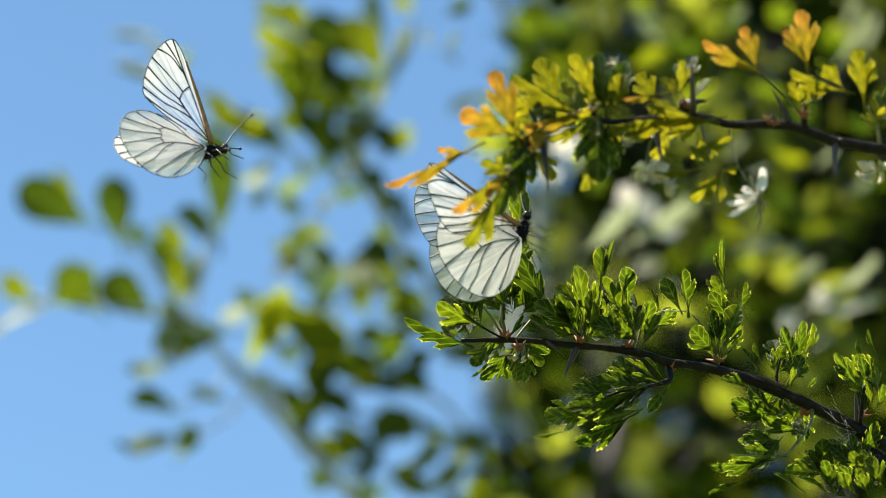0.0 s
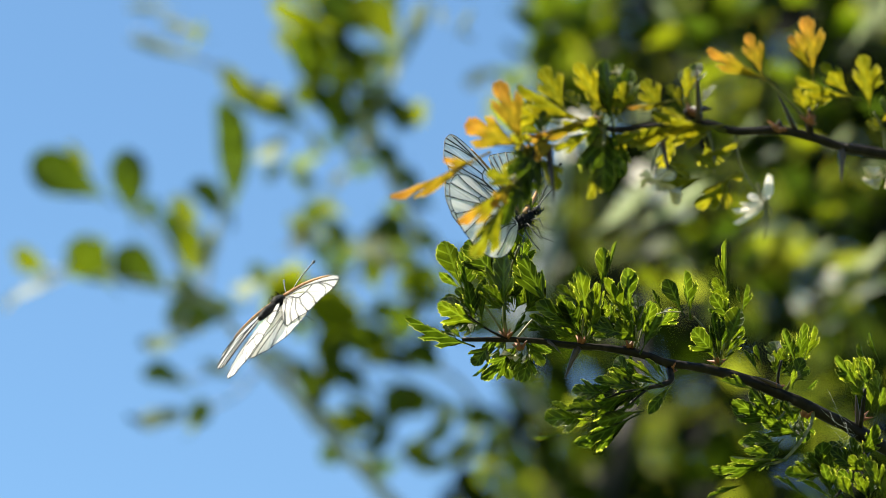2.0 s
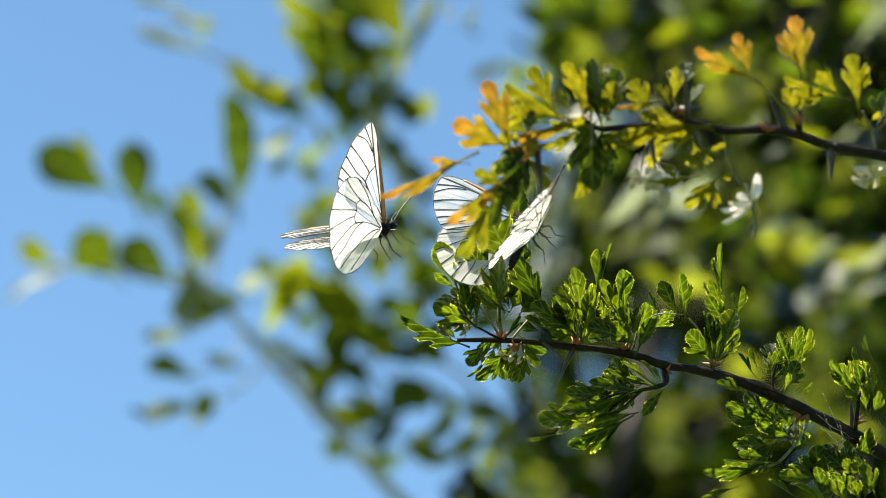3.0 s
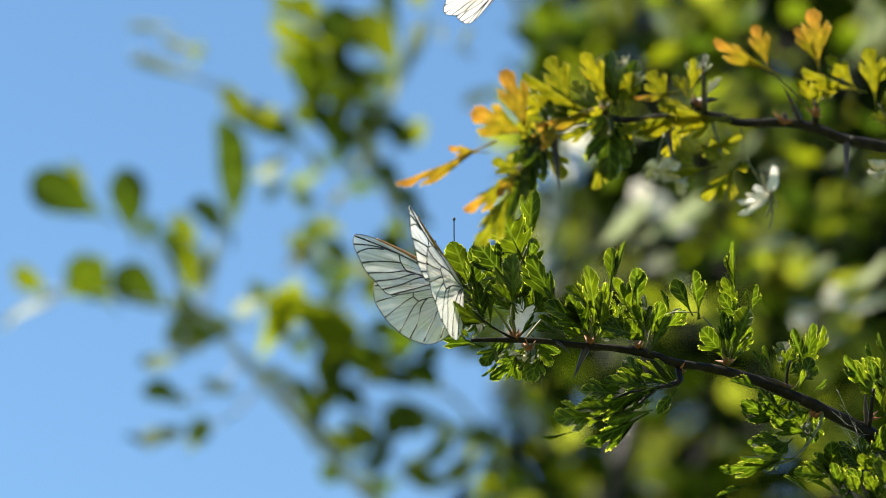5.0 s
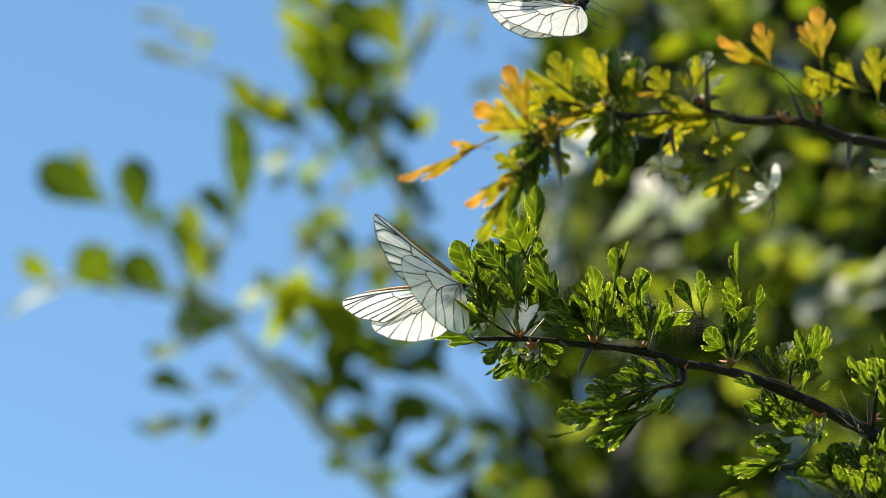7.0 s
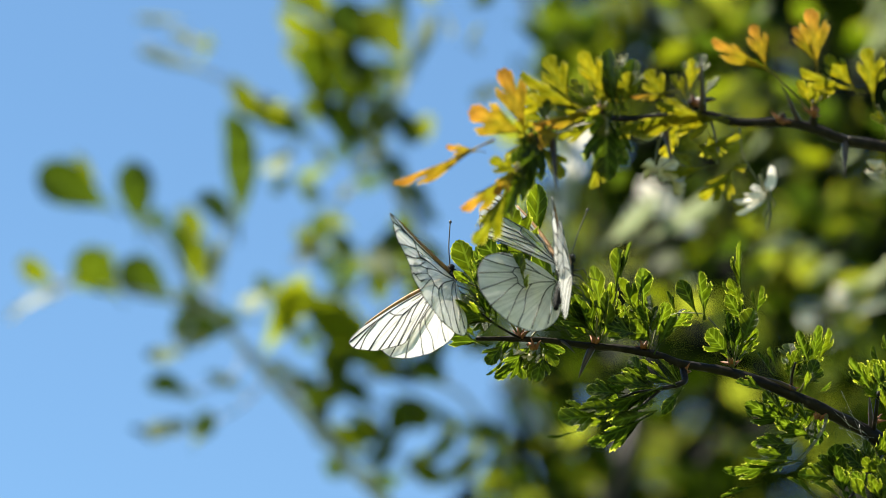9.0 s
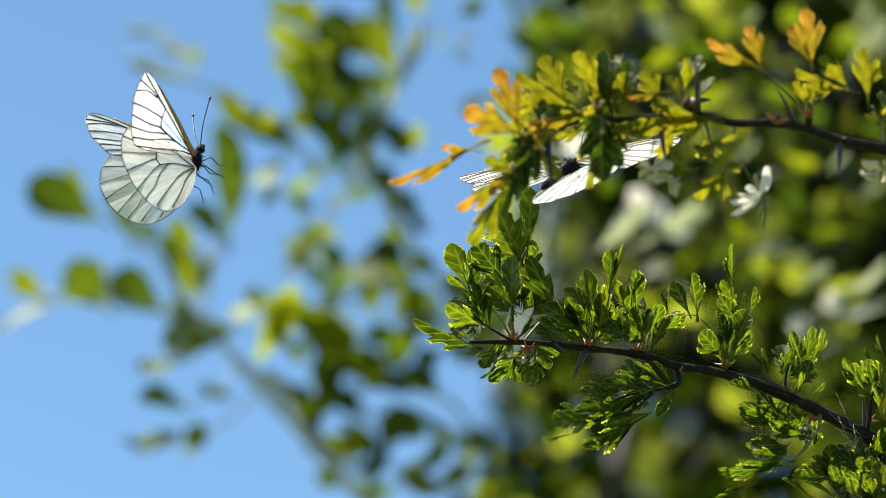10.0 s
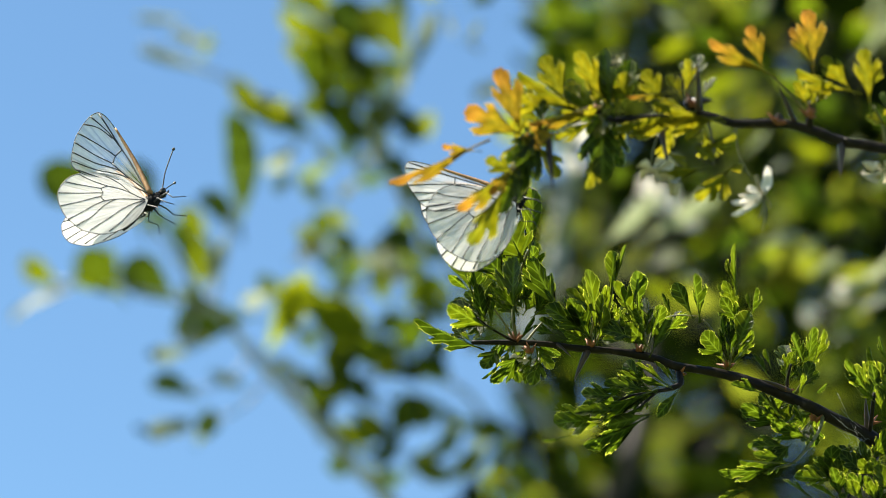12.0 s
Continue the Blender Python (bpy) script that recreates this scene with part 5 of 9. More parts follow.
leaf(mid, at(-53.0, -45.6, 668), at(-40.5, -55.2, 664), SUNNY, LIME, 0.875)
leaf(mid, at(-42.7, -30.1, 666), at(-59.2, -80.4, 662), SHADY, DISTANT, 0.5)
leaf(mid, at(-26.3, -18.3, 668), at(-10.7, -33.8, 664), SUNNY, DISTANT, 1.125)
leaf(mid, at(-37.2, 6.3, 668), at(-21.6, -9.2, 664), HALF, DISTANT, 1.125)
leaf(mid, at(-20.9, 3.6, 672), at(-5.3, -12.0, 668), SUNNY, LIME, 1.125)
leaf(mid, at(-18.9, -9.3, 670), at(-38.3, -28.7, 666), HALF, DISTANT, 1.125)
leaf(mid, at(-8.8, -41.1, 668), at(-24.3, -52.6, 664), SUNNY, DISTANT, 1.125)
leaf(mid, at(-43.1, -44.3, 666), at(-25.5, -40.3, 662), HALF, DISTANT, 1.125)
leaf(sag, at(-31.5, -101.1, 650), at(-20.7, -77.8, 646), HALF, DISTANT, 1.375)
leaf(sag, at(-63.9, -88.7, 655), at(-36.8, -98.1, 651), SUNNY, LIME, 1.25)
leaf(sag, at(-59.8, -99.6, 660), at(-65.5, -78.1, 656), SHADY, DISTANT, 1.25)
leaf(sag, at(-65.3, -85.6, 660), at(-70.9, -66.1, 656), SUNNY, DISTANT, 1.125)
leaf(sag, at(-47.6, -99.7, 655), at(-59.0, -114.9, 651), HALF, DISTANT, 1.25)
leaf(sag, at(-23.0, -115.7, 650), at(3.9, -92.4, 646), SUNNY, LIME, 0.875)
leaf(sag, at(0.3, -121.4, 650), at(-18.9, -109.6, 646), SUNNY, LIME, 1.125)
leaf(sag, at(-36.0, -84.8, 660), at(-51.3, -69.1, 656), SUNNY, DISTANT, 1.125)
leaf(sag, at(-15.0, -73.0, 660), at(-26.5, -61.3, 656), HALF, DISTANT, 1.125)
leaf(sag, at(-21.5, -69.5, 660), at(-40.8, -61.6, 656), SUNNY, LIME, 1.25)
leaf(sag, at(-53.4, -81.8, 660), at(-37.8, -93.1, 656), HALF, LIME, 1.125)
leaf(sag, at(-29.0, -72.7, 658), at(-12.8, -87.9, 654), HALF, LIME, 1.125)
leaf(sag, at(-41.0, -83.5, 660), at(-32.5, -99.5, 656), HALF, DISTANT, 1.125)
leaf(sag, at(-53.6, -109.7, 660), at(-37.2, -117.9, 656), SUNNY, LIME, 1.125)
leaf(sag, at(-27.9, -103.2, 656), at(-3.9, -115.2, 652), SUNNY, LIME, 1)
leaf(sag, at(20.8, -91.5, 652), at(-3.1, -119.0, 648), SUNNY, LIME, 0.875)
leaf(sag, at(1.7, -83.7, 660), at(14.1, -98.9, 656), HALF, DISTANT, 1.125)
leaf(sag, at(-3.4, -78.3, 662), at(-18.1, -93.6, 658), SUNNY, LIME, 1.125)
leaf(sag, at(-22.5, -94.6, 660), at(-37.1, -109.8, 656), SHADY, DISTANT, 1.125)
leaf(sag, at(-20.9, -53.7, 662), at(-4.6, -69.1, 658), SUNNY, DISTANT, 1.125)
leaf(sag, at(-60.0, -65.8, 664), at(-65.6, -88.9, 660), SHADY, DISTANT, 1)
leaf(sag, at(-37.3, -53.7, 662), at(-20.9, -69.1, 658), SUNNY, LIME, 1.125)
leaf(sag, at(-25.5, -74.5, 655), at(-10.6, -83.7, 650), HALF, LIME, 1.1)
leaf(sag, at(-3.8, -100.3, 655), at(-21.4, -110.8, 650), SUNNY, DISTANT, 1.1)
leaf(sag, at(9.8, -82.6, 655), at(23.3, -97.3, 650), HALF, DISTANT, 1.1)
leaf(sag, at(17.9, -56.8, 655), at(1.6, -45.8, 650), SHADY, DISTANT, 1.1)
leaf(sag, at(1.6, -47.3, 655), at(-13.3, -56.6, 650), HALF, DISTANT, 1.1)
leaf(sag, at(22.0, -71.7, 655), at(32.8, -87.8, 650), SHADY, DISTANT, 1.1)
leaf(sag, at(12.5, -108.4, 655), at(28.7, -97.3, 650), SUNNY, LIME, 1.1)
leaf(sag, at(-10.6, -78.5, 655), at(1.6, -94.6, 650), SHADY, DISTANT, 1.1)
leaf(sag, at(26.1, -105.7, 655), at(39.6, -116.8, 650), HALF, DISTANT, 1.1)
leaf(sag, at(-6.5, -116.6, 655), at(9.8, -105.4, 650), SUNNY, LIME, 1.1)
leaf(sag, at(-22.8, -54.1, 655), at(-10.6, -67.5, 650), HALF, DISTANT, 1.1)
leaf(sag, at(31.5, -67.7, 655), at(42.3, -78.3, 650), HALF, DISTANT, 1.1)
leaf(rise, at(64.7, -3.8, 520), at(87.5, 14.7, 516), SUNNY, GLARING, 0.8, "pale leaf painted for leaf glare")
leaf(rise, at(80.4, -2.8, 520), at(114.5, 19.7, 516), SUNNY, GLARING, 0.62, "pale leaf painted for leaf glare")
leaf(rise, at(74.7, 2.8, 560), at(93.8, 18.7, 556), SUNNY, GLARING, 0.8, "pale leaf painted for leaf glare")
leaf(rise, at(100.5, 2.8, 540), at(119.2, 19.0, 536), SUNNY, GLARING, 0.6, "pale leaf painted for leaf glare")
leaf(rise, at(162.6, -31.7, 540), at(201.5, -8.9, 536), SUNNY, GLARING, 0.4, "pale leaf painted for leaf glare")
leaf(rise, at(173.9, -38.0, 550), at(199.7, -22.7, 546), HALF, GLARING, 0.5, "pale leaf painted for leaf glare")
leaf(rise, at(158.2, -20.3, 560), at(175.8, -7.4, 556), HALF, GLARING, 0.5, "pale leaf painted for leaf glare")
leaf(rise, at(179.7, 76.8, 550), at(197.6, 105.2, 546), SUNNY, GLARING, 0.55, "pale leaf painted for leaf glare")
leaf(rise, at(193.0, 84.5, 550), at(201.4, 102.1, 546), SUNNY, GLARING, 0.6, "pale leaf painted for leaf glare")
leaf(rise, at(185.0, 95.9, 570), at(194.9, 113.7, 566), SUNNY, GLARING, 0.6, "pale leaf painted for leaf glare")
leaf(rise, at(129.7, -5.3, 540), at(157.2, 3.3, 536), HALF, GLARING, 0.4, "pale leaf painted for leaf glare")
leaf(rise, at(65.0, 38.3, 540), at(74.9, 48.3, 536), SUNNY, GLARING, 0.8, "pale leaf painted for leaf glare")
leaf(rise, at(61.0, 31.3, 570), at(69.9, 46.1, 566), SUNNY, GLARING, 0.8, "pale leaf painted for leaf glare")
leaf(rise, at(138.5, 28.2, 540), at(149.6, 35.7, 536), HALF, GLARING, 0.6, "pale leaf painted for leaf glare")
leaf(rise, at(130.8, 36.4, 570), at(143.3, 49.2, 566), SUNNY, GLARING, 0.5, "pale leaf painted for leaf glare")
leaf(rise, at(107.5, 90.7, 570), at(94.4, 103.4, 566), HALF, GLARING, 0.5, "pale leaf painted for leaf glare")
leaf(rise, at(134.2, 99.1, 580), at(144.2, 109.2, 576), HALF, GLARING, 0.5, "pale leaf painted for leaf glare")
leaf(rise, at(166.9, -51.4, 570), at(182.0, -41.0, 566), HALF, GLARING, 0.5, "pale leaf painted for leaf glare")
leaf(rise, at(87.8, 28.2, 540), at(100.2, 35.7, 536), HALF, GLARING, 0.6, "pale leaf painted for leaf glare")
leaf(rise, at(19.4, 57.7, 550), at(29.5, 66.5, 546), SUNNY, GLARING, 0.7, "pale leaf painted for leaf glare")
leaf(rise, at(4.1, 84.5, 550), at(11.7, 97.0, 546), HALF, GLARING, 0.4, "pale leaf painted for leaf glare")
leaf(rise, at(37.3, 28.3, 550), at(42.3, 15.5, 546), HALF, GLARING, 0.6, "pale leaf painted for leaf glare")
leaf(rise, at(152.2, -10.0, 550), at(167.1, 0.3, 546), HALF, GLARING, 0.5, "pale leaf painted for leaf glare")
leaf(rise, at(113.9, -20.2, 550), at(100.8, -15.0, 546), HALF, GLARING, 0.5, "pale leaf painted for leaf glare")
leaf(rise, at(84.2, 46.8, 570), at(94.4, 54.4, 566), SUNNY, GLARING, 0.7, "pale leaf painted for leaf glare")
leaf(rise, at(173.2, 34.1, 580), at(185.7, 44.4, 576), SUNNY, GLARING, 0.6, "pale leaf painted for leaf glare")
leaf(rise, at(186.1, 21.1, 580), at(201.3, 28.8, 576), HALF, GLARING, 0.5, "pale leaf painted for leaf glare")
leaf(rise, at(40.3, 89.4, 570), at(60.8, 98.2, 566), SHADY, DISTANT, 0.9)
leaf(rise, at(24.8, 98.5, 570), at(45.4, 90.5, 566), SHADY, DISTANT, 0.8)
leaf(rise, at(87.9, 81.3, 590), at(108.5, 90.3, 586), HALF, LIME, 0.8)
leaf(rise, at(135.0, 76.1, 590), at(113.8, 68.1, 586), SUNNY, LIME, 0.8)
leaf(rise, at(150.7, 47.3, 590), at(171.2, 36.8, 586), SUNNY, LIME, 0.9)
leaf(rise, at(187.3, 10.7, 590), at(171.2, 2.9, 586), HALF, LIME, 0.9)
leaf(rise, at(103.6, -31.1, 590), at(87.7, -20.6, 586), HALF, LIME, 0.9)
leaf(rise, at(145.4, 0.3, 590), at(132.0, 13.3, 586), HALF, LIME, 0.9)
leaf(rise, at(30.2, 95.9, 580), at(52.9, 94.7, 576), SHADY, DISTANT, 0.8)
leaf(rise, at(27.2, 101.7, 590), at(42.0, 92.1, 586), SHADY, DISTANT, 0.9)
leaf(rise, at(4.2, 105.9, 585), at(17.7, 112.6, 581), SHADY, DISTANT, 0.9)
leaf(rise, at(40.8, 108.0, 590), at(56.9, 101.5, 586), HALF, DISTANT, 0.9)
leaf(rise, at(1.6, 90.7, 580), at(12.4, 85.3, 576), HALF, GLARING, 0.6, "pale leaf painted for leaf glare")
leaf(rise, at(-6.2, 106.5, 575), at(-0.5, 92.3, 571), HALF, GLARING, 0.5, "pale leaf painted for leaf glare")
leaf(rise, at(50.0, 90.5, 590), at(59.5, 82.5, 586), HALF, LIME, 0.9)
leaf(rise, at(88.4, -15.5, 600), at(103.9, -5.5, 596), HALF, DISTANT, 1.4)
leaf(rise, at(151.6, 26.6, 600), at(166.9, 18.1, 596), HALF, DISTANT, 1.4)
leaf(rise, at(130.5, -20.8, 600), at(145.9, -10.2, 596), SHADY, DISTANT, 1.3)
leaf(rise, at(120.7, -7.7, 610), at(136.3, 0.3, 606), HALF, DISTANT, 1.2)
leaf(rise, at(70.0, 23.9, 600), at(80.3, 31.8, 596), HALF, DISTANT, 1.2)
leaf(rise, at(105.4, 101.4, 620), at(123.8, 90.6, 616), SUNNY, DISTANT, 1.2)
leaf(rise, at(145.4, 77.5, 620), at(163.6, 69.3, 616), SUNNY, DISTANT, 1.2)
leaf(rise, at(174.7, 104.1, 620), at(158.3, 111.8, 616), SUNNY, DISTANT, 1.2)
leaf(rise, at(190.6, 61.5, 620), at(206.1, 53.4, 616), SUNNY, DISTANT, 1.2)
leaf(rise, at(129.8, 109.8, 625), at(145.5, 101.5, 621), SUNNY, DISTANT, 1.1)
leaf(rise, at(164.5, 56.3, 625), at(180.1, 64.2, 621), HALF, DISTANT, 1.2)


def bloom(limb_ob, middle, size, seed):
    """A small flower of five spread petals, its white standing in for leaf glare."""
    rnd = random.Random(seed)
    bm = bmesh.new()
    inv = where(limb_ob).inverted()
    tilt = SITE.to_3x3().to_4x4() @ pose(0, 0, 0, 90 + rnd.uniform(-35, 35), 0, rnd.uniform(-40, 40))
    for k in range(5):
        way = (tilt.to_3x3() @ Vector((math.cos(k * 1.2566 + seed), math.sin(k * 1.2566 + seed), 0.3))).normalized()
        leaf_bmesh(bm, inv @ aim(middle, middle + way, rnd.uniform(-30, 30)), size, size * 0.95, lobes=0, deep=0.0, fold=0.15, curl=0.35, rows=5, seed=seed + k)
    return part("flower", mesh("flower", bm, PETAL), limb_ob, "white petals added in place of leaf glare")


# flowers added where pale glare blurs behind the upper branch
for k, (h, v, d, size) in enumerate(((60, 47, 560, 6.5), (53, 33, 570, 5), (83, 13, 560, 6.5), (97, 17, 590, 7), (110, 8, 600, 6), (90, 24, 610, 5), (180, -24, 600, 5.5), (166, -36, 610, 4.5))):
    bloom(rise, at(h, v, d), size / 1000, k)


# the depth of the bush: hundreds of leaves, too many and too soft to tell apart
def foliage(name, count, seed, fill, parent):
    rnd = random.Random(seed)
    bm = bmesh.new()
    inv = where(parent).inverted()
    for k in range(count):
        p, size = fill(rnd)
        if not clear_of_gaps(p, size):
            continue
        way = (SITE.to_3x3() @ Vector((rnd.uniform(-1, 1), rnd.uniform(-0.7, 0.7), rnd.uniform(-0.6, 1)))).normalized()
        leaf_bmesh(bm, inv @ aim(p, p + way, rnd.uniform(0, 360)), size, size * rnd.uniform(0.5, 0.8), lobes=rnd.choice((0, 1, 2)), deep=0.35, fold=rnd.uniform(0.1, 0.6), curl=rnd.uniform(0, 0.5), rows=6, seed=seed + k)
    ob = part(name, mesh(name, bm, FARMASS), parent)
    return tagged(ob, "deep green hawthorn foliage, sun and shade put into its colours", kind="stuff")


def edge(v):
    """How far to the left the bush reaches at height v (mm on the plane 800 mm behind)."""
    return -8 + 50 * math.sin(v * 0.021) + 0.25 * max(0, v - 60)


def near_fill(rnd):
    v = rnd.uniform(-230, 230)
    return at(edge(v) + 420 * rnd.random() ** 0.8, v, rnd.uniform(700, 1100)), rnd.uniform(0.018, 0.032)


def deep_fill(rnd):
    while True:
        v, d = rnd.uniform(-420, 420), rnd.uniform(1400, 2600)
        h = 60 + 0.2 * v + 700 * rnd.random()
        if ((h - 330) / 430) ** 2 + (v / 380) ** 2 + ((d - 2000) / 750) ** 2 < 1 + 0.5 * noise.noise(Vector((h, v, d)) * 0.006):
            return at(h, v, d), rnd.uniform(0.03, 0.05)


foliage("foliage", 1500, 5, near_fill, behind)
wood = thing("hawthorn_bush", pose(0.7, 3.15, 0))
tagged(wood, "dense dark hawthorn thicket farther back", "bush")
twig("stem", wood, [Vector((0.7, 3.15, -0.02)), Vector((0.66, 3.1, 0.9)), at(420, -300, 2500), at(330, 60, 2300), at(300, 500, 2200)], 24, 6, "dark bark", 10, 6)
twig("limb", wood, [at(420, -300, 2500), at(240, -60, 2200), at(160, 200, 2000), at(120, 420, 1900)], 14, 6, "", 8, 6, skin=HAZED_BARK)
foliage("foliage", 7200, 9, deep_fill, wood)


# ---- the bushes' bodies beside, below and behind the view ----
def in_view(p, margin=14):
    """Whether a place lies inside or near the camera's field, by mm on the plane of focus."""
    q = SITE.inverted() @ p
    k = FOCUS / max(0.05, q.y) * 1000
    return abs(q.x * k) < 133 + margin and abs(q.z * k) < 75 + margin


def crown(middle, radii, size, hollow=0.55):
    def place(rnd):
        while True:
            d = Vector((rnd.gauss(0, 1), rnd.gauss(0, 1), rnd.gauss(0, 1))).normalized()
            bulge = 1 + 0.28 * noise.noise(d * 2.3 + Vector(middle))
            r = bulge * (hollow + (1 - hollow) * rnd.random() ** 0.6)
            p = Vector((middle[0] + radii[0] * d.x * r, middle[1] + radii[1] * d.y * r, middle[2] + radii[2] * d.z * r))
            if p.z > 0.12 and not in_view(p):
                return p, size * rnd.uniform(0.7, 1.25)
    return place


def boughs(bush, foot, ends, r):
    """Limbs that fan out from a stem."""
    for end in ends:
        a, b = Vector(foot), Vector(end)
        twig("limb", bush, [a, a.lerp(b, 0.5) + Vector((0, 0, 0.1)), b], r, r * 0.25, "", 8, 5)


foliage("foliage", 4200, 41, crown((0.72, 1.42, 0.95), (0.42, 0.34, 0.85), 0.028), hawthorn)
boughs(hawthorn, (0.6, 1.28, 0.5), ((0.9, 1.5, 1.1), (0.95, 1.3, 1.4), (0.75, 1.65, 1.5), (0.4, 1.5, 0.9)), 8)
foliage("foliage", 4200, 42, crown((0.25, 2.4, 0.95), (0.6, 0.42, 0.85), 0.032), behind)
boughs(behind, (0.1, 2.3, 0.7), ((0.6, 2.6, 1.3), (-0.2, 2.5, 1.2), (0.3, 2.75, 1.4), (0.65, 2.3, 1.0)), 9)
foliage("foliage", 8000, 43, crown((0.85, 3.35, 1.9), (0.95, 0.7, 1.75), 0.05), wood)
boughs(wood, (0.66, 3.1, 0.9), ((1.3, 3.4, 2.2), (1.0, 3.8, 2.4), (1.5, 3.5, 1.6), (0.2, 3.4, 1.5), (1.2, 3.2, 3.2)), 13)

# ---- two black-veined white butterflies ----
def polar(r, a):
    """A place on a wing, r mm from its hinge, a degrees ahead of straight out; gently cambered."""
    return Vector((r * math.sin(radians(a)), r * math.cos(radians(a)), 1.1 * math.sin(math.pi * min(1, r / 36)) + 0.22 * math.cos(radians(a) * 22) * (r / 34) ** 2)) / 1000


FORE = [(0, 0), (9, 38), (19, 36), (28, 34), (32.5, 32), (34, 29), (33.2, 22), (31, 12), (28.6, 3), (26.8, -4), (25.2, -8.5), (21, -11), (13, -13), (5, -16)]
HIND = [(0, 0), (7, 30), (14, 20), (20, 12), (24.5, 2), (27, -11), (28, -25), (27.6, -38), (26.8, -52), (25.4, -65), (22.5, -77), (16, -89), (7, -100)]
FORE_VEINS = [[(1, 25), (12, 31), (19, 31), (33.6, 30)], [(19, 31), (26, 29), (33.6, 25)], [(24, 29), (29, 25), (32.6, 19.5)], [(1, 20), (8, 13), (16.5, 14)],
              [(19, 31), (18, 22), (16.5, 14)], [(18, 22), (24, 18), (31.4, 13.5)], [(16.5, 14), (22, 9.5), (29.8, 7.5)], [(13, 13.2), (20, 4), (28.2, 1.5)], [(9, 13), (18, -1), (26.6, -4.5)],
              [(1, 5), (12, -7), (24.5, -9.5)]]
HIND_VEINS = [[(1, 0), (8, 6), (14.5, 0)], [(1, -20), (8, -24), (13.5, -31)], [(14.5, 0), (15.5, -8), (14.4, -15), (14.6, -23), (13.5, -31)], [(5, 4), (12, 15), (20.5, 11)], [(14.5, 0), (20, -1), (25, 0)],
              [(15.5, -8), (21, -11), (27.2, -13)], [(14.4, -15), (21, -22), (28, -26)], [(14.6, -23), (21, -33), (27.5, -39)], [(13.5, -31), (20, -45), (26.7, -53)], [(10, -27), (18, -53), (25.6, -61)],
              [(1, -40), (12, -62), (23.4, -70)], [(1, -60), (10, -78), (19, -81)]]


HIND = [(0.95 * r, a) for r, a in HIND]
HIND_VEINS = [[(0.95 * r, a) for r, a in v] for v in HIND_VEINS]


def on_wing(points, side, steps=6):
    line = smooth_line([Vector((r, a, 0)) for r, a in points], steps)
    return [Vector((p.x, side * p.y, p.z)) for p in (polar(max(0, q.x), q.y) for q in line)]


def outline(points, steps=4):
    xy = smooth_line([Vector((r * math.sin(radians(a)), r * math.cos(radians(a)), 0)) for r, a in (*points, (0.0, 0.0))], steps)
    return [(math.hypot(p.x, p.y), math.degrees(math.atan2(p.x, p.y))) for p in xy]


def wing_mesh(name, points, side, skin):
    """The wing's skin as rings of facets about the hinge, thin but with two faces."""
    bm = bmesh.new()
    rim = outline(points)[1:-1]
    rings = [[bm.verts.new(Vector((p.x, side * p.y, p.z))) for p in (polar(r * k / 7, a) for r, a in rim)] for k in range(1, 8)]
    hub = bm.verts.new((0, 0, 0))
    for i in range(len(rim) - 1):
        bm.faces.new((hub, rings[0][i], rings[0][i + 1]))
        for r0, r1 in zip(rings, rings[1:]):
            bm.faces.new((r0[i], r1[i], r1[i + 1], r0[i + 1]))
    return mesh(name, bm, skin)


def vein_meshes(points, veins, side, thick):
    """Each vein, and the dark rim, as a mesh of its own."""
    made = []
    for v in veins:
        bm = bmesh.new()
        tube(bm, on_wing(v, side), lambda f: thick * (0.8 - 0.15 * math.sin(math.pi * f) + 0.45 * max(0.0, f - 0.6)) / 1000, 5)
        made.append(mesh("vein", bm, VEIN))
    bm = bmesh.new()
    rim = [Vector((p.x, side * p.y, p.z)) for p in (polar(r, a) for r, a in outline(points))]
    tube(bm, rim[8:-6], lambda f: 0.14 / 1000, 4)
    made.append(mesh("wing_margin", bm, VEIN))
    return made


def blob(bm, middle, radii, turn=Matrix(), rough=0.12, segments=14, rings=9):
    made = bmesh.ops.create_uvsphere(bm, u_segments=segments, v_segments=rings, radius=1)
    for v in made["verts"]:
        n = 1 + rough * noise.noise(v.co * 3.2 + Vector(middle) * 900)
        v.co = turn @ Vector((v.co.x * radii[0] * n, v.co.y * radii[1] * n, v.co.z * radii[2] * n)) / 1000 + Vector(middle) / 1000


def hairs(bm, count, middle, radii, seed, length=1.4):
    rnd = random.Random(seed)
    for k in range(count):
        d = Vector((rnd.gauss(0, 1), rnd.gauss(0, 1), rnd.gauss(0, 1))).normalized()
        p = Vector((middle[0] + d.x * radii[0] * 0.95, middle[1] + d.y * radii[1] * 0.95, middle[2] + d.z * radii[2] * 0.95)) / 1000
        q = p + (d + Vector((-0.7, 0, 0))).normalized() * length * rnd.uniform(0.5, 1.1) / 1000
        tube(bm, [p, q], (0.00009, 0.00002), 3, cap=False)


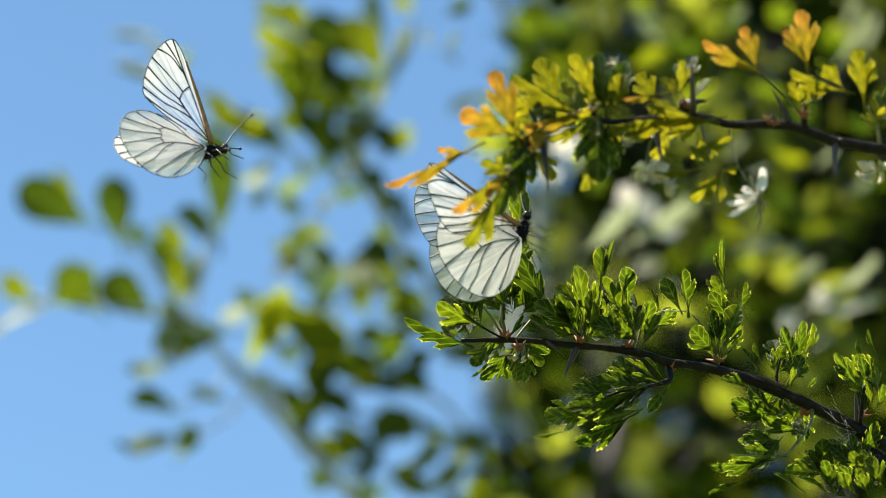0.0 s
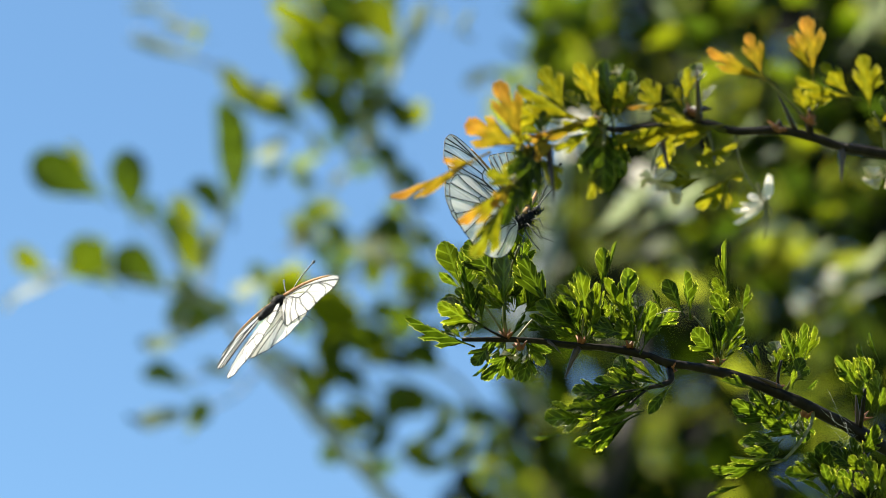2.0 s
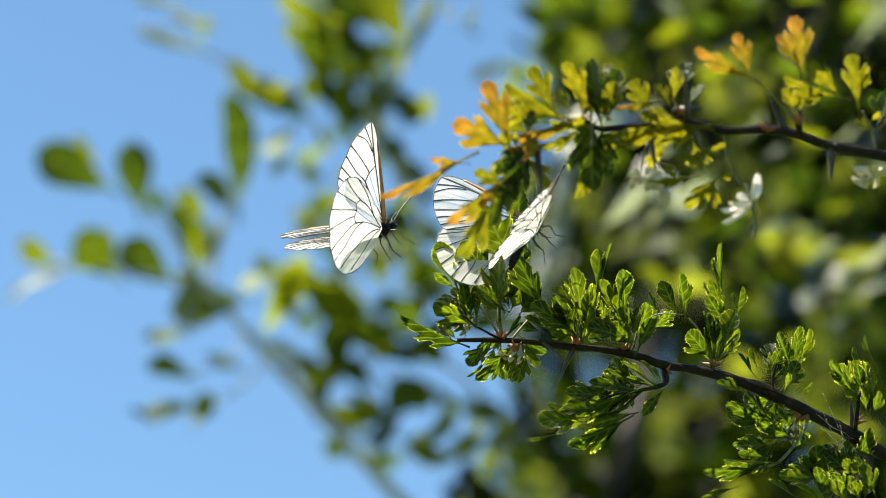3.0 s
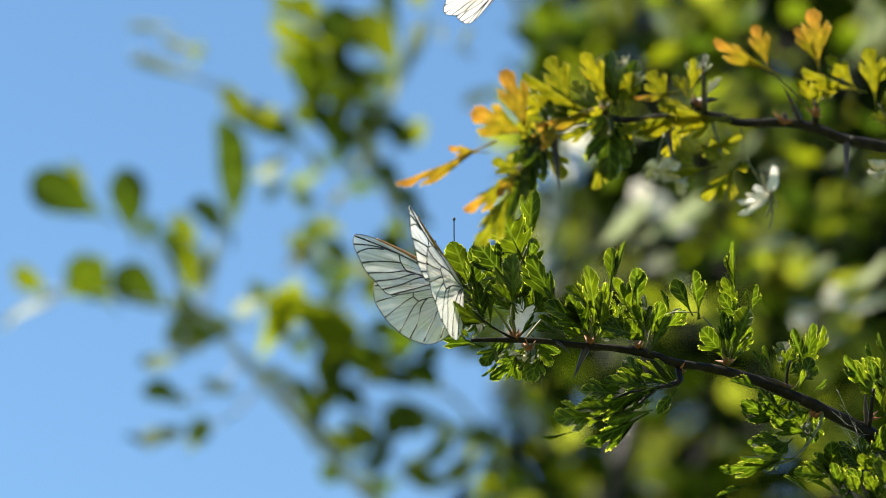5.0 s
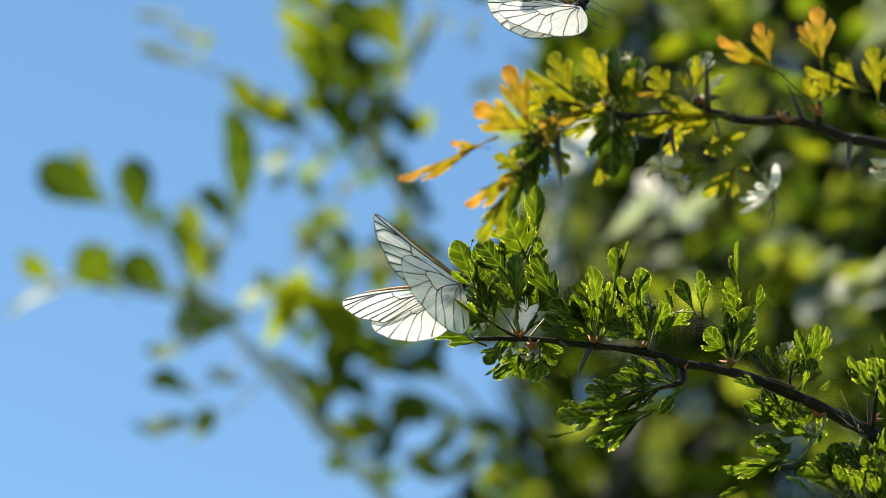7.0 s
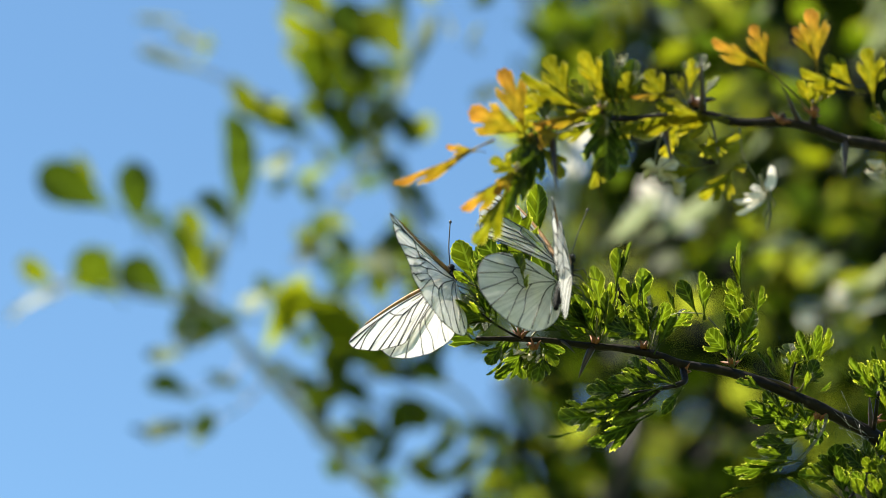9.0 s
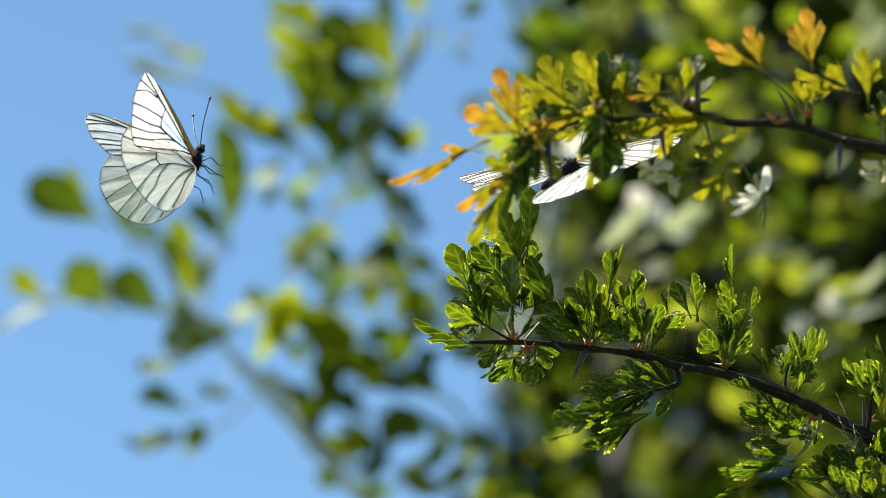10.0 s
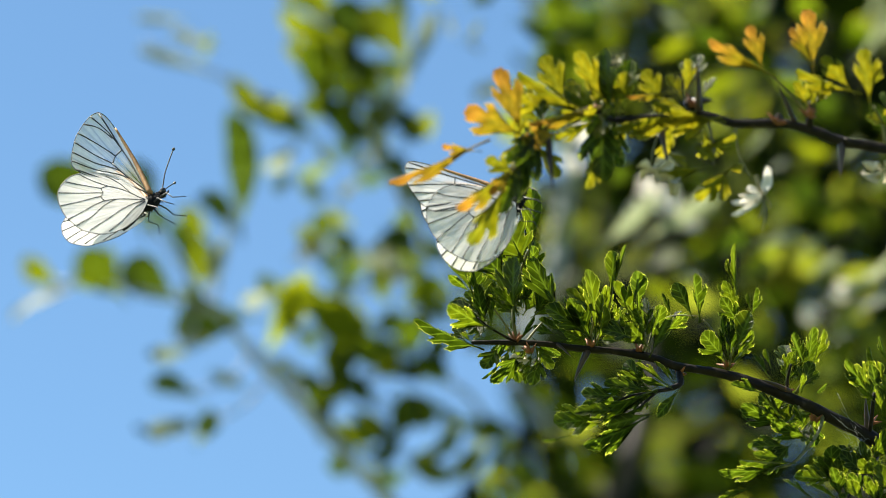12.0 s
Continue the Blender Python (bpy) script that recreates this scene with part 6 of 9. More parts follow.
def body_meshes():
    made = {}
    bm = bmesh.new()
    blob(bm, (0.5, 0, 0), (4.3, 2.1, 2.3))
    blob(bm, (3.6, 0, 0.5), (1.9, 1.5, 1.5))
    hairs(bm, 170, (0.8, 0, 0.1), (4.3, 2.1, 2.3), 4, 1.9)
    made["thorax"] = mesh("thorax", bm, FUR)
    bm = bmesh.new()
    line = smooth_line([Vector((-2.5, 0, -0.3)) / 1000, Vector((-7, 0, -1.0)) / 1000, Vector((-11, 0, -1.9)) / 1000, Vector((-14, 0, -2.8)) / 1000], 7)
    tube(bm, line, lambda f: 0.001 * (0.3 + 1.0 * math.sin(math.pi * (0.18 + 0.72 * f)) ** 0.8 - 0.1 * math.cos(f * 46)), 12, 0.05)
    hairs(bm, 60, (-8, 0, -1.2), (5.5, 1.2, 1.3), 5, 0.8)
    made["abdomen"] = mesh("abdomen", bm, FUR)
    bm = bmesh.new()
    blob(bm, (6.6, 0, 0.5), (1.35, 1.3, 1.3))
    tube(bm, [Vector(p) / 1000 for p in ((7.4, 0.25, -0.1), (8.6, 0.3, 0.0), (9.2, 0.2, 0.5))], (0.0004, 0.00012), 6)
    hairs(bm, 40, (6.6, 0, 0.6), (1.3, 1.3, 1.3), 6, 1.0)
    made["head"] = mesh("head", bm, FUR)
    for side, key in ((1, "left"), (-1, "right")):
        bm = bmesh.new()
        blob(bm, (7.0, side * 0.95, 0.6), (0.85, 0.6, 0.9), rough=0.0, segments=12, rings=8)
        made["eye_" + key] = mesh("eye", bm, EYE)
        bm = bmesh.new()
        line = smooth_line([Vector(p) / 1000 for p in ((7.3, side * 0.5, 1.2), (12, side * 3.0, 4.2), (17.5, side * 5.5, 6.6), (19.6, side * 6.4, 7.4))], 7)
        tube(bm, line, lambda f: 0.00019 if f < 0.82 else 0.00019 + 0.0003 * math.sin(math.pi * min(1, (f - 0.82) / 0.19)) ** 0.6, 6)
        made["antenna_" + key] = mesh("antenna", bm, LEG)
        for k, x in enumerate((2.8, 0.6, -1.6)):
            bm = bmesh.new()
            reach = (3.5, 0.5, -4.0)[k]
            tube(bm, [Vector(p) / 1000 for p in ((x, side * 1.2, -1.6), (x + reach * 0.5, side * 3.0, -3.0), (x + reach * 0.3, side * 3.2, -6.2), (x + reach, side * 3.6, -9.4))], lambda f: 0.00026 - 0.00014 * f, 6)
            made["leg_%s_%d" % (key, k)] = mesh("leg", bm, LEG)
    return made


SHAPES = body_meshes()
for side, key in ((1, "left"), (-1, "right")):
    SHAPES["fore_" + key] = wing_mesh("forewing", FORE, side, FOREWING)
    SHAPES["hind_" + key] = wing_mesh("hindwing", HIND, side, HINDWING)
    SHAPES["fore_veins_" + key] = vein_meshes(FORE, FORE_VEINS, side, 0.3)
    SHAPES["hind_veins_" + key] = vein_meshes(HIND, HIND_VEINS, side, 0.24)
    bm = bmesh.new()
    tube(bm, on_wing([(0.5, 36), (9, 38), (19, 36), (27, 34.4)], side), lambda f: 0.0009 - 0.0006 * f, 6)
    SHAPES["costa_" + key] = mesh("costa", bm, COSTA)


def butterfly(label):
    ob = thing("butterfly")
    tagged(ob, label, "butterfly", "white butterflies at the hawthorn")
    for name in ("thorax", "abdomen"):
        part(name, SHAPES[name], ob, "hairy black " + name)
    head = part("head", SHAPES["head"], ob, "small hairy black head")
    wings = {}
    for key in ("left", "right"):
        part("eye", SHAPES["eye_" + key], head)
        part("antenna", SHAPES["antenna_" + key], ob, "thin black clubbed antenna")
        for k in range(3):
            part("leg", SHAPES["leg_%s_%d" % (key, k)], ob, "thin black leg")
        for kind in ("fore", "hind"):
            w = part(kind + "wing", SHAPES[kind + "_" + key], ob, "translucent white wing with black veins")
            for v in SHAPES[kind + "_veins_" + key]:
                part(v.name.split(".")[0], v, w)
            if kind == "fore":
                part("costa", SHAPES["costa_" + key], w, "ochre leading edge")
            wings[kind, key] = w
    return ob, wings


visitor, visitor_wings = butterfly("white butterfly with black veins and spread wings, fluttering beside the hawthorn")
sitter, sitter_wings = butterfly("white butterfly with black veins, beating its wings among hawthorn leaves")


# ---- what moves ----
def fly(x, y, z, yaw, pitch, roll):
    """A butterfly's pose: mm right, behind the plane of focus and up; degrees of turn, climb and bank."""
    return SITE @ pose(x / 1000, FOCUS + y / 1000, z / 1000, roll, -pitch, yaw)


def fore(side, flap, sweep, twist):
    """A forewing on its hinge, in degrees: flap up from level, swing forward, leading edge up; side 1 is the left."""
    return pose(0.0022, side * 0.0016, 0.001, side * flap, 0, 0) @ pose(0, 0, 0, 0, -twist, 0) @ pose(0, 0, 0, 0, 0, -side * sweep)


def hind(side, flap, sweep, twist):
    return pose(-0.0015, side * 0.0027, -0.0012, side * flap, 0, 0) @ pose(0, 0, 0, 0, -twist, 0) @ pose(0, 0, 0, 0, 0, -side * sweep)


def sway(x, z, turn):
    """The upper branch in the wind: mm right and up, degrees of tilt about its thick end."""
    m = SITE @ Matrix.Translation((x / 1000, 0, z / 1000)) @ SITE.inverted() @ pivot @ SITE.to_3x3().to_4x4() @ pose(0, 0, 0, 0, turn, 0) @ SITE.to_3x3().to_4x4().inverted()
    return where(hawthorn).inverted() @ m


def motions():
    walk(up, [
        (0, sway(2.43, -1.34, 0.19)),
        (0.5, sway(1.94, -0.39, -0.42)),
        (1, sway(0.52, -0.15, -0.42)),
        (1.5, sway(3.13, -0.85, 0.82)),
        (2, sway(3.79, -0.78, -0.84)),
        (2.5, sway(2.52, 0.86, -1.36)),
        (4.5, sway(1.73, -0.08, -0.58)),
        (5, sway(2.50, 0.23, -0.25)),
        (5.5, sway(1.16, -0.28, 0.47)),
        (6, sway(0.91, -0.19, -0.06)),
        (6.5, sway(1.90, 0.61, -0.04)),
        (7, sway(1.85, 1.12, -0.03)),
        (9, sway(-0.09, 1.20, -0.66)),
        (9.5, sway(0.40, 0.62, -0.34)),
        (10, sway(0.61, 0.65, -0.12)),
        (10.5, sway(-0.00, -0.00, -0.00)),
        (11, sway(0.33, -0.37, 0.45)),
        (11.5, sway(1.09, 0.28, 0.15)),
        (12, sway(0.71, 1.25, 0.00)),
    ])
    walk(visitor, [
        (0, fly(-65.6, -20.3, 28.8, 39, 6, -53)),
        (0.1, fly(-54.0, -1.8, 23.4, 65, 7, -46)),
        (0.2, fly(-48.8, -1.3, 22.2, 66, 11, -44)),
        (0.3, fly(-41.6, -3.3, 20.0, 64, 15, -41)),
        (0.4, fly(-36.7, -1.2, 14.2, 53, 6, -28)),
        (0.5, fly(-42.3, -0.2, 18.3, 64, 17, -29)),
        (0.6, fly(-41.2, -2.3, 15.5, 60, 9, -26)),
        (0.7, fly(-40.8, 0.1, 10.0, 69, -6, -32)),
        (0.8, fly(-57.4, -0.8, 14.5, 60, 15, -31)),
        (0.9, fly(-61.9, -2.0, 13.8, 54, 3, -29)),
        (1, fly(-64.3, 3.0, 0.1, 60, 7, -5)),
        (1.1, fly(-70.1, -1.7, 1.0, 65, 1, 48)),
        (1.15, fly(-70.3, -1.3, -1.2, 62, 12, 19)),
        (1.2, fly(-70.6, -0.9, -3.5, 58, 22, -10)),
        (1.3, fly(-67.5, 0.1, -10.5, 58, 15, -28)),
        (1.4, fly(-70.3, 0.7, -8.3, 52, -3, -17)),
        (1.5, fly(-65.5, -17.9, -12.1, 42, 20, -13)),
        (1.6, fly(-61.7, -0.0, -20.2, 65, 2, -25)),
        (1.7, fly(-60.5, 0.1, -17.2, 57, 0, -11)),
        (1.8, fly(-54.7, 0.1, -19.6, 56, 22, -20)),
        (1.9, fly(-49.9, 0.5, -25.6, 74, -5, -26)),
        (2, fly(-46.1, 0.8, -16.7, 63, 8, -29)),
        (2.1, fly(-37.5, -0.4, -8.9, 52, 26, -36)),
        (2.2, fly(-29.2, 0.1, -11.0, 71, 0, -37)),
        (2.3, fly(-31.1, 0.5, -1.0, 57, 9, -24)),
        (2.4, fly(-25.5, -0.3, 4.4, 56, 22, -33)),
        (2.5, fly(-19.8, 0.5, -0.6, 62, 14, -15)),
        (2.6, fly(-21.8, 1.2, 8.3, 60, 1, -27)),
        (2.7, fly(-16.1, -1.2, 7.3, 49, 6, -38)),
        (2.8, fly(-16.0, -1.2, 7.8, 49, 6, -38)),
        (2.9, fly(-15.6, -1.4, 7.0, 49, 7, -38)),
        (3, fly(-15.0, -1.6, 5.1, 50, 9, -38)),
        (3.1, fly(-14.3, -1.8, 6.3, 50, 12, -38)),
        (3.2, fly(-13.5, -2.1, 8.4, 51, 14, -37)),
        (3.3, fly(-12.5, -2.4, 5.4, 52, 18, -37)),
        (3.4, fly(-11.5, -2.8, 1.9, 53, 21, -37)),
        (3.5, fly(-10.4, -3.1, 4.2, 54, 25, -36)),
        (3.6, fly(-9.3, -3.5, 6.6, 55, 28, -36)),
        (3.7, fly(-8.3, -3.9, 3.1, 56, 32, -35)),
        (3.8, fly(-7.4, -4.2, 0.1, 56, 35, -35)),
        (3.9, fly(-6.5, -4.5, 2.1, 57, 38, -35)),
        (4, fly(-5.8, -4.7, 3.4, 58, 40, -34)),
        (4.1, fly(-5.2, -4.9, 1.4, 58, 42, -34)),
        (4.2, fly(-4.8, -5.1, 0.7, 59, 43, -34)),
        (4.3, fly(-4.7, -5.1, 1.2, 59, 44, -34)),
        (4.4, fly(4.9, -5.2, -3.7, 62, 3, -28)),
        (4.5, fly(8.4, -5.1, -4.7, 61, 10, -31)),
        (4.6, fly(10.2, -4.2, -11.5, 67, 32, -38)),
        (4.7, fly(8.9, -4.7, -10.3, 50, 48, -16)),
        (4.8, fly(5.3, -4.8, -8.3, 47, 56, -16)),
        (4.9, fly(5.6, -4.9, -15.7, 57, 53, -12)),
        (5, fly(4.5, -3.6, -11.8, 78, 47, -53)),
        (5.1, fly(3.8, -4.5, -9.5, 56, 57, -51)),
        (5.2, fly(5.7, -5.3, -9.1, 59, 53, -21)),
        (5.3, fly(5.2, -4.8, -9.0, 52, 50, -24)),
        (5.4, fly(7.9, -5.8, -8.6, 54, 44, -12)),
        (5.5, fly(8.1, -4.8, -8.7, 70, 30, -24)),
        (5.6, fly(3.5, -4.9, -8.6, 70, 49, -19)),
        (5.7, fly(4.5, -4.9, -11.5, 63, 56, -16)),
        (5.8, fly(4.7, -4.9, -9.4, 54, 65, -21)),
        (5.9, fly(3.2, -5.1, -11.7, 59, 61, -20)),
        (6, fly(2.3, -4.3, -10.1, 61, 15, -40)),
        (6.1, fly(5.0, -6.6, -8.5, 44, 40, -15)),
        (6.2, fly(4.3, -5.4, -12.0, 57, 54, -11)),
        (6.3, fly(5.9, -5.1, -9.7, 60, 63, -7)),
        (6.4, fly(9.9, -5.0, -9.7, 56, 65, -6)),
        (6.5, fly(8.1, -4.1, -8.0, 57, 30, -14)),
        (6.6, fly(7.2, -4.6, -9.8, 61, 48, -19)),
        (6.7, fly(6.3, -4.9, -10.2, 56, 51, -21)),
        (6.8, fly(6.7, -5.0, -12.4, 68, 44, -27)),
        (6.9, fly(5.8, -5.1, -12.9, 64, 47, -29)),
        (7, fly(3.4, -5.2, -12.3, 66, 15, -53)),
        (7.1, fly(3.1, -5.1, -15.5, 72, 34, -50)),
        (7.2, fly(3.9, -5.1, -17.4, 67, 44, -47)),
        (7.3, fly(3.9, -5.1, -16.8, 67, 44, -47)),
        (7.4, fly(3.9, -5.1, -17.4, 67, 44, -47)),
        (7.5, fly(3.9, -5.1, -19.0, 68, 45, -48)),
        (7.6, fly(3.9, -5.1, -17.3, 68, 45, -48)),
        (7.7, fly(3.9, -5.1, -14.8, 68, 45, -49)),
        (7.8, fly(3.9, -5.2, -17.2, 69, 45, -50)),
        (7.9, fly(3.9, -5.2, -20.1, 69, 46, -50)),
        (8, fly(3.9, -5.2, -17.1, 69, 46, -51)),
        (8.1, fly(3.9, -5.2, -14.0, 70, 46, -52)),
        (8.2, fly(3.9, -5.2, -16.9, 70, 47, -53)),
        (8.3, fly(3.9, -5.2, -19.4, 71, 47, -53)),
        (8.4, fly(3.9, -5.2, -16.8, 71, 47, -54)),
        (8.5, fly(3.9, -5.2, -15.1, 71, 47, -55)),
        (8.6, fly(3.9, -5.2, -16.7, 72, 48, -55)),
        (8.7, fly(3.9, -5.2, -17.3, 72, 48, -55)),
        (8.8, fly(3.9, -5.2, -16.7, 72, 48, -55)),
        (8.9, fly(2.0, -5.1, -18.9, 69, 43, -54)),
        (9, fly(0.3, -6.0, -10.5, 79, 30, -52)),
        (9.1, fly(1.9, -6.7, -11.7, 56, 36, -56)),
        (9.2, fly(1.3, -5.5, -13.3, 73, 42, -46)),
        (9.3, fly(-3.0, -5.2, -9.4, 57, 29, -41)),
        (9.4, fly(-3.2, -1.7, -12.2, 67, 31, -44)),
        (9.5, fly(-10.8, 0.4, -3.3, 54, 19, -46)),
        (9.6, fly(-23.7, -1.8, 4.0, 33, 36, -9)),
        (9.7, fly(-25.7, -1.4, 6.0, 36, 47, -13)),
        (9.75, fly(-34.9, -1.2, 11.1, 46, 36, 10)),
        (9.8, fly(-44.0, -1.0, 16.1, 57, 24, 32)),
        (9.9, fly(-56.6, -0.1, 20.1, 66, 38, -10)),
        (10, fly(-73.7, -10.1, 24.7, 55, 45, -33)),
        (10.1, fly(-85.8, 0.1, 27.8, 71, 6, -27)),
        (10.2, fly(-114.1, 0.2, 35.7, 73, 4, -29)),
        (10.3, fly(-117.8, 0.1, 32.3, 63, 34, -22)),
        (10.4, fly(-130.7, 0.1, 35.3, 63, 7, -10)),
        (10.5, fly(-142.4, 1.3, 42.4, 60, 11, 3)),
        (10.6, fly(-159.3, 0.4, 42.0, 58, 13, 2)),
        (10.8, fly(-188.8, 0.1, 37.9, 57, 16, 1)),
        (11.1, fly(-202.9, 0.0, 20.4, 56, 17, 0)),
        (11.25, fly(-185.8, 0.0, 14.1, 0, 18, 0)),
        (11.4, fly(-168.7, -0.0, 7.9, -55, 18, 0)),
        (11.5, fly(-170.3, -0.0, 15.6, -55, 18, 0)),
        (11.6, fly(-136.2, -0.0, 7.0, -55, 18, 0)),
        (11.7, fly(-129.0, -0.0, 5.3, -43, 30, 1)),
        (11.8, fly(-113.4, -0.0, -0.4, -46, 31, 5)),
        (11.9, fly(-105.7, 0.0, 7.1, -41, 0, -6)),
        (11.95, fly(-96.4, -5.1, 10.3, 2, 14, -36)),
        (12, fly(-87.1, -10.1, 13.5, 46, 27, -65)),
    ])
    walk(visitor_wings["fore", "left"], [
        (0, fore(1, 71, -30, -8)),
        (0.05, fore(1, 30, -29, -22)),
        (0.1, fore(1, -12, -28, -36)),
        (0.2, fore(1, 10, -52, 6)),
        (0.25, fore(1, 44, -50, 2)),
        (0.3, fore(1, 77, -47, -1)),
        (0.35, fore(1, 26, -42, 1)),
        (0.4, fore(1, -26, -36, 3)),
        (0.5, fore(1, -12, -27, -1)),
        (0.55, fore(1, 24, -41, 0)),
        (0.6, fore(1, 60, -55, 0)),
        (0.7, fore(1, 28, -31, 0)),
        (0.8, fore(1, -20, -28, -1)),
        (0.85, fore(1, 33, -42, 4)),
        (0.9, fore(1, 86, -56, 9)),
        (0.95, fore(1, 56, -47, 0)),
        (1, fore(1, 26, -37, -9)),
        (1.05, fore(1, -14, -28, 10)),
        (1.1, fore(1, -53, -18, 28)),
        (1.15, fore(1, 2, -25, 14)),
        (1.2, fore(1, 56, -32, -1)),
        (1.3, fore(1, 68, -38, 2)),
        (1.35, fore(1, 30, -34, 1)),
        (1.4, fore(1, -9, -30, 0)),
        (1.45, fore(1, 26, -32, 0)),
        (1.5, fore(1, 62, -34, 0)),
        (1.6, fore(1, 34, -26, -1)),
        (1.65, fore(1, 5, -22, 4)),
        (1.7, fore(1, -24, -18, 9)),
        (1.75, fore(1, 22, -20, 0)),
        (1.8, fore(1, 69, -22, -8)),
        (1.9, fore(1, 35, -14, -5)),
        (2, fore(1, -15, -11, 25)),
        (2.05, fore(1, 32, -29, 12)),
        (2.1, fore(1, 78, -47, 0)),
        (2.2, fore(1, 37, -23, -2)),
        (2.3, fore(1, -15, -29, 0)),
        (2.35, fore(1, 28, -28, 0)),
        (2.4, fore(1, 70, -26, 0)),
        (2.5, fore(1, 24, -31, -2)),
        (2.6, fore(1, -15, -15, -5)),
        (2.65, fore(1, 28, -26, -2)),
        (2.7, fore(1, 70, -38, 0)),
        (2.8, fore(1, 45, -38, 0)),
        (2.9, fore(1, 10, -38, 0)),
        (3, fore(1, 36, -38, 0)),
        (3.1, fore(1, 69, -39, 1)),
        (3.2, fore(1, 32, -39, 1)),
        (3.3, fore(1, -8, -39, 1)),
        (3.4, fore(1, 30, -40, 1)),
        (3.5, fore(1, 70, -40, 2)),
        (3.6, fore(1, 30, -41, 2)),
        (3.7, fore(1, -9, -41, 2)),
        (3.8, fore(1, 31, -41, 2)),
        (3.9, fore(1, 67, -42, 3)),
        (4, fore(1, 31, -42, 3)),
        (4.1, fore(1, 1, -42, 3)),
        (4.2, fore(1, 30, -42, 3)),
        (4.3, fore(1, 30, -43, 3)),
        (4.4, fore(1, 20, -28, -1)),
        (4.5, fore(1, -19, -40, -4)),
        (4.55, fore(1, 32, -28, -2)),
        (4.6, fore(1, 82, -15, 1)),
        (4.7, fore(1, 46, -23, -14)),
        (4.8, fore(1, 63, -18, 0)),
        (4.9, fore(1, 57, -37, -26)),
        (5, fore(1, 92, -31, 0)),
        (5.1, fore(1, 70, -22, -1)),
        (5.2, fore(1, 57, -32, -14)),
        (5.3, fore(1, 50, -12, -3)),
        (5.4, fore(1, 43, -47, -15)),
        (5.45, fore(1, 68, -52, -2)),
        (5.5, fore(1, 94, -57, 12)),
        (5.55, fore(1, 59, -46, 1)),
        (5.6, fore(1, 24, -36, -10)),
        (5.7, fore(1, 66, -34, 0)),
        (5.8, fore(1, 43, -32, 0)),
        (5.9, fore(1, 47, -44, -23)),
        (6, fore(1, 61, -53, 18)),
        (6.1, fore(1, 50, -62, 1)),
        (6.2, fore(1, 61, -43, -12)),
        (6.3, fore(1, 63, -41, -3)),
        (6.4, fore(1, 45, -39, -9)),
        (6.5, fore(1, 52, -45, 12)),
        (6.6, fore(1, 42, -35, -16)),
        (6.7, fore(1, 44, -34, 1)),
        (6.8, fore(1, 36, -46, -20)),
        (6.9, fore(1, 44, -46, 3)),
        (7, fore(1, 55, -48, 17)),
        (7.1, fore(1, 40, -37, -13)),
        (7.2, fore(1, 49, -47, 4)),
        (7.3, fore(1, 37, -47, 4)),
        (7.4, fore(1, 5, -47, 4)),
        (7.5, fore(1, 33, -48, 4)),
        (7.6, fore(1, 68, -48, 4)),
        (7.7, fore(1, 31, -49, 5)),
        (7.8, fore(1, -9, -50, 5)),
        (7.9, fore(1, 30, -51, 5)),
        (8, fore(1, 70, -52, 6)),
        (8.1, fore(1, 30, -53, 6)),
        (8.2, fore(1, -9, -54, 7)),
        (8.3, fore(1, 31, -55, 7)),
        (8.4, fore(1, 67, -56, 7)),
        (8.5, fore(1, 32, -57, 8)),
        (8.6, fore(1, 2, -57, 8)),
        (8.7, fore(1, 33, -58, 8)),
        (8.8, fore(1, 38, -58, 8)),
        (8.9, fore(1, 18, -41, 4)),
        (9, fore(1, 32, -56, 15)),
        (9.1, fore(1, 82, -53, -1)),
        (9.15, fore(1, 52, -48, -4)),
        (9.2, fore(1, 23, -44, -8)),
        (9.3, fore(1, 26, -46, 27)),
        (9.4, fore(1, 52, -21, -14)),
        (9.45, fore(1, 22, -24, 10)),
        (9.5, fore(1, -9, -26, 35)),
        (9.6, fore(1, 40, -42, 2)),
        (9.7, fore(1, 64, -53, 10)),
        (9.75, fore(1, 18, -36, 5)),
        (9.8, fore(1, -27, -18, 0)),
        (9.9, fore(1, 12, -31, 8)),
        (9.95, fore(1, 40, -31, -7)),
        (10, fore(1, 69, -31, -22)),
        (10.05, fore(1, 43, -25, 1)),
        (10.1, fore(1, 17, -19, 24)),
        (10.2, fore(1, -15, 3, -11)),
        (10.25, fore(1, 22, -8, -6)),
        (10.3, fore(1, 59, -18, 0)),
        (10.4, fore(1, 10, -18, 0)),
        (10.45, fore(1, -24, 13, -8)),
        (10.5, fore(1, -57, 44, -15)),
        (10.533, fore(1, -25, 23, -10)),
        (10.567, fore(1, 8, 3, -5)),
        (10.6, fore(1, 40, -18, 0)),
        (10.8, fore(1, 40, -18, 0)),
        (11.1, fore(1, 40, -18, 0)),
        (11.4, fore(1, 40, -18, 0)),
        (11.5, fore(1, 40, -18, 0)),
        (11.6, fore(1, 40, -18, 0)),
        (11.7, fore(1, 47, -50, -1)),
        (11.8, fore(1, 69, -38, 8)),
        (11.85, fore(1, 14, -44, 18)),
        (11.9, fore(1, -41, -49, 28)),
        (11.933, fore(1, -2, -36, 19)),
        (11.967, fore(1, 37, -24, 9)),
        (12, fore(1, 76, -11, 0)),
    ])
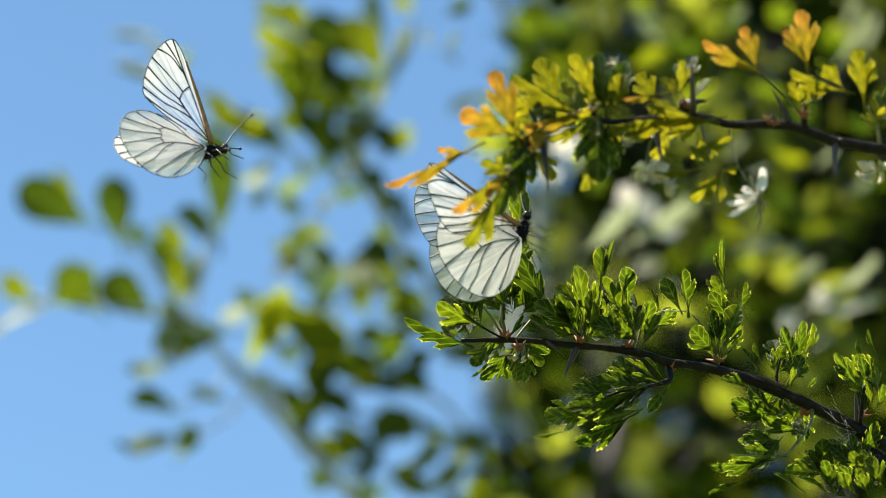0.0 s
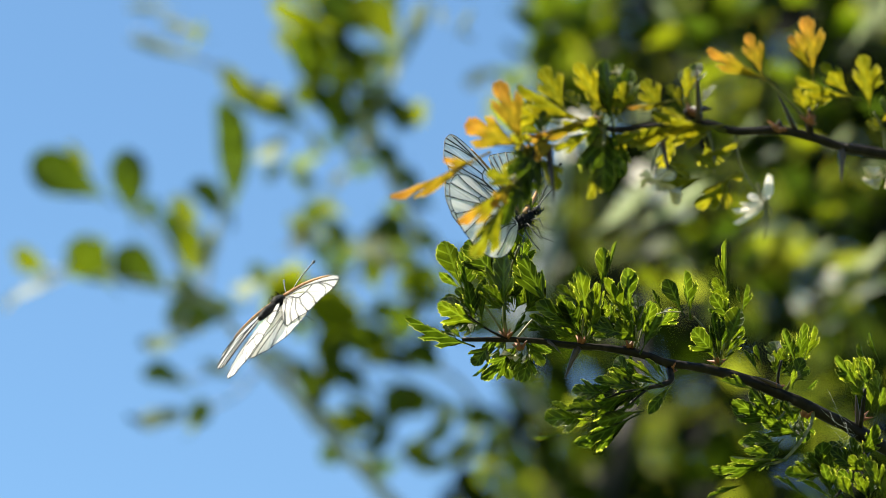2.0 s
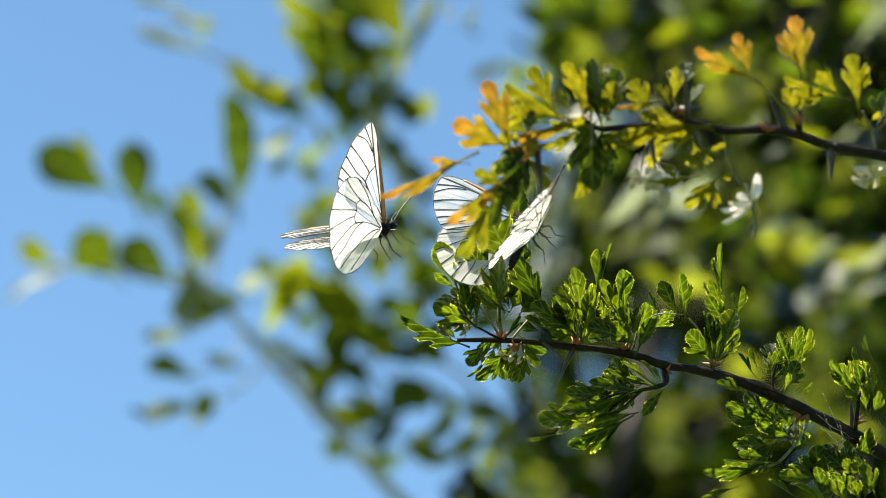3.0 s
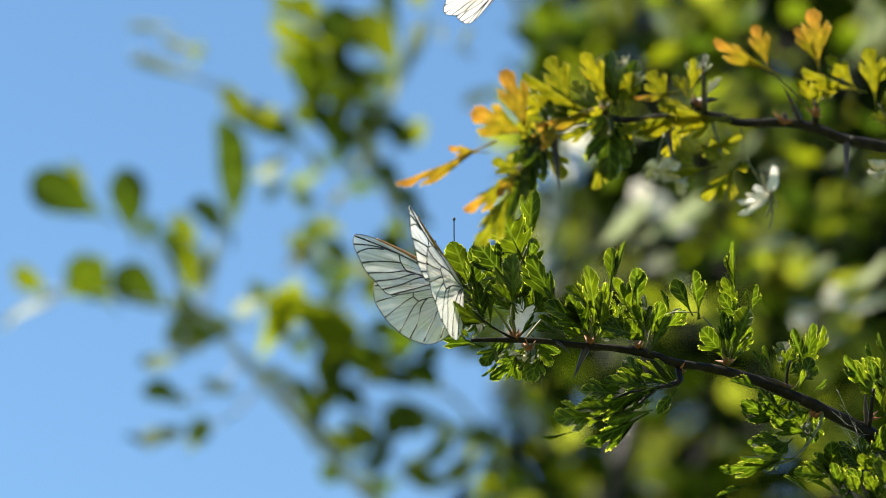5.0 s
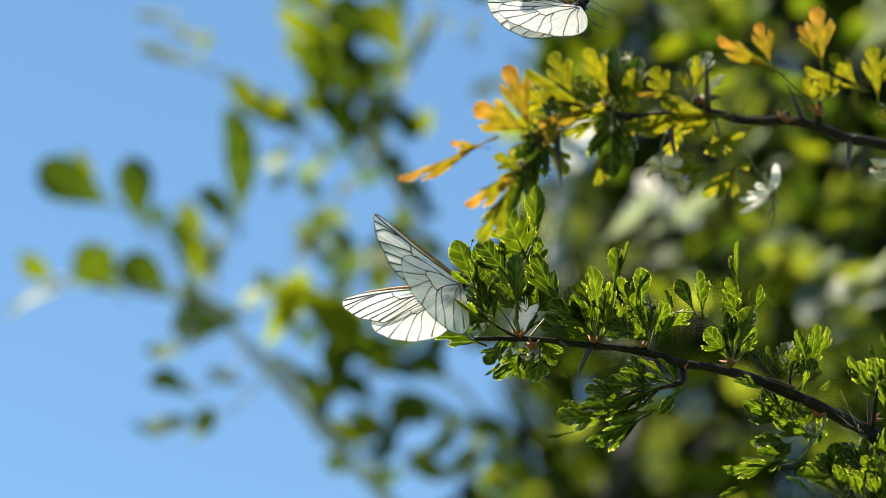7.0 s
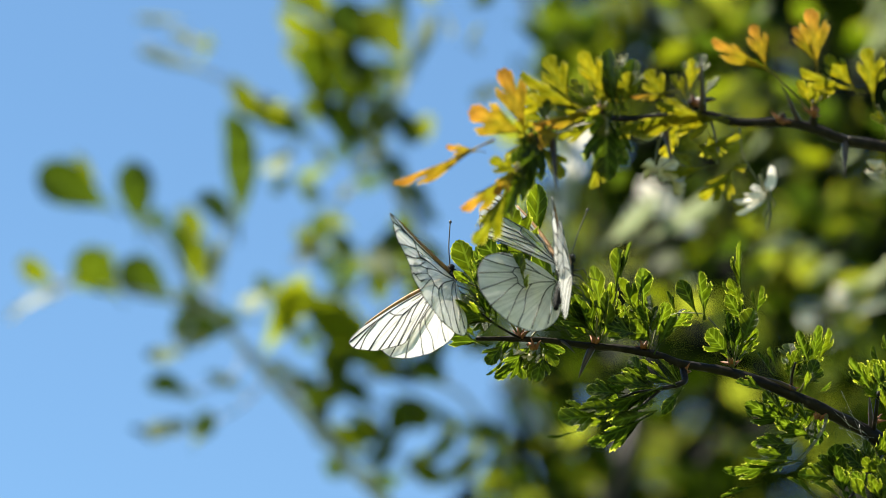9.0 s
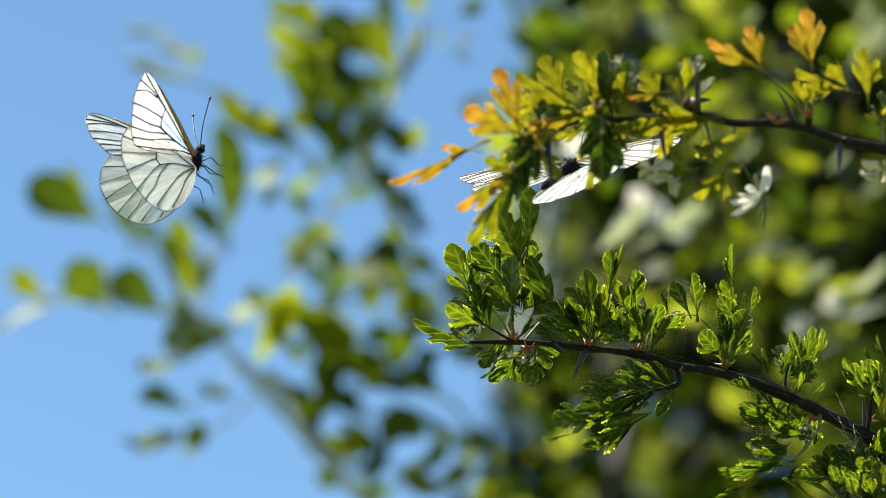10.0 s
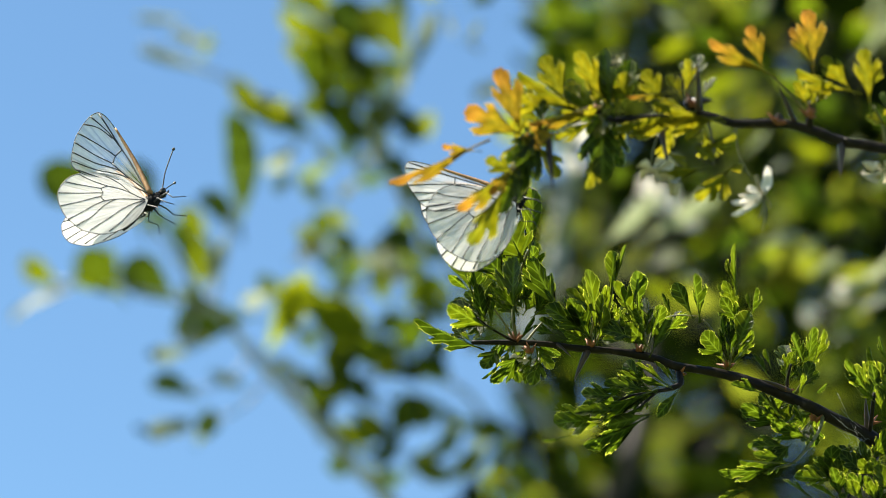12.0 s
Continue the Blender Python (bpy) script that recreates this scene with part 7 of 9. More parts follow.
    walk(visitor_wings["fore", "right"], [
        (0, fore(-1, 55, -35, -4)),
        (0.05, fore(-1, 26, -35, -12)),
        (0.1, fore(-1, -3, -35, -19)),
        (0.2, fore(-1, 33, -17, 6)),
        (0.3, fore(-1, 82, -37, 5)),
        (0.35, fore(-1, 32, -24, 1)),
        (0.4, fore(-1, -19, -12, -3)),
        (0.5, fore(-1, -1, -40, 23)),
        (0.55, fore(-1, 46, -28, 7)),
        (0.6, fore(-1, 93, -16, -9)),
        (0.7, fore(-1, 50, 5, -5)),
        (0.75, fore(-1, 24, -25, 16)),
        (0.8, fore(-1, -2, -55, 37)),
        (0.85, fore(-1, 46, -48, 10)),
        (0.9, fore(-1, 94, -41, -18)),
        (0.95, fore(-1, 55, -40, -20)),
        (1, fore(-1, 17, -39, -22)),
        (1.05, fore(-1, -16, -14, 0)),
        (1.1, fore(-1, -48, 11, 22)),
        (1.133, fore(-1, -1, -1, 19)),
        (1.167, fore(-1, 47, -12, 16)),
        (1.2, fore(-1, 94, -24, 13)),
        (1.3, fore(-1, 93, 29, -6)),
        (1.333, fore(-1, 58, 3, 10)),
        (1.367, fore(-1, 22, -22, 27)),
        (1.4, fore(-1, -13, -48, 43)),
        (1.45, fore(-1, 33, -37, 27)),
        (1.5, fore(-1, 79, -27, 10)),
        (1.6, fore(-1, 62, 23, -4)),
        (1.633, fore(-1, 29, 0, 11)),
        (1.667, fore(-1, -3, -23, 25)),
        (1.7, fore(-1, -36, -46, 40)),
        (1.733, fore(-1, 6, -41, 24)),
        (1.767, fore(-1, 49, -36, 7)),
        (1.8, fore(-1, 91, -31, -9)),
        (1.9, fore(-1, 66, 14, -19)),
        (1.95, fore(-1, 36, -25, 5)),
        (2, fore(-1, 5, -64, 29)),
        (2.05, fore(-1, 50, -50, 9)),
        (2.1, fore(-1, 94, -35, -11)),
        (2.15, fore(-1, 82, -6, -13)),
        (2.2, fore(-1, 69, 23, -15)),
        (2.233, fore(-1, 41, -2, 1)),
        (2.267, fore(-1, 13, -26, 17)),
        (2.3, fore(-1, -15, -51, 33)),
        (2.333, fore(-1, 21, -43, 22)),
        (2.367, fore(-1, 57, -35, 11)),
        (2.4, fore(-1, 93, -27, 0)),
        (2.45, fore(-1, 66, -26, -15)),
        (2.5, fore(-1, 38, -26, -30)),
        (2.55, fore(-1, 15, -36, 3)),
        (2.6, fore(-1, -8, -47, 35)),
        (2.65, fore(-1, 38, -48, 16)),
        (2.7, fore(-1, 85, -48, -4)),
        (2.8, fore(-1, 51, -48, -4)),
        (2.9, fore(-1, 13, -47, -3)),
        (3, fore(-1, 38, -46, -3)),
        (3.1, fore(-1, 71, -45, -2)),
        (3.2, fore(-1, 33, -43, -2)),
        (3.3, fore(-1, -8, -41, -1)),
        (3.4, fore(-1, 30, -39, 0)),
        (3.5, fore(-1, 70, -37, 1)),
        (3.6, fore(-1, 30, -35, 1)),
        (3.7, fore(-1, -8, -33, 2)),
        (3.8, fore(-1, 32, -31, 3)),
        (3.9, fore(-1, 69, -30, 4)),
        (4, fore(-1, 34, -29, 4)),
        (4.1, fore(-1, 6, -27, 5)),
        (4.2, fore(-1, 40, -27, 5)),
        (4.3, fore(-1, 54, -27, 5)),
        (4.35, fore(-1, 60, 11, 0)),
        (4.4, fore(-1, 65, 49, -6)),
        (4.45, fore(-1, 30, 0, -8)),
        (4.5, fore(-1, -5, -49, -9)),
        (4.55, fore(-1, 44, -32, -2)),
        (4.6, fore(-1, 93, -14, 6)),
        (4.65, fore(-1, 62, -26, -6)),
        (4.7, fore(-1, 30, -39, -17)),
        (4.8, fore(-1, 74, -35, 1)),
        (4.9, fore(-1, 59, -11, -2)),
        (5, fore(-1, 52, -33, 4)),
        (5.05, fore(-1, 72, -4, 18)),
        (5.1, fore(-1, 93, 25, 32)),
        (5.15, fore(-1, 68, -10, 16)),
        (5.2, fore(-1, 44, -44, -1)),
        (5.3, fore(-1, 69, -31, 12)),
        (5.4, fore(-1, 50, -35, 10)),
        (5.5, fore(-1, 88, -52, -14)),
        (5.55, fore(-1, 60, -47, -10)),
        (5.6, fore(-1, 31, -42, -5)),
        (5.7, fore(-1, 73, -36, -3)),
        (5.8, fore(-1, 64, -39, 2)),
        (5.9, fore(-1, 62, -32, -1)),
        (6, fore(-1, 54, -75, 0)),
        (6.1, fore(-1, 57, -59, 15)),
        (6.2, fore(-1, 61, -25, -4)),
        (6.3, fore(-1, 62, -30, -4)),
        (6.4, fore(-1, 48, -40, -14)),
        (6.5, fore(-1, 46, -60, 1)),
        (6.6, fore(-1, 60, -33, -5)),
        (6.7, fore(-1, 62, -25, 2)),
        (6.8, fore(-1, 63, -25, -4)),
        (6.9, fore(-1, 68, -26, 12)),
        (7, fore(-1, 71, -57, -5)),
        (7.1, fore(-1, 71, -44, -15)),
        (7.2, fore(-1, 80, -34, 5)),
        (7.3, fore(-1, 49, -34, 5)),
        (7.4, fore(-1, 12, -34, 6)),
        (7.5, fore(-1, 38, -34, 7)),
        (7.6, fore(-1, 71, -34, 8)),
        (7.7, fore(-1, 33, -34, 9)),
        (7.8, fore(-1, -8, -33, 10)),
        (7.9, fore(-1, 30, -33, 12)),
        (8, fore(-1, 70, -33, 13)),
        (8.1, fore(-1, 30, -32, 15)),
        (8.2, fore(-1, -8, -32, 16)),
        (8.3, fore(-1, 33, -32, 18)),
        (8.4, fore(-1, 71, -32, 19)),
        (8.5, fore(-1, 38, -31, 20)),
        (8.6, fore(-1, 12, -31, 21)),
        (8.7, fore(-1, 49, -31, 21)),
        (8.8, fore(-1, 78, -31, 21)),
        (8.9, fore(-1, 54, -29, 23)),
        (9, fore(-1, 64, -55, 5)),
        (9.1, fore(-1, 94, -57, -1)),
        (9.2, fore(-1, 43, -39, 10)),
        (9.3, fore(-1, 55, -66, 31)),
        (9.4, fore(-1, 85, -33, 5)),
        (9.45, fore(-1, 52, -56, 22)),
        (9.5, fore(-1, 18, -78, 40)),
        (9.55, fore(-1, 18, -48, 38)),
        (9.6, fore(-1, 17, -18, 37)),
        (9.65, fore(-1, 52, -26, 30)),
        (9.7, fore(-1, 87, -33, 23)),
        (9.733, fore(-1, 39, -12, 18)),
        (9.767, fore(-1, -9, 8, 14)),
        (9.8, fore(-1, -57, 29, 9)),
        (9.833, fore(-1, -12, 1, 11)),
        (9.867, fore(-1, 33, -28, 13)),
        (9.9, fore(-1, 78, -56, 15)),
        (10, fore(-1, 55, -30, -8)),
        (10.1, fore(-1, 6, -45, 3)),
        (10.2, fore(-1, 1, -52, 0)),
        (10.25, fore(-1, 34, -47, -2)),
        (10.3, fore(-1, 67, -42, -5)),
        (10.35, fore(-1, 32, -42, 0)),
        (10.4, fore(-1, -3, -42, 4)),
        (10.45, fore(-1, -30, -5, -4)),
        (10.5, fore(-1, -58, 32, -13)),
        (10.55, fore(-1, -9, 7, -6)),
        (10.6, fore(-1, 40, -18, 0)),
        (10.8, fore(-1, 40, -18, 0)),
        (11.1, fore(-1, 40, -18, 0)),
        (11.4, fore(-1, 40, -18, 0)),
        (11.5, fore(-1, 40, -18, 0)),
        (11.6, fore(-1, 40, -18, 0)),
        (11.7, fore(-1, 45, -18, 0)),
        (11.8, fore(-1, 60, -18, 0)),
        (11.85, fore(-1, 22, -18, 0)),
        (11.9, fore(-1, -16, -18, 0)),
        (11.95, fore(-1, 29, -15, -6)),
        (12, fore(-1, 74, -12, -12)),
    ])
    walk(visitor_wings["hind", "left"], [
        (0, hind(1, 79, -15, 0)),
        (0.05, hind(1, 35, -11, -24)),
        (0.1, hind(1, -9, -7, -36)),
        (0.2, hind(1, 10, -12, 6)),
        (0.25, hind(1, 44, -12, 2)),
        (0.3, hind(1, 77, -12, 1)),
        (0.35, hind(1, 26, -18, 1)),
        (0.4, hind(1, -26, -24, 3)),
        (0.5, hind(1, -12, -12, -1)),
        (0.55, hind(1, 24, -20, 0)),
        (0.6, hind(1, 61, -29, 4)),
        (0.7, hind(1, 28, -12, 0)),
        (0.8, hind(1, -20, -12, -1)),
        (0.85, hind(1, 32, -22, 4)),
        (0.9, hind(1, 84, -33, 9)),
        (0.95, hind(1, 62, -17, 4)),
        (1, hind(1, 41, 0, -17)),
        (1.05, hind(1, -8, -13, 6)),
        (1.1, hind(1, -56, -25, 28)),
        (1.133, hind(1, -18, -20, 18)),
        (1.167, hind(1, 19, -16, 9)),
        (1.2, hind(1, 57, -11, 5)),
        (1.3, hind(1, 68, -6, 2)),
        (1.35, hind(1, 30, -9, 1)),
        (1.4, hind(1, -9, -12, 0)),
        (1.45, hind(1, 25, -11, 1)),
        (1.5, hind(1, 60, -9, 4)),
        (1.6, hind(1, 34, -12, -1)),
        (1.65, hind(1, 4, -20, 4)),
        (1.7, hind(1, -25, -27, 9)),
        (1.75, hind(1, 22, -21, 0)),
        (1.8, hind(1, 70, -15, 2)),
        (1.9, hind(1, 35, -12, -5)),
        (1.95, hind(1, 8, -26, 10)),
        (2, hind(1, -18, -39, 25)),
        (2.05, hind(1, 30, -26, 12)),
        (2.1, hind(1, 78, -12, 0)),
        (2.2, hind(1, 37, -12, -2)),
        (2.3, hind(1, -15, -12, 0)),
        (2.35, hind(1, 28, -12, 0)),
        (2.4, hind(1, 70, -12, 2)),
        (2.5, hind(1, 24, 10, -5)),
        (2.6, hind(1, -15, -12, -5)),
        (2.65, hind(1, 28, -12, -2)),
        (2.7, hind(1, 70, -12, 2)),
        (2.8, hind(1, 45, -12, 8)),
        (2.9, hind(1, 10, -12, 0)),
        (3, hind(1, 36, -12, 0)),
        (3.1, hind(1, 69, -12, 3)),
        (3.2, hind(1, 32, -12, 1)),
        (3.3, hind(1, -8, -12, 1)),
        (3.4, hind(1, 30, -12, 1)),
        (3.5, hind(1, 70, -12, 2)),
        (3.6, hind(1, 30, -12, 2)),
        (3.7, hind(1, -9, -12, 2)),
        (3.8, hind(1, 31, -12, 2)),
        (3.9, hind(1, 67, -12, 3)),
        (4, hind(1, 31, -12, 3)),
        (4.1, hind(1, 1, -12, 3)),
        (4.2, hind(1, 30, -12, 3)),
        (4.3, hind(1, 30, -12, 3)),
        (4.4, hind(1, 20, -12, -1)),
        (4.5, hind(1, -18, -19, -4)),
        (4.55, hind(1, 32, -16, -2)),
        (4.6, hind(1, 82, -12, 1)),
        (4.7, hind(1, 48, -5, 8)),
        (4.8, hind(1, 63, -12, 4)),
        (4.9, hind(1, 60, -7, -26)),
        (5, hind(1, 81, -2, 0)),
        (5.1, hind(1, 70, -12, 3)),
        (5.2, hind(1, 58, -18, 4)),
        (5.3, hind(1, 50, -12, 7)),
        (5.4, hind(1, 45, -25, 7)),
        (5.5, hind(1, 92, -30, 12)),
        (5.55, hind(1, 59, -29, 5)),
        (5.6, hind(1, 26, -28, -10)),
        (5.7, hind(1, 66, -5, 2)),
        (5.8, hind(1, 43, -12, 0)),
        (5.9, hind(1, 51, -21, -23)),
        (6, hind(1, 74, -40, 18)),
        (6.1, hind(1, 50, -12, 7)),
        (6.2, hind(1, 62, -17, 4)),
        (6.3, hind(1, 64, -11, 3)),
        (6.4, hind(1, 46, -7, 7)),
        (6.5, hind(1, 62, -28, 12)),
        (6.6, hind(1, 44, -22, -16)),
        (6.7, hind(1, 44, -12, 1)),
        (6.8, hind(1, 39, -28, -20)),
        (6.9, hind(1, 44, -12, 3)),
        (7, hind(1, 55, -25, 17)),
        (7.1, hind(1, 42, -25, -13)),
        (7.2, hind(1, 49, -12, 6)),
        (7.3, hind(1, 37, -12, 4)),
        (7.4, hind(1, 5, -12, 4)),
        (7.5, hind(1, 33, -12, 4)),
        (7.6, hind(1, 68, -12, 4)),
        (7.7, hind(1, 31, -12, 5)),
        (7.8, hind(1, -9, -12, 5)),
        (7.9, hind(1, 30, -12, 5)),
        (8, hind(1, 70, -12, 6)),
        (8.1, hind(1, 30, -12, 6)),
        (8.2, hind(1, -9, -12, 7)),
        (8.3, hind(1, 31, -12, 7)),
        (8.4, hind(1, 67, -12, 7)),
        (8.5, hind(1, 32, -12, 8)),
        (8.6, hind(1, 2, -12, 8)),
        (8.7, hind(1, 33, -12, 8)),
        (8.8, hind(1, 38, -12, 8)),
        (8.9, hind(1, 18, -12, 4)),
        (9, hind(1, 31, -25, 15)),
        (9.1, hind(1, 82, -12, 1)),
        (9.15, hind(1, 53, -20, 6)),
        (9.2, hind(1, 24, -28, -8)),
        (9.3, hind(1, 22, -48, 27)),
        (9.35, hind(1, 38, -34, 6)),
        (9.4, hind(1, 53, -21, 6)),
        (9.45, hind(1, 20, -26, 10)),
        (9.5, hind(1, -13, -31, 35)),
        (9.55, hind(1, 13, -26, 18)),
        (9.6, hind(1, 39, -22, 2)),
        (9.7, hind(1, 62, -20, 10)),
        (9.75, hind(1, 18, -16, 5)),
        (9.8, hind(1, -27, -12, 0)),
        (9.9, hind(1, 11, -44, 8)),
        (9.95, hind(1, 37, -26, -5)),
        (10, hind(1, 64, -8, 3)),
        (10.05, hind(1, 39, -18, 3)),
        (10.1, hind(1, 15, -28, 24)),
        (10.2, hind(1, -15, -12, -11)),
        (10.25, hind(1, 22, -12, -6)),
        (10.3, hind(1, 59, -12, 4)),
        (10.4, hind(1, 10, -12, 0)),
        (10.45, hind(1, -24, -12, -8)),
        (10.5, hind(1, -57, -12, -15)),
        (10.55, hind(1, -8, -12, -8)),
        (10.6, hind(1, 40, -12, 0)),
        (10.8, hind(1, 40, -12, 0)),
        (11.1, hind(1, 40, -12, 0)),
        (11.4, hind(1, 40, -12, 0)),
        (11.5, hind(1, 40, -12, 0)),
        (11.6, hind(1, 40, -12, 0)),
        (11.7, hind(1, 47, -12, 7)),
        (11.8, hind(1, 69, -3, 8)),
        (11.833, hind(1, 31, -16, 15)),
        (11.867, hind(1, -6, -30, 21)),
        (11.9, hind(1, -44, -43, 28)),
        (11.933, hind(1, -4, -30, 19)),
        (11.967, hind(1, 36, -18, 9)),
        (12, hind(1, 76, -5, 2)),
    ])
    walk(visitor_wings["hind", "right"], [
        (0, hind(-1, 83, -36, -1)),
        (0.05, hind(-1, 41, -45, -15)),
        (0.1, hind(-1, 0, -53, -19)),
        (0.2, hind(-1, 32, -27, 6)),
        (0.3, hind(-1, 81, -35, 5)),
        (0.35, hind(-1, 31, -24, 1)),
        (0.4, hind(-1, -19, -12, -3)),
        (0.5, hind(-1, 4, -37, 23)),
        (0.55, hind(-1, 54, -42, 7)),
        (0.6, hind(-1, 104, -48, -3)),
        (0.7, hind(-1, 54, -57, 5)),
        (0.75, hind(-1, 26, -34, 16)),
        (0.8, hind(-1, -2, -12, 37)),
        (0.85, hind(-1, 52, -32, 10)),
        (0.9, hind(-1, 106, -51, -2)),
        (0.95, hind(-1, 77, -39, 1)),
        (1, hind(-1, 47, -27, -28)),
        (1.033, hind(-1, 14, -12, -11)),
        (1.067, hind(-1, -19, 4, 5)),
        (1.1, hind(-1, -52, 19, 22)),
        (1.133, hind(-1, -1, 3, 19)),
        (1.167, hind(-1, 50, -14, 16)),
        (1.2, hind(-1, 101, -30, 13)),
        (1.3, hind(-1, 104, -24, -2)),
        (1.333, hind(-1, 65, -20, 10)),
        (1.367, hind(-1, 26, -16, 27)),
        (1.4, hind(-1, -13, -12, 43)),
        (1.45, hind(-1, 35, -12, 25)),
        (1.5, hind(-1, 83, -11, 7)),
        (1.6, hind(-1, 69, -37, 2)),
        (1.65, hind(-1, 14, -31, 18)),
        (1.7, hind(-1, -40, -25, 40)),
        (1.733, hind(-1, 4, -26, 24)),
        (1.767, hind(-1, 47, -26, 7)),
        (1.8, hind(-1, 91, -27, -1)),
        (1.9, hind(-1, 83, -37, -1)),
        (1.95, hind(-1, 42, -42, 5)),
        (2, hind(-1, 2, -47, 29)),
        (2.05, hind(-1, 48, -39, 9)),
        (2.1, hind(-1, 95, -31, -1)),
        (2.2, hind(-1, 82, -41, 1)),
        (2.25, hind(-1, 34, -26, 9)),
        (2.3, hind(-1, -15, -12, 33)),
        (2.35, hind(-1, 40, -21, 16)),
        (2.4, hind(-1, 96, -30, 0)),
        (2.45, hind(-1, 75, -21, 1)),
        (2.5, hind(-1, 53, -13, -39)),
        (2.55, hind(-1, 23, -12, -2)),
        (2.6, hind(-1, -8, -12, 35)),
        (2.65, hind(-1, 43, -29, 16)),
        (2.7, hind(-1, 94, -46, -2)),
        (2.8, hind(-1, 60, -46, 4)),
        (2.9, hind(-1, 22, -44, -3)),
        (3, hind(-1, 47, -42, 7)),
        (3.1, hind(-1, 79, -39, 0)),
        (3.2, hind(-1, 40, -36, -2)),
        (3.3, hind(-1, -1, -32, -1)),
        (3.4, hind(-1, 36, -28, 0)),
        (3.5, hind(-1, 75, -24, 1)),
        (3.6, hind(-1, 35, -20, 1)),
        (3.7, hind(-1, -4, -15, 2)),
        (3.8, hind(-1, 35, -12, 3)),
        (3.9, hind(-1, 72, -8, 4)),
        (4, hind(-1, 37, -5, 4)),
        (4.1, hind(-1, 8, -3, 5)),
        (4.2, hind(-1, 41, -2, 5)),
        (4.3, hind(-1, 56, -1, 5)),
        (4.4, hind(-1, 79, -25, 0)),
        (4.45, hind(-1, 38, -34, -8)),
        (4.5, hind(-1, -3, -44, -9)),
        (4.55, hind(-1, 50, -28, 6)),
        (4.6, hind(-1, 104, -13, 6)),
        (4.65, hind(-1, 68, -22, 2)),
        (4.7, hind(-1, 32, -31, -17)),
        (4.8, hind(-1, 82, -16, 1)),
        (4.9, hind(-1, 60, -19, 4)),
        (5, hind(-1, 52, -12, 6)),
        (5.1, hind(-1, 83, -23, 32)),
        (5.2, hind(-1, 44, -7, -1)),
        (5.3, hind(-1, 77, -14, 12)),
        (5.4, hind(-1, 50, -7, 10)),
        (5.5, hind(-1, 86, -35, 0)),
        (5.55, hind(-1, 58, -26, 4)),
        (5.6, hind(-1, 31, -18, -5)),
        (5.7, hind(-1, 73, -5, 1)),
        (5.8, hind(-1, 64, -7, 4)),
        (5.9, hind(-1, 62, -4, 3)),
        (5.95, hind(-1, 66, -33, 2)),
        (6, hind(-1, 70, -62, 2)),
        (6.1, hind(-1, 57, -25, 15)),
        (6.2, hind(-1, 61, -6, 4)),
        (6.3, hind(-1, 62, -6, 4)),
        (6.4, hind(-1, 48, -9, 8)),
        (6.45, hind(-1, 58, -37, 4)),
        (6.5, hind(-1, 69, -65, 3)),
        (6.6, hind(-1, 60, -13, 5)),
        (6.7, hind(-1, 62, -6, 4)),
        (6.8, hind(-1, 63, -4, 4)),
        (6.9, hind(-1, 68, -2, 12)),
        (7, hind(-1, 74, -47, 1)),
        (7.1, hind(-1, 71, -11, 1)),
        (7.2, hind(-1, 80, -6, 5)),
        (7.3, hind(-1, 49, -6, 7)),
        (7.4, hind(-1, 12, -6, 6)),
        (7.5, hind(-1, 38, -6, 7)),
        (7.6, hind(-1, 71, -6, 8)),
        (7.7, hind(-1, 32, -6, 9)),
        (7.8, hind(-1, -8, -7, 10)),
        (7.9, hind(-1, 30, -7, 12)),
        (8, hind(-1, 70, -7, 13)),
        (8.1, hind(-1, 30, -7, 15)),
        (8.2, hind(-1, -8, -7, 16)),
        (8.3, hind(-1, 32, -8, 18)),
        (8.4, hind(-1, 71, -8, 19)),
        (8.5, hind(-1, 37, -8, 20)),
        (8.6, hind(-1, 12, -8, 21)),
        (8.7, hind(-1, 48, -8, 21)),
        (8.8, hind(-1, 78, -8, 21)),
        (8.9, hind(-1, 54, -2, 23)),
        (9, hind(-1, 71, -38, 5)),
        (9.1, hind(-1, 94, -33, -1)),
        (9.2, hind(-1, 43, -13, 10)),
        (9.3, hind(-1, 54, -46, 31)),
        (9.4, hind(-1, 85, -15, 5)),
        (9.45, hind(-1, 48, -38, 22)),
        (9.5, hind(-1, 10, -60, 40)),
        (9.6, hind(-1, 15, -33, 37)),
        (9.65, hind(-1, 51, -27, 30)),
        (9.7, hind(-1, 87, -21, 23)),
        (9.733, hind(-1, 33, -8, 18)),
        (9.767, hind(-1, -22, 6, 14)),
        (9.8, hind(-1, -76, 19, 9)),
        (9.833, hind(-1, -25, -5, 11)),
        (9.867, hind(-1, 25, -30, 13)),
        (9.9, hind(-1, 76, -54, 15)),
        (10, hind(-1, 83, -8, 11)),
        (10.05, hind(-1, 45, -10, 7)),
        (10.1, hind(-1, 6, -12, 3)),
        (10.2, hind(-1, 1, -12, 0)),
        (10.25, hind(-1, 34, -19, -2)),
        (10.3, hind(-1, 67, -26, 3)),
        (10.35, hind(-1, 32, -19, 0)),
        (10.4, hind(-1, -3, -12, 4)),
        (10.5, hind(-1, -58, -12, -13)),
        (10.55, hind(-1, -9, -12, -6)),
        (10.6, hind(-1, 40, -12, 0)),
        (10.8, hind(-1, 40, -12, 0)),
        (11.1, hind(-1, 40, -12, 0)),
        (11.4, hind(-1, 40, -12, 0)),
        (11.5, hind(-1, 40, -12, 0)),
        (11.6, hind(-1, 40, -12, 0)),
        (11.7, hind(-1, 45, -12, 8)),
        (11.8, hind(-1, 60, -12, 4)),
        (11.85, hind(-1, 22, -12, 0)),
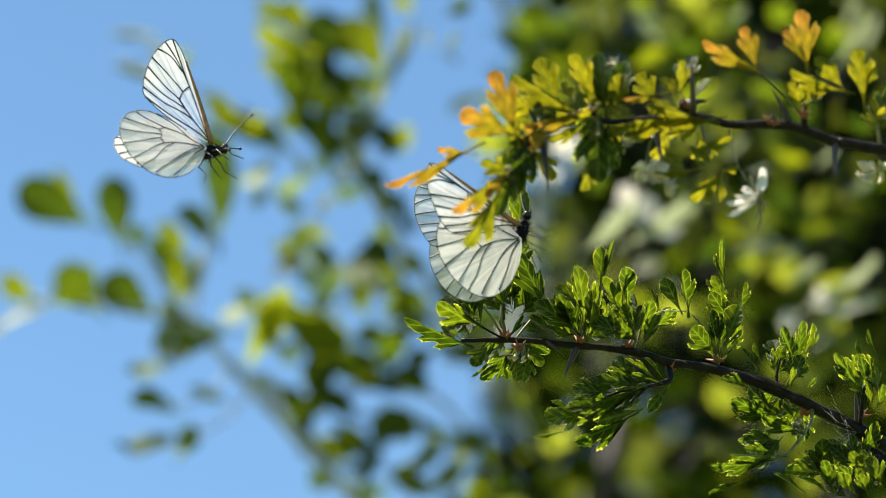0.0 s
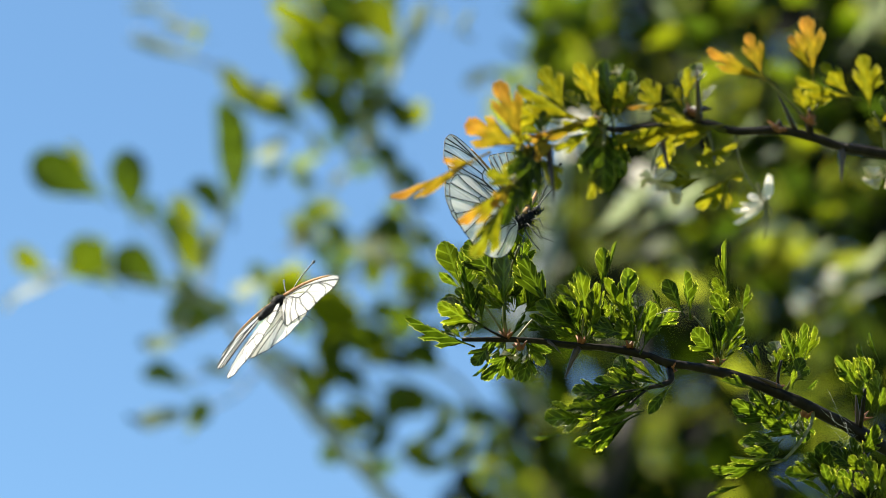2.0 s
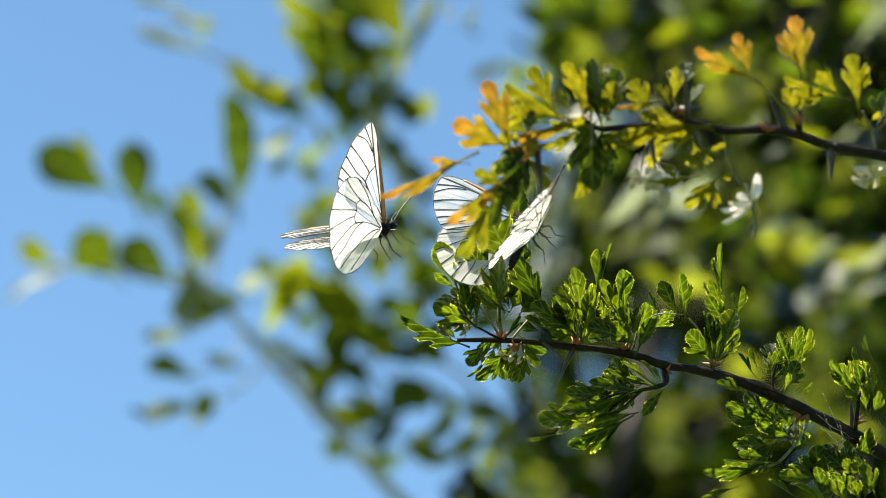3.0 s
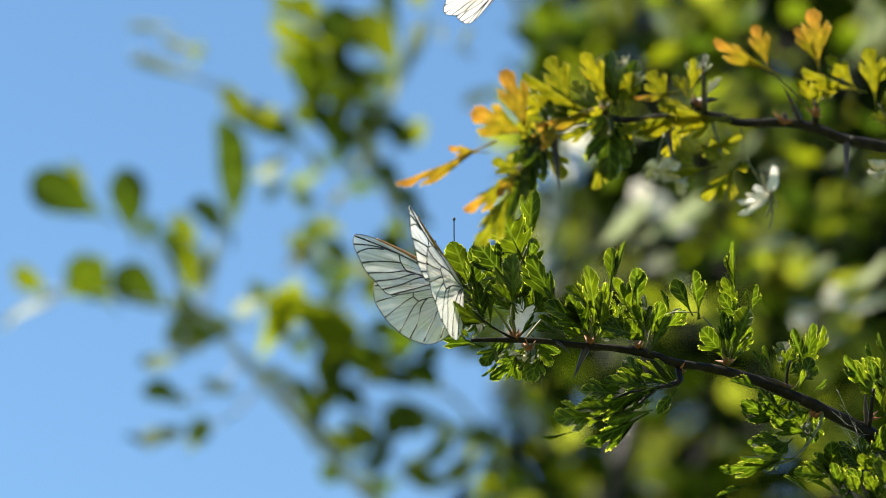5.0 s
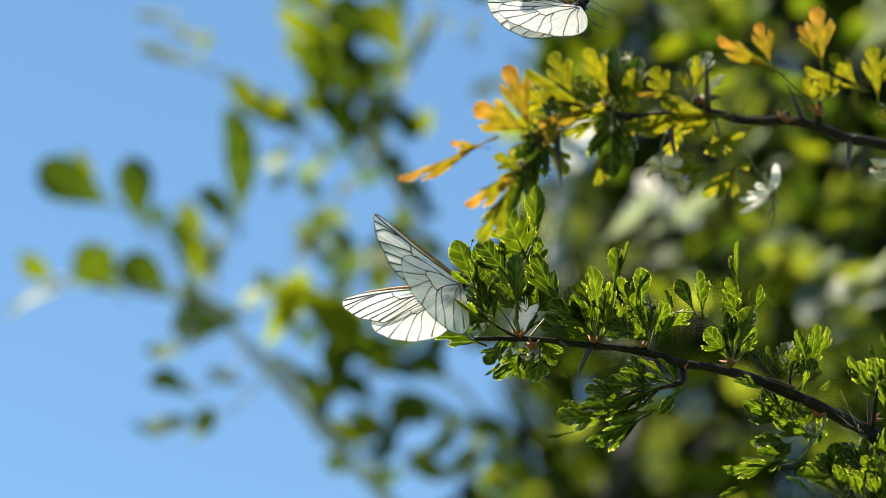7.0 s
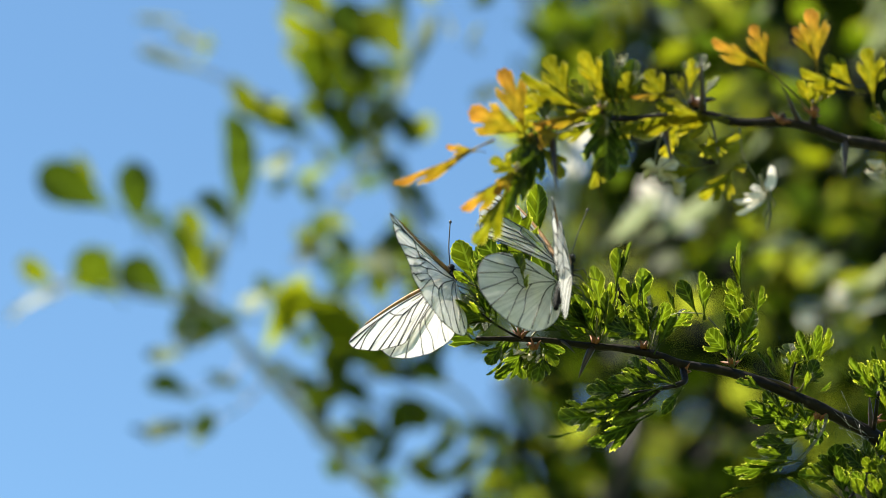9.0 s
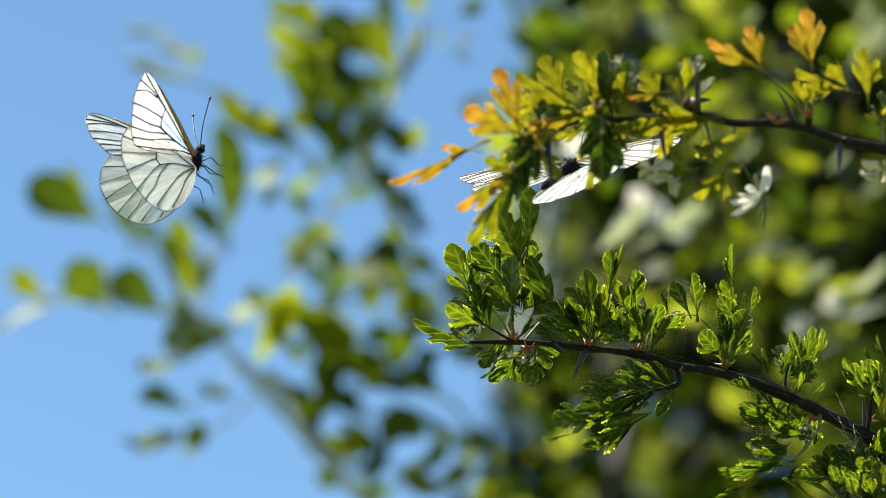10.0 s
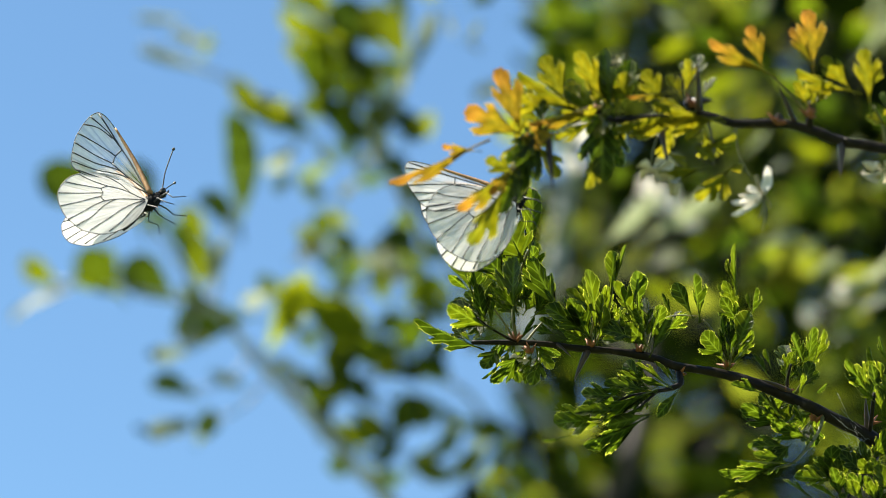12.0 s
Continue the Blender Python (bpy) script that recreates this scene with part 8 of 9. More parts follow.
        (11.9, hind(-1, -16, -12, 0)),
        (11.95, hind(-1, 33, -13, 1)),
        (12, hind(-1, 83, -13, 2)),
    ])
    walk(sitter, [
        (0, fly(25.9, -22.4, 3.6, 39, 56, -34)),
        (0.1, fly(23.8, -7.7, 5.0, 45, 31, 10)),
        (0.2, fly(25.6, -8.4, 3.7, 47, 32, 11)),
        (0.3, fly(27.0, -8.8, 3.0, 37, 17, 17)),
        (0.4, fly(25.8, -8.9, 0.9, 43, 14, 21)),
        (0.5, fly(26.3, -7.4, -0.2, 28, 17, 20)),
        (0.6, fly(24.5, -8.9, -0.0, 18, 33, 22)),
        (0.7, fly(25.7, -8.9, -1.0, 36, 42, 17)),
        (0.8, fly(28.7, -8.9, -1.0, 38, 39, 10)),
        (0.9, fly(28.4, -9.0, 1.2, 19, 39, 16)),
        (1, fly(28.1, -7.0, 2.7, 43, 17, 19)),
        (1.1, fly(31.6, -7.7, 3.7, 55, 28, -8)),
        (1.2, fly(29.7, -8.8, 2.1, 7, 36, 13)),
        (1.3, fly(28.6, -8.8, 1.8, 46, 12, 9)),
        (1.4, fly(29.2, -9.0, 5.2, 52, 16, 55)),
        (1.45, fly(30.1, -16.3, 4.2, 44, 33, 15)),
        (1.5, fly(31.0, -23.7, 3.3, 37, 50, -26)),
        (1.6, fly(28.0, -9.0, -0.2, 23, 32, 20)),
        (1.7, fly(29.3, -9.0, 5.2, 26, 30, 11)),
        (1.8, fly(29.2, -9.1, 13.8, 28, 22, 14)),
        (1.9, fly(29.7, -9.3, 13.3, 31, 29, -13)),
        (2, fly(25.8, -9.7, 7.5, 20, 28, -33)),
        (2.1, fly(28.0, -9.5, 2.2, 9, 43, -6)),
        (2.2, fly(26.0, -9.1, 4.7, 47, 21, -2)),
        (2.3, fly(25.0, -8.6, 3.9, 36, 31, -6)),
        (2.4, fly(27.9, -8.6, -2.2, 30, 43, -3)),
        (2.5, fly(32.8, -25.6, 5.4, 39, 26, 17)),
        (2.6, fly(35.3, -8.4, 7.9, 41, 71, -1)),
        (2.7, fly(31.5, -8.8, 6.4, 39, 49, -3)),
        (2.8, fly(31.3, -8.7, 7.1, 40, 49, -3)),
        (2.9, fly(30.9, -8.4, 6.9, 40, 47, -4)),
        (3, fly(30.2, -8.0, 5.7, 42, 44, -5)),
        (3.1, fly(29.2, -7.4, 8.1, 44, 41, -7)),
        (3.2, fly(28.2, -6.7, 11.4, 46, 37, -9)),
        (3.3, fly(27.0, -6.0, 9.8, 48, 32, -11)),
        (3.4, fly(25.7, -5.2, 7.8, 51, 27, -13)),
        (3.5, fly(24.3, -4.4, 11.8, 53, 22, -16)),
        (3.6, fly(23.0, -3.6, 15.7, 56, 17, -18)),
        (3.7, fly(21.7, -2.8, 13.8, 59, 12, -21)),
        (3.8, fly(20.5, -2.0, 12.2, 61, 8, -23)),
        (3.9, fly(19.4, -1.4, 15.5, 63, 3, -25)),
        (4, fly(18.5, -0.8, 17.8, 65, 0, -26)),
        (4.1, fly(17.8, -0.4, 16.7, 67, -3, -28)),
        (4.2, fly(17.3, -0.1, 16.4, 67, -5, -29)),
        (4.3, fly(17.2, 0.0, 17.1, 68, -5, -29)),
        (4.4, fly(21.1, 0.0, 23.1, 51, 7, -13)),
        (4.5, fly(30.0, 0.1, 24.6, 53, 0, -6)),
        (4.6, fly(41.2, 0.0, 43.5, 38, 22, -4)),
        (4.7, fly(61.7, -0.0, 59.1, 37, 22, -10)),
        (4.8, fly(40.6, 0.0, 69.1, 48, 23, -6)),
        (5, fly(26.3, 0.1, 86.2, 51, 11, -11)),
        (5.1, fly(22.7, 0.2, 86.7, 41, 10, -6)),
        (5.2, fly(14.3, 0.6, 81.8, 17, 8, 5)),
        (5.3, fly(4.2, 1.0, 75.3, -12, 6, 18)),
        (5.4, fly(-4.2, 1.4, 75.1, -36, 5, 28)),
        (5.5, fly(-7.8, 1.5, 73.8, -46, 4, 33)),
        (5.6, fly(-16.4, 0.6, 59.0, -40, 10, 19)),
        (5.7, fly(-24.5, 0.1, 42.5, 18, 11, 10)),
        (5.8, fly(-25.5, 0.1, 34.2, 62, -3, 9)),
        (5.9, fly(-23.3, -2.7, 26.8, 41, -9, -40)),
        (6, fly(-12.8, 2.0, 9.3, 63, 14, -12)),
        (6.1, fly(-12.4, -0.2, 13.9, 58, -1, 0)),
        (6.2, fly(-3.8, -1.4, 9.7, 57, -2, -20)),
        (6.3, fly(6.4, -0.5, 5.4, 67, 8, -44)),
        (6.4, fly(8.5, -0.1, 15.1, 53, 14, -17)),
        (6.5, fly(11.7, -1.4, 14.1, 51, 19, -3)),
        (6.6, fly(24.4, -0.5, 24.8, 42, 10, 2)),
        (6.7, fly(18.5, -0.1, 32.1, 75, 13, -2)),
        (6.8, fly(29.3, -0.1, 45.4, 42, 29, -7)),
        (6.9, fly(34.7, -0.1, 56.2, 38, 23, -7)),
        (7, fly(38.7, 0.7, 71.1, 59, 24, -51)),
        (7.1, fly(38.7, 0.5, 70.9, 59, 24, -51)),
        (7.2, fly(38.7, 0.0, 68.2, 59, 24, -50)),
        (7.3, fly(38.7, -0.8, 63.2, 60, 25, -49)),
        (7.4, fly(38.7, -1.9, 60.2, 60, 26, -48)),
        (7.5, fly(38.7, -3.1, 57.1, 61, 26, -47)),
        (7.6, fly(38.8, -4.6, 48.7, 62, 27, -45)),
        (7.7, fly(38.8, -6.1, 39.2, 63, 28, -43)),
        (7.8, fly(38.8, -7.8, 35.1, 64, 29, -41)),
        (7.9, fly(38.8, -9.4, 30.9, 65, 30, -39)),
        (8, fly(38.8, -11.1, 20.7, 65, 32, -37)),
        (8.1, fly(38.8, -12.8, 10.9, 66, 33, -35)),
        (8.2, fly(38.8, -14.3, 7.1, 67, 34, -33)),
        (8.3, fly(38.8, -15.8, 3.3, 68, 35, -32)),
        (8.4, fly(38.8, -17.0, -4.4, 69, 35, -30)),
        (8.5, fly(38.8, -18.1, -10.4, 69, 36, -29)),
        (8.6, fly(38.8, -18.9, -12.4, 70, 37, -28)),
        (8.7, fly(38.8, -19.4, -14.0, 70, 37, -27)),
        (8.8, fly(38.8, -19.6, -15.3, 70, 37, -27)),
        (8.9, fly(39.1, -19.8, -13.8, 78, 22, -20)),
        (9, fly(34.7, -19.9, -7.5, 67, 36, -23)),
        (9.1, fly(34.2, -19.9, -6.8, 72, 39, -12)),
        (9.2, fly(27.5, -19.9, 5.5, 76, 10, -5)),
        (9.3, fly(26.8, -20.0, 7.3, 57, 17, -1)),
        (9.4, fly(28.3, -6.7, 9.0, 57, 4, -9)),
        (9.5, fly(27.1, 2.2, 17.6, 65, 17, -5)),
        (9.6, fly(30.6, -0.5, 16.5, 51, 21, -2)),
        (9.7, fly(34.7, -0.2, 19.6, 43, 18, -10)),
        (9.8, fly(32.9, -0.1, 23.5, 44, 30, -7)),
        (9.9, fly(35.6, -0.0, 21.2, 43, 28, -1)),
        (10, fly(38.3, 1.1, 24.6, 51, 15, -5)),
        (10.1, fly(36.4, 0.3, 23.4, 50, 22, -2)),
        (10.2, fly(37.1, 0.1, 22.6, 43, 29, -10)),
        (10.3, fly(28.5, -0.7, 22.1, 13, 31, 7)),
        (10.4, fly(24.5, -0.3, 24.0, 25, 39, 1)),
        (10.5, fly(20.2, -24.1, 18.9, 57, 37, -54)),
        (10.55, fly(14.7, -12.1, 19.4, 51, 27, -21)),
        (10.6, fly(9.1, -0.1, 19.9, 45, 18, 12)),
        (10.7, fly(7.6, 0.0, 15.8, 58, 2, 41)),
        (10.75, fly(6.0, -0.2, 12.3, 51, 11, 10)),
        (10.8, fly(4.5, -0.4, 8.8, 44, 20, -21)),
        (10.9, fly(13.9, -0.1, 15.3, 54, 0, 2)),
        (10.95, fly(16.7, -12.3, 14.7, 41, 23, -10)),
        (11, fly(19.6, -24.4, 14.1, 29, 47, -23)),
        (11.1, fly(24.1, -0.3, 13.6, 46, 14, -18)),
        (11.2, fly(26.0, -1.8, 15.7, 24, 8, 6)),
        (11.3, fly(25.3, -0.7, 16.6, 35, 24, 2)),
        (11.4, fly(21.7, -0.3, 13.3, 38, 28, -4)),
        (11.5, fly(20.5, -24.7, 16.0, 16, 62, -26)),
        (11.55, fly(20.4, -12.4, 16.6, 41, 42, -23)),
        (11.6, fly(20.3, -0.2, 17.2, 67, 23, -20)),
        (11.7, fly(24.3, -2.8, 21.3, 35, 38, -1)),
        (11.8, fly(21.6, -2.2, 12.6, 43, 33, 4)),
        (11.9, fly(21.2, -1.3, 12.7, 53, 33, 4)),
        (11.95, fly(21.5, -13.3, 13.3, 51, 43, -33)),
        (12, fly(21.8, -25.3, 14.0, 49, 53, -70)),
    ])
    walk(sitter_wings["fore", "left"], [
        (0, fore(1, 70, -26, 0)),
        (0.1, fore(1, 68, -63, 1)),
        (0.2, fore(1, 27, -25, -8)),
        (0.3, fore(1, 28, -38, -2)),
        (0.4, fore(1, 26, -34, 4)),
        (0.5, fore(1, 44, -55, -8)),
        (0.6, fore(1, 76, -40, -32)),
        (0.7, fore(1, 66, -41, -11)),
        (0.8, fore(1, 35, -15, -29)),
        (0.85, fore(1, 34, -24, 6)),
        (0.9, fore(1, 33, -34, 42)),
        (1, fore(1, 8, -40, 4)),
        (1.1, fore(1, 23, -5, -8)),
        (1.2, fore(1, 39, -45, -1)),
        (1.3, fore(1, 19, -40, 0)),
        (1.4, fore(1, -35, -34, 18)),
        (1.45, fore(1, 13, -23, 8)),
        (1.5, fore(1, 61, -11, -2)),
        (1.6, fore(1, 31, -41, 2)),
        (1.7, fore(1, 21, -40, 1)),
        (1.8, fore(1, -13, -50, 1)),
        (1.85, fore(1, 28, -44, 1)),
        (1.9, fore(1, 70, -37, 1)),
        (2, fore(1, 93, -39, -37)),
        (2.1, fore(1, 55, -45, -3)),
        (2.2, fore(1, 8, -39, 8)),
        (2.3, fore(1, 36, -9, -2)),
        (2.4, fore(1, 56, -14, 0)),
        (2.45, fore(1, 28, -28, -2)),
        (2.5, fore(1, 0, -42, -4)),
        (2.55, fore(1, 44, -30, -1)),
        (2.6, fore(1, 88, -19, 2)),
        (2.7, fore(1, 36, -25, 0)),
        (2.8, fore(1, 32, -25, 0)),
        (2.9, fore(1, 2, -24, 0)),
        (3, fore(1, 31, -24, 0)),
        (3.1, fore(1, 67, -24, 0)),
        (3.2, fore(1, 31, -24, 0)),
        (3.3, fore(1, -9, -23, 0)),
        (3.4, fore(1, 30, -23, 0)),
        (3.5, fore(1, 70, -23, 0)),
        (3.6, fore(1, 30, -22, 0)),
        (3.7, fore(1, -8, -22, 0)),
        (3.8, fore(1, 32, -22, 0)),
        (3.9, fore(1, 70, -21, 0)),
        (4, fore(1, 36, -21, 0)),
        (4.1, fore(1, 11, -21, 0)),
        (4.2, fore(1, 47, -21, 0)),
        (4.3, fore(1, 74, -21, 0)),
        (4.35, fore(1, 40, -24, 0)),
        (4.4, fore(1, 5, -26, 0)),
        (4.5, fore(1, -5, -21, -1)),
        (4.6, fore(1, 45, -18, 0)),
        (4.65, fore(1, 16, -26, 0)),
        (4.7, fore(1, -14, -33, 1)),
        (4.8, fore(1, 37, -18, 0)),
        (4.9, fore(1, 6, -20, -1)),
        (5, fore(1, -24, -23, -2)),
        (5.1, fore(1, 23, -22, -2)),
        (5.2, fore(1, -10, -21, -2)),
        (5.3, fore(1, 30, -20, -1)),
        (5.4, fore(1, 61, -19, 0)),
        (5.5, fore(1, 14, -18, 0)),
        (5.6, fore(1, 56, -18, 0)),
        (5.7, fore(1, 53, -40, 0)),
        (5.75, fore(1, 8, -29, 6)),
        (5.8, fore(1, -38, -18, 13)),
        (5.833, fore(1, 6, -35, 6)),
        (5.867, fore(1, 49, -51, 0)),
        (5.9, fore(1, 93, -68, -7)),
        (5.95, fore(1, 58, -50, -6)),
        (6, fore(1, 24, -31, -4)),
        (6.05, fore(1, -9, -25, 4)),
        (6.1, fore(1, -41, -18, 13)),
        (6.15, fore(1, 14, -32, 7)),
        (6.2, fore(1, 70, -45, 1)),
        (6.3, fore(1, 47, -27, -1)),
        (6.4, fore(1, 17, -18, -7)),
        (6.5, fore(1, 58, -33, -10)),
        (6.55, fore(1, 18, -36, -4)),
        (6.6, fore(1, -22, -39, 2)),
        (6.65, fore(1, 7, -24, 1)),
        (6.7, fore(1, 36, -9, 0)),
        (6.8, fore(1, 36, -39, 1)),
        (6.9, fore(1, 0, -47, 3)),
        (6.95, fore(1, 39, -32, 2)),
        (7, fore(1, 78, -18, 0)),
        (7.1, fore(1, 49, -18, 0)),
        (7.2, fore(1, 14, -18, 0)),
        (7.3, fore(1, 38, -18, -1)),
        (7.4, fore(1, 70, -17, -1)),
        (7.5, fore(1, 33, -17, -2)),
        (7.6, fore(1, -7, -17, -2)),
        (7.7, fore(1, 31, -17, -3)),
        (7.8, fore(1, 70, -16, -4)),
        (7.9, fore(1, 30, -16, -4)),
        (8, fore(1, -10, -15, -5)),
        (8.1, fore(1, 30, -15, -6)),
        (8.2, fore(1, 69, -15, -7)),
        (8.3, fore(1, 31, -14, -7)),
        (8.4, fore(1, -3, -14, -8)),
        (8.5, fore(1, 33, -14, -8)),
        (8.6, fore(1, 63, -14, -8)),
        (8.7, fore(1, 35, -14, -9)),
        (8.8, fore(1, 43, -14, -9)),
        (8.85, fore(1, 3, -16, -6)),
        (8.9, fore(1, -37, -17, -4)),
        (8.95, fore(1, 7, -5, -4)),
        (9, fore(1, 51, 7, -3)),
        (9.1, fore(1, 55, -48, -15)),
        (9.15, fore(1, 8, -27, -10)),
        (9.2, fore(1, -40, -6, -6)),
        (9.25, fore(1, -8, -16, -3)),
        (9.3, fore(1, 24, -25, 0)),
        (9.4, fore(1, 4, -22, -2)),
        (9.5, fore(1, -25, -20, 36)),
        (9.55, fore(1, 6, -21, 18)),
        (9.6, fore(1, 37, -23, 0)),
        (9.7, fore(1, 4, -8, -7)),
        (9.8, fore(1, 33, -38, 0)),
        (9.9, fore(1, 46, -9, 2)),
        (9.95, fore(1, 25, -30, 2)),
        (10, fore(1, 4, -52, 2)),
        (10.1, fore(1, 17, -36, 0)),
        (10.2, fore(1, 37, -3, -4)),
        (10.3, fore(1, -9, -18, 0)),
        (10.35, fore(1, 28, -24, 0)),
        (10.4, fore(1, 64, -30, 0)),
        (10.5, fore(1, 96, -12, 8)),
        (10.55, fore(1, 29, -28, 0)),
        (10.6, fore(1, -12, -38, 1)),
        (10.7, fore(1, -22, -14, 14)),
        (10.75, fore(1, 28, -18, 7)),
        (10.8, fore(1, 77, -21, 0)),
        (10.85, fore(1, 34, -25, 0)),
        (10.9, fore(1, -9, -29, 0)),
        (10.95, fore(1, 38, -7, 8)),
        (11, fore(1, 85, 14, 16)),
        (11.05, fore(1, 57, -14, 9)),
        (11.1, fore(1, 28, -42, 2)),
        (11.2, fore(1, 64, -60, -2)),
        (11.3, fore(1, 33, -50, 1)),
        (11.4, fore(1, 45, -36, 1)),
        (11.5, fore(1, 65, 17, 0)),
        (11.6, fore(1, 34, -20, 12)),
        (11.7, fore(1, 66, -49, 23)),
        (11.8, fore(1, 39, -57, 2)),
        (11.9, fore(1, 34, -46, 1)),
        (12, fore(1, 78, -28, 0)),
    ])
    walk(sitter_wings["fore", "right"], [
        (0, fore(-1, 70, -30, 15)),
        (0.1, fore(-1, 29, -62, 12)),
        (0.2, fore(-1, 13, -59, -1)),
        (0.3, fore(-1, 12, -59, 11)),
        (0.4, fore(-1, 2, -63, 25)),
        (0.5, fore(-1, 16, -68, 18)),
        (0.55, fore(-1, 40, -43, 21)),
        (0.6, fore(-1, 64, -18, 24)),
        (0.7, fore(-1, 58, -18, -2)),
        (0.8, fore(-1, 35, -47, -14)),
        (0.9, fore(-1, 15, -30, -16)),
        (1, fore(-1, 9, -49, 7)),
        (1.1, fore(-1, 50, -56, -24)),
        (1.15, fore(-1, 42, -32, -37)),
        (1.2, fore(-1, 34, -8, -50)),
        (1.25, fore(-1, 22, -32, -20)),
        (1.3, fore(-1, 10, -56, 11)),
        (1.35, fore(-1, -24, -24, -6)),
        (1.4, fore(-1, -58, 7, -22)),
        (1.433, fore(-1, -16, 2, -26)),
        (1.467, fore(-1, 27, -2, -31)),
        (1.5, fore(-1, 69, -7, -35)),
        (1.6, fore(-1, 45, -10, -6)),
        (1.7, fore(-1, 25, -22, -12)),
        (1.75, fore(-1, -1, -36, 0)),
        (1.8, fore(-1, -27, -50, 13)),
        (1.833, fore(-1, 13, -39, 15)),
        (1.867, fore(-1, 53, -29, 17)),
        (1.9, fore(-1, 93, -18, 19)),
        (2, fore(-1, 94, 22, 39)),
        (2.05, fore(-1, 66, 12, -7)),
        (2.1, fore(-1, 37, 3, -53)),
        (2.15, fore(-1, 16, -34, -6)),
        (2.2, fore(-1, -4, -72, 40)),
        (2.25, fore(-1, 19, -60, 20)),
        (2.3, fore(-1, 42, -49, 1)),
        (2.35, fore(-1, 52, -14, -37)),
        (2.4, fore(-1, 61, 22, -75)),
        (2.45, fore(-1, 32, -15, -36)),
        (2.5, fore(-1, 2, -51, 2)),
        (2.55, fore(-1, 48, -35, -34)),
        (2.6, fore(-1, 93, -18, -71)),
        (2.65, fore(-1, 66, -26, -40)),
        (2.7, fore(-1, 40, -33, -8)),
        (2.8, fore(-1, 34, -33, -8)),
        (2.9, fore(-1, 3, -33, -8)),
        (3, fore(-1, 32, -32, -9)),
        (3.1, fore(-1, 68, -31, -10)),
        (3.2, fore(-1, 31, -29, -11)),
        (3.3, fore(-1, -8, -28, -12)),
        (3.4, fore(-1, 30, -26, -13)),
        (3.5, fore(-1, 70, -25, -14)),
        (3.6, fore(-1, 30, -23, -15)),
        (3.7, fore(-1, -8, -22, -16)),
        (3.8, fore(-1, 33, -20, -17)),
        (3.9, fore(-1, 71, -19, -18)),
        (4, fore(-1, 39, -18, -19)),
        (4.1, fore(-1, 14, -17, -20)),
        (4.2, fore(-1, 52, -16, -20)),
        (4.3, fore(-1, 88, -16, -20)),
        (4.35, fore(-1, 40, -32, -8)),
        (4.4, fore(-1, -8, -47, 5)),
        (4.5, fore(-1, -16, -65, 11)),
        (4.55, fore(-1, 16, -52, 4)),
        (4.6, fore(-1, 47, -38, -2)),
        (4.7, fore(-1, 0, -35, 0)),
        (4.8, fore(-1, 35, -18, 11)),
        (4.9, fore(-1, 9, -31, 6)),
        (5, fore(-1, -17, -44, 2)),
        (5.1, fore(-1, 23, -45, -1)),
        (5.2, fore(-1, -10, -47, -7)),
        (5.3, fore(-1, 29, -49, -15)),
        (5.4, fore(-1, 60, -50, -22)),
        (5.5, fore(-1, 2, -51, -25)),
        (5.55, fore(-1, 32, -25, -32)),
        (5.6, fore(-1, 63, 1, -39)),
        (5.65, fore(-1, 59, 2, -7)),
        (5.7, fore(-1, 55, 4, 25)),
        (5.733, fore(-1, 19, -12, 25)),
        (5.767, fore(-1, -16, -27, 24)),
        (5.8, fore(-1, -52, -43, 24)),
        (5.833, fore(-1, -3, -30, 11)),
        (5.867, fore(-1, 46, -16, -3)),
        (5.9, fore(-1, 95, -3, -16)),
        (5.95, fore(-1, 57, -15, -28)),
        (6, fore(-1, 20, -28, -40)),
        (6.033, fore(-1, -5, -27, -6)),
        (6.067, fore(-1, -29, -26, 28)),
        (6.1, fore(-1, -54, -25, 62)),
        (6.133, fore(-1, -6, -29, 37)),
        (6.167, fore(-1, 41, -32, 13)),
        (6.2, fore(-1, 89, -36, -12)),
        (6.25, fore(-1, 91, 6, -4)),
        (6.3, fore(-1, 93, 48, 5)),
        (6.333, fore(-1, 60, 26, 10)),
        (6.367, fore(-1, 26, 4, 14)),
        (6.4, fore(-1, -7, -18, 19)),
        (6.45, fore(-1, 43, -20, 15)),
        (6.5, fore(-1, 93, -23, 11)),
        (6.533, fore(-1, 51, -29, 10)),
        (6.567, fore(-1, 10, -35, 8)),
        (6.6, fore(-1, -32, -41, 7)),
        (6.65, fore(-1, 2, -48, 4)),
        (6.7, fore(-1, 35, -55, 1)),
        (6.8, fore(-1, 47, -37, -34)),
        (6.9, fore(-1, 2, -25, -15)),
        (6.95, fore(-1, 48, -22, -5)),
        (7, fore(-1, 94, -18, 5)),
        (7.1, fore(-1, 56, -18, 5)),
        (7.2, fore(-1, 18, -18, 5)),
        (7.3, fore(-1, 42, -19, 5)),
        (7.4, fore(-1, 72, -19, 5)),
        (7.5, fore(-1, 34, -20, 4)),
        (7.6, fore(-1, -6, -21, 4)),
        (7.7, fore(-1, 31, -22, 4)),
        (7.8, fore(-1, 70, -23, 3)),
        (7.9, fore(-1, 30, -24, 3)),
        (8, fore(-1, -10, -25, 3)),
        (8.1, fore(-1, 31, -26, 2)),
        (8.2, fore(-1, 70, -27, 2)),
        (8.3, fore(-1, 33, -27, 2)),
        (8.4, fore(-1, -1, -28, 1)),
        (8.5, fore(-1, 35, -29, 1)),
        (8.6, fore(-1, 67, -29, 1)),
        (8.7, fore(-1, 41, -29, 1)),
        (8.8, fore(-1, 56, -30, 1)),
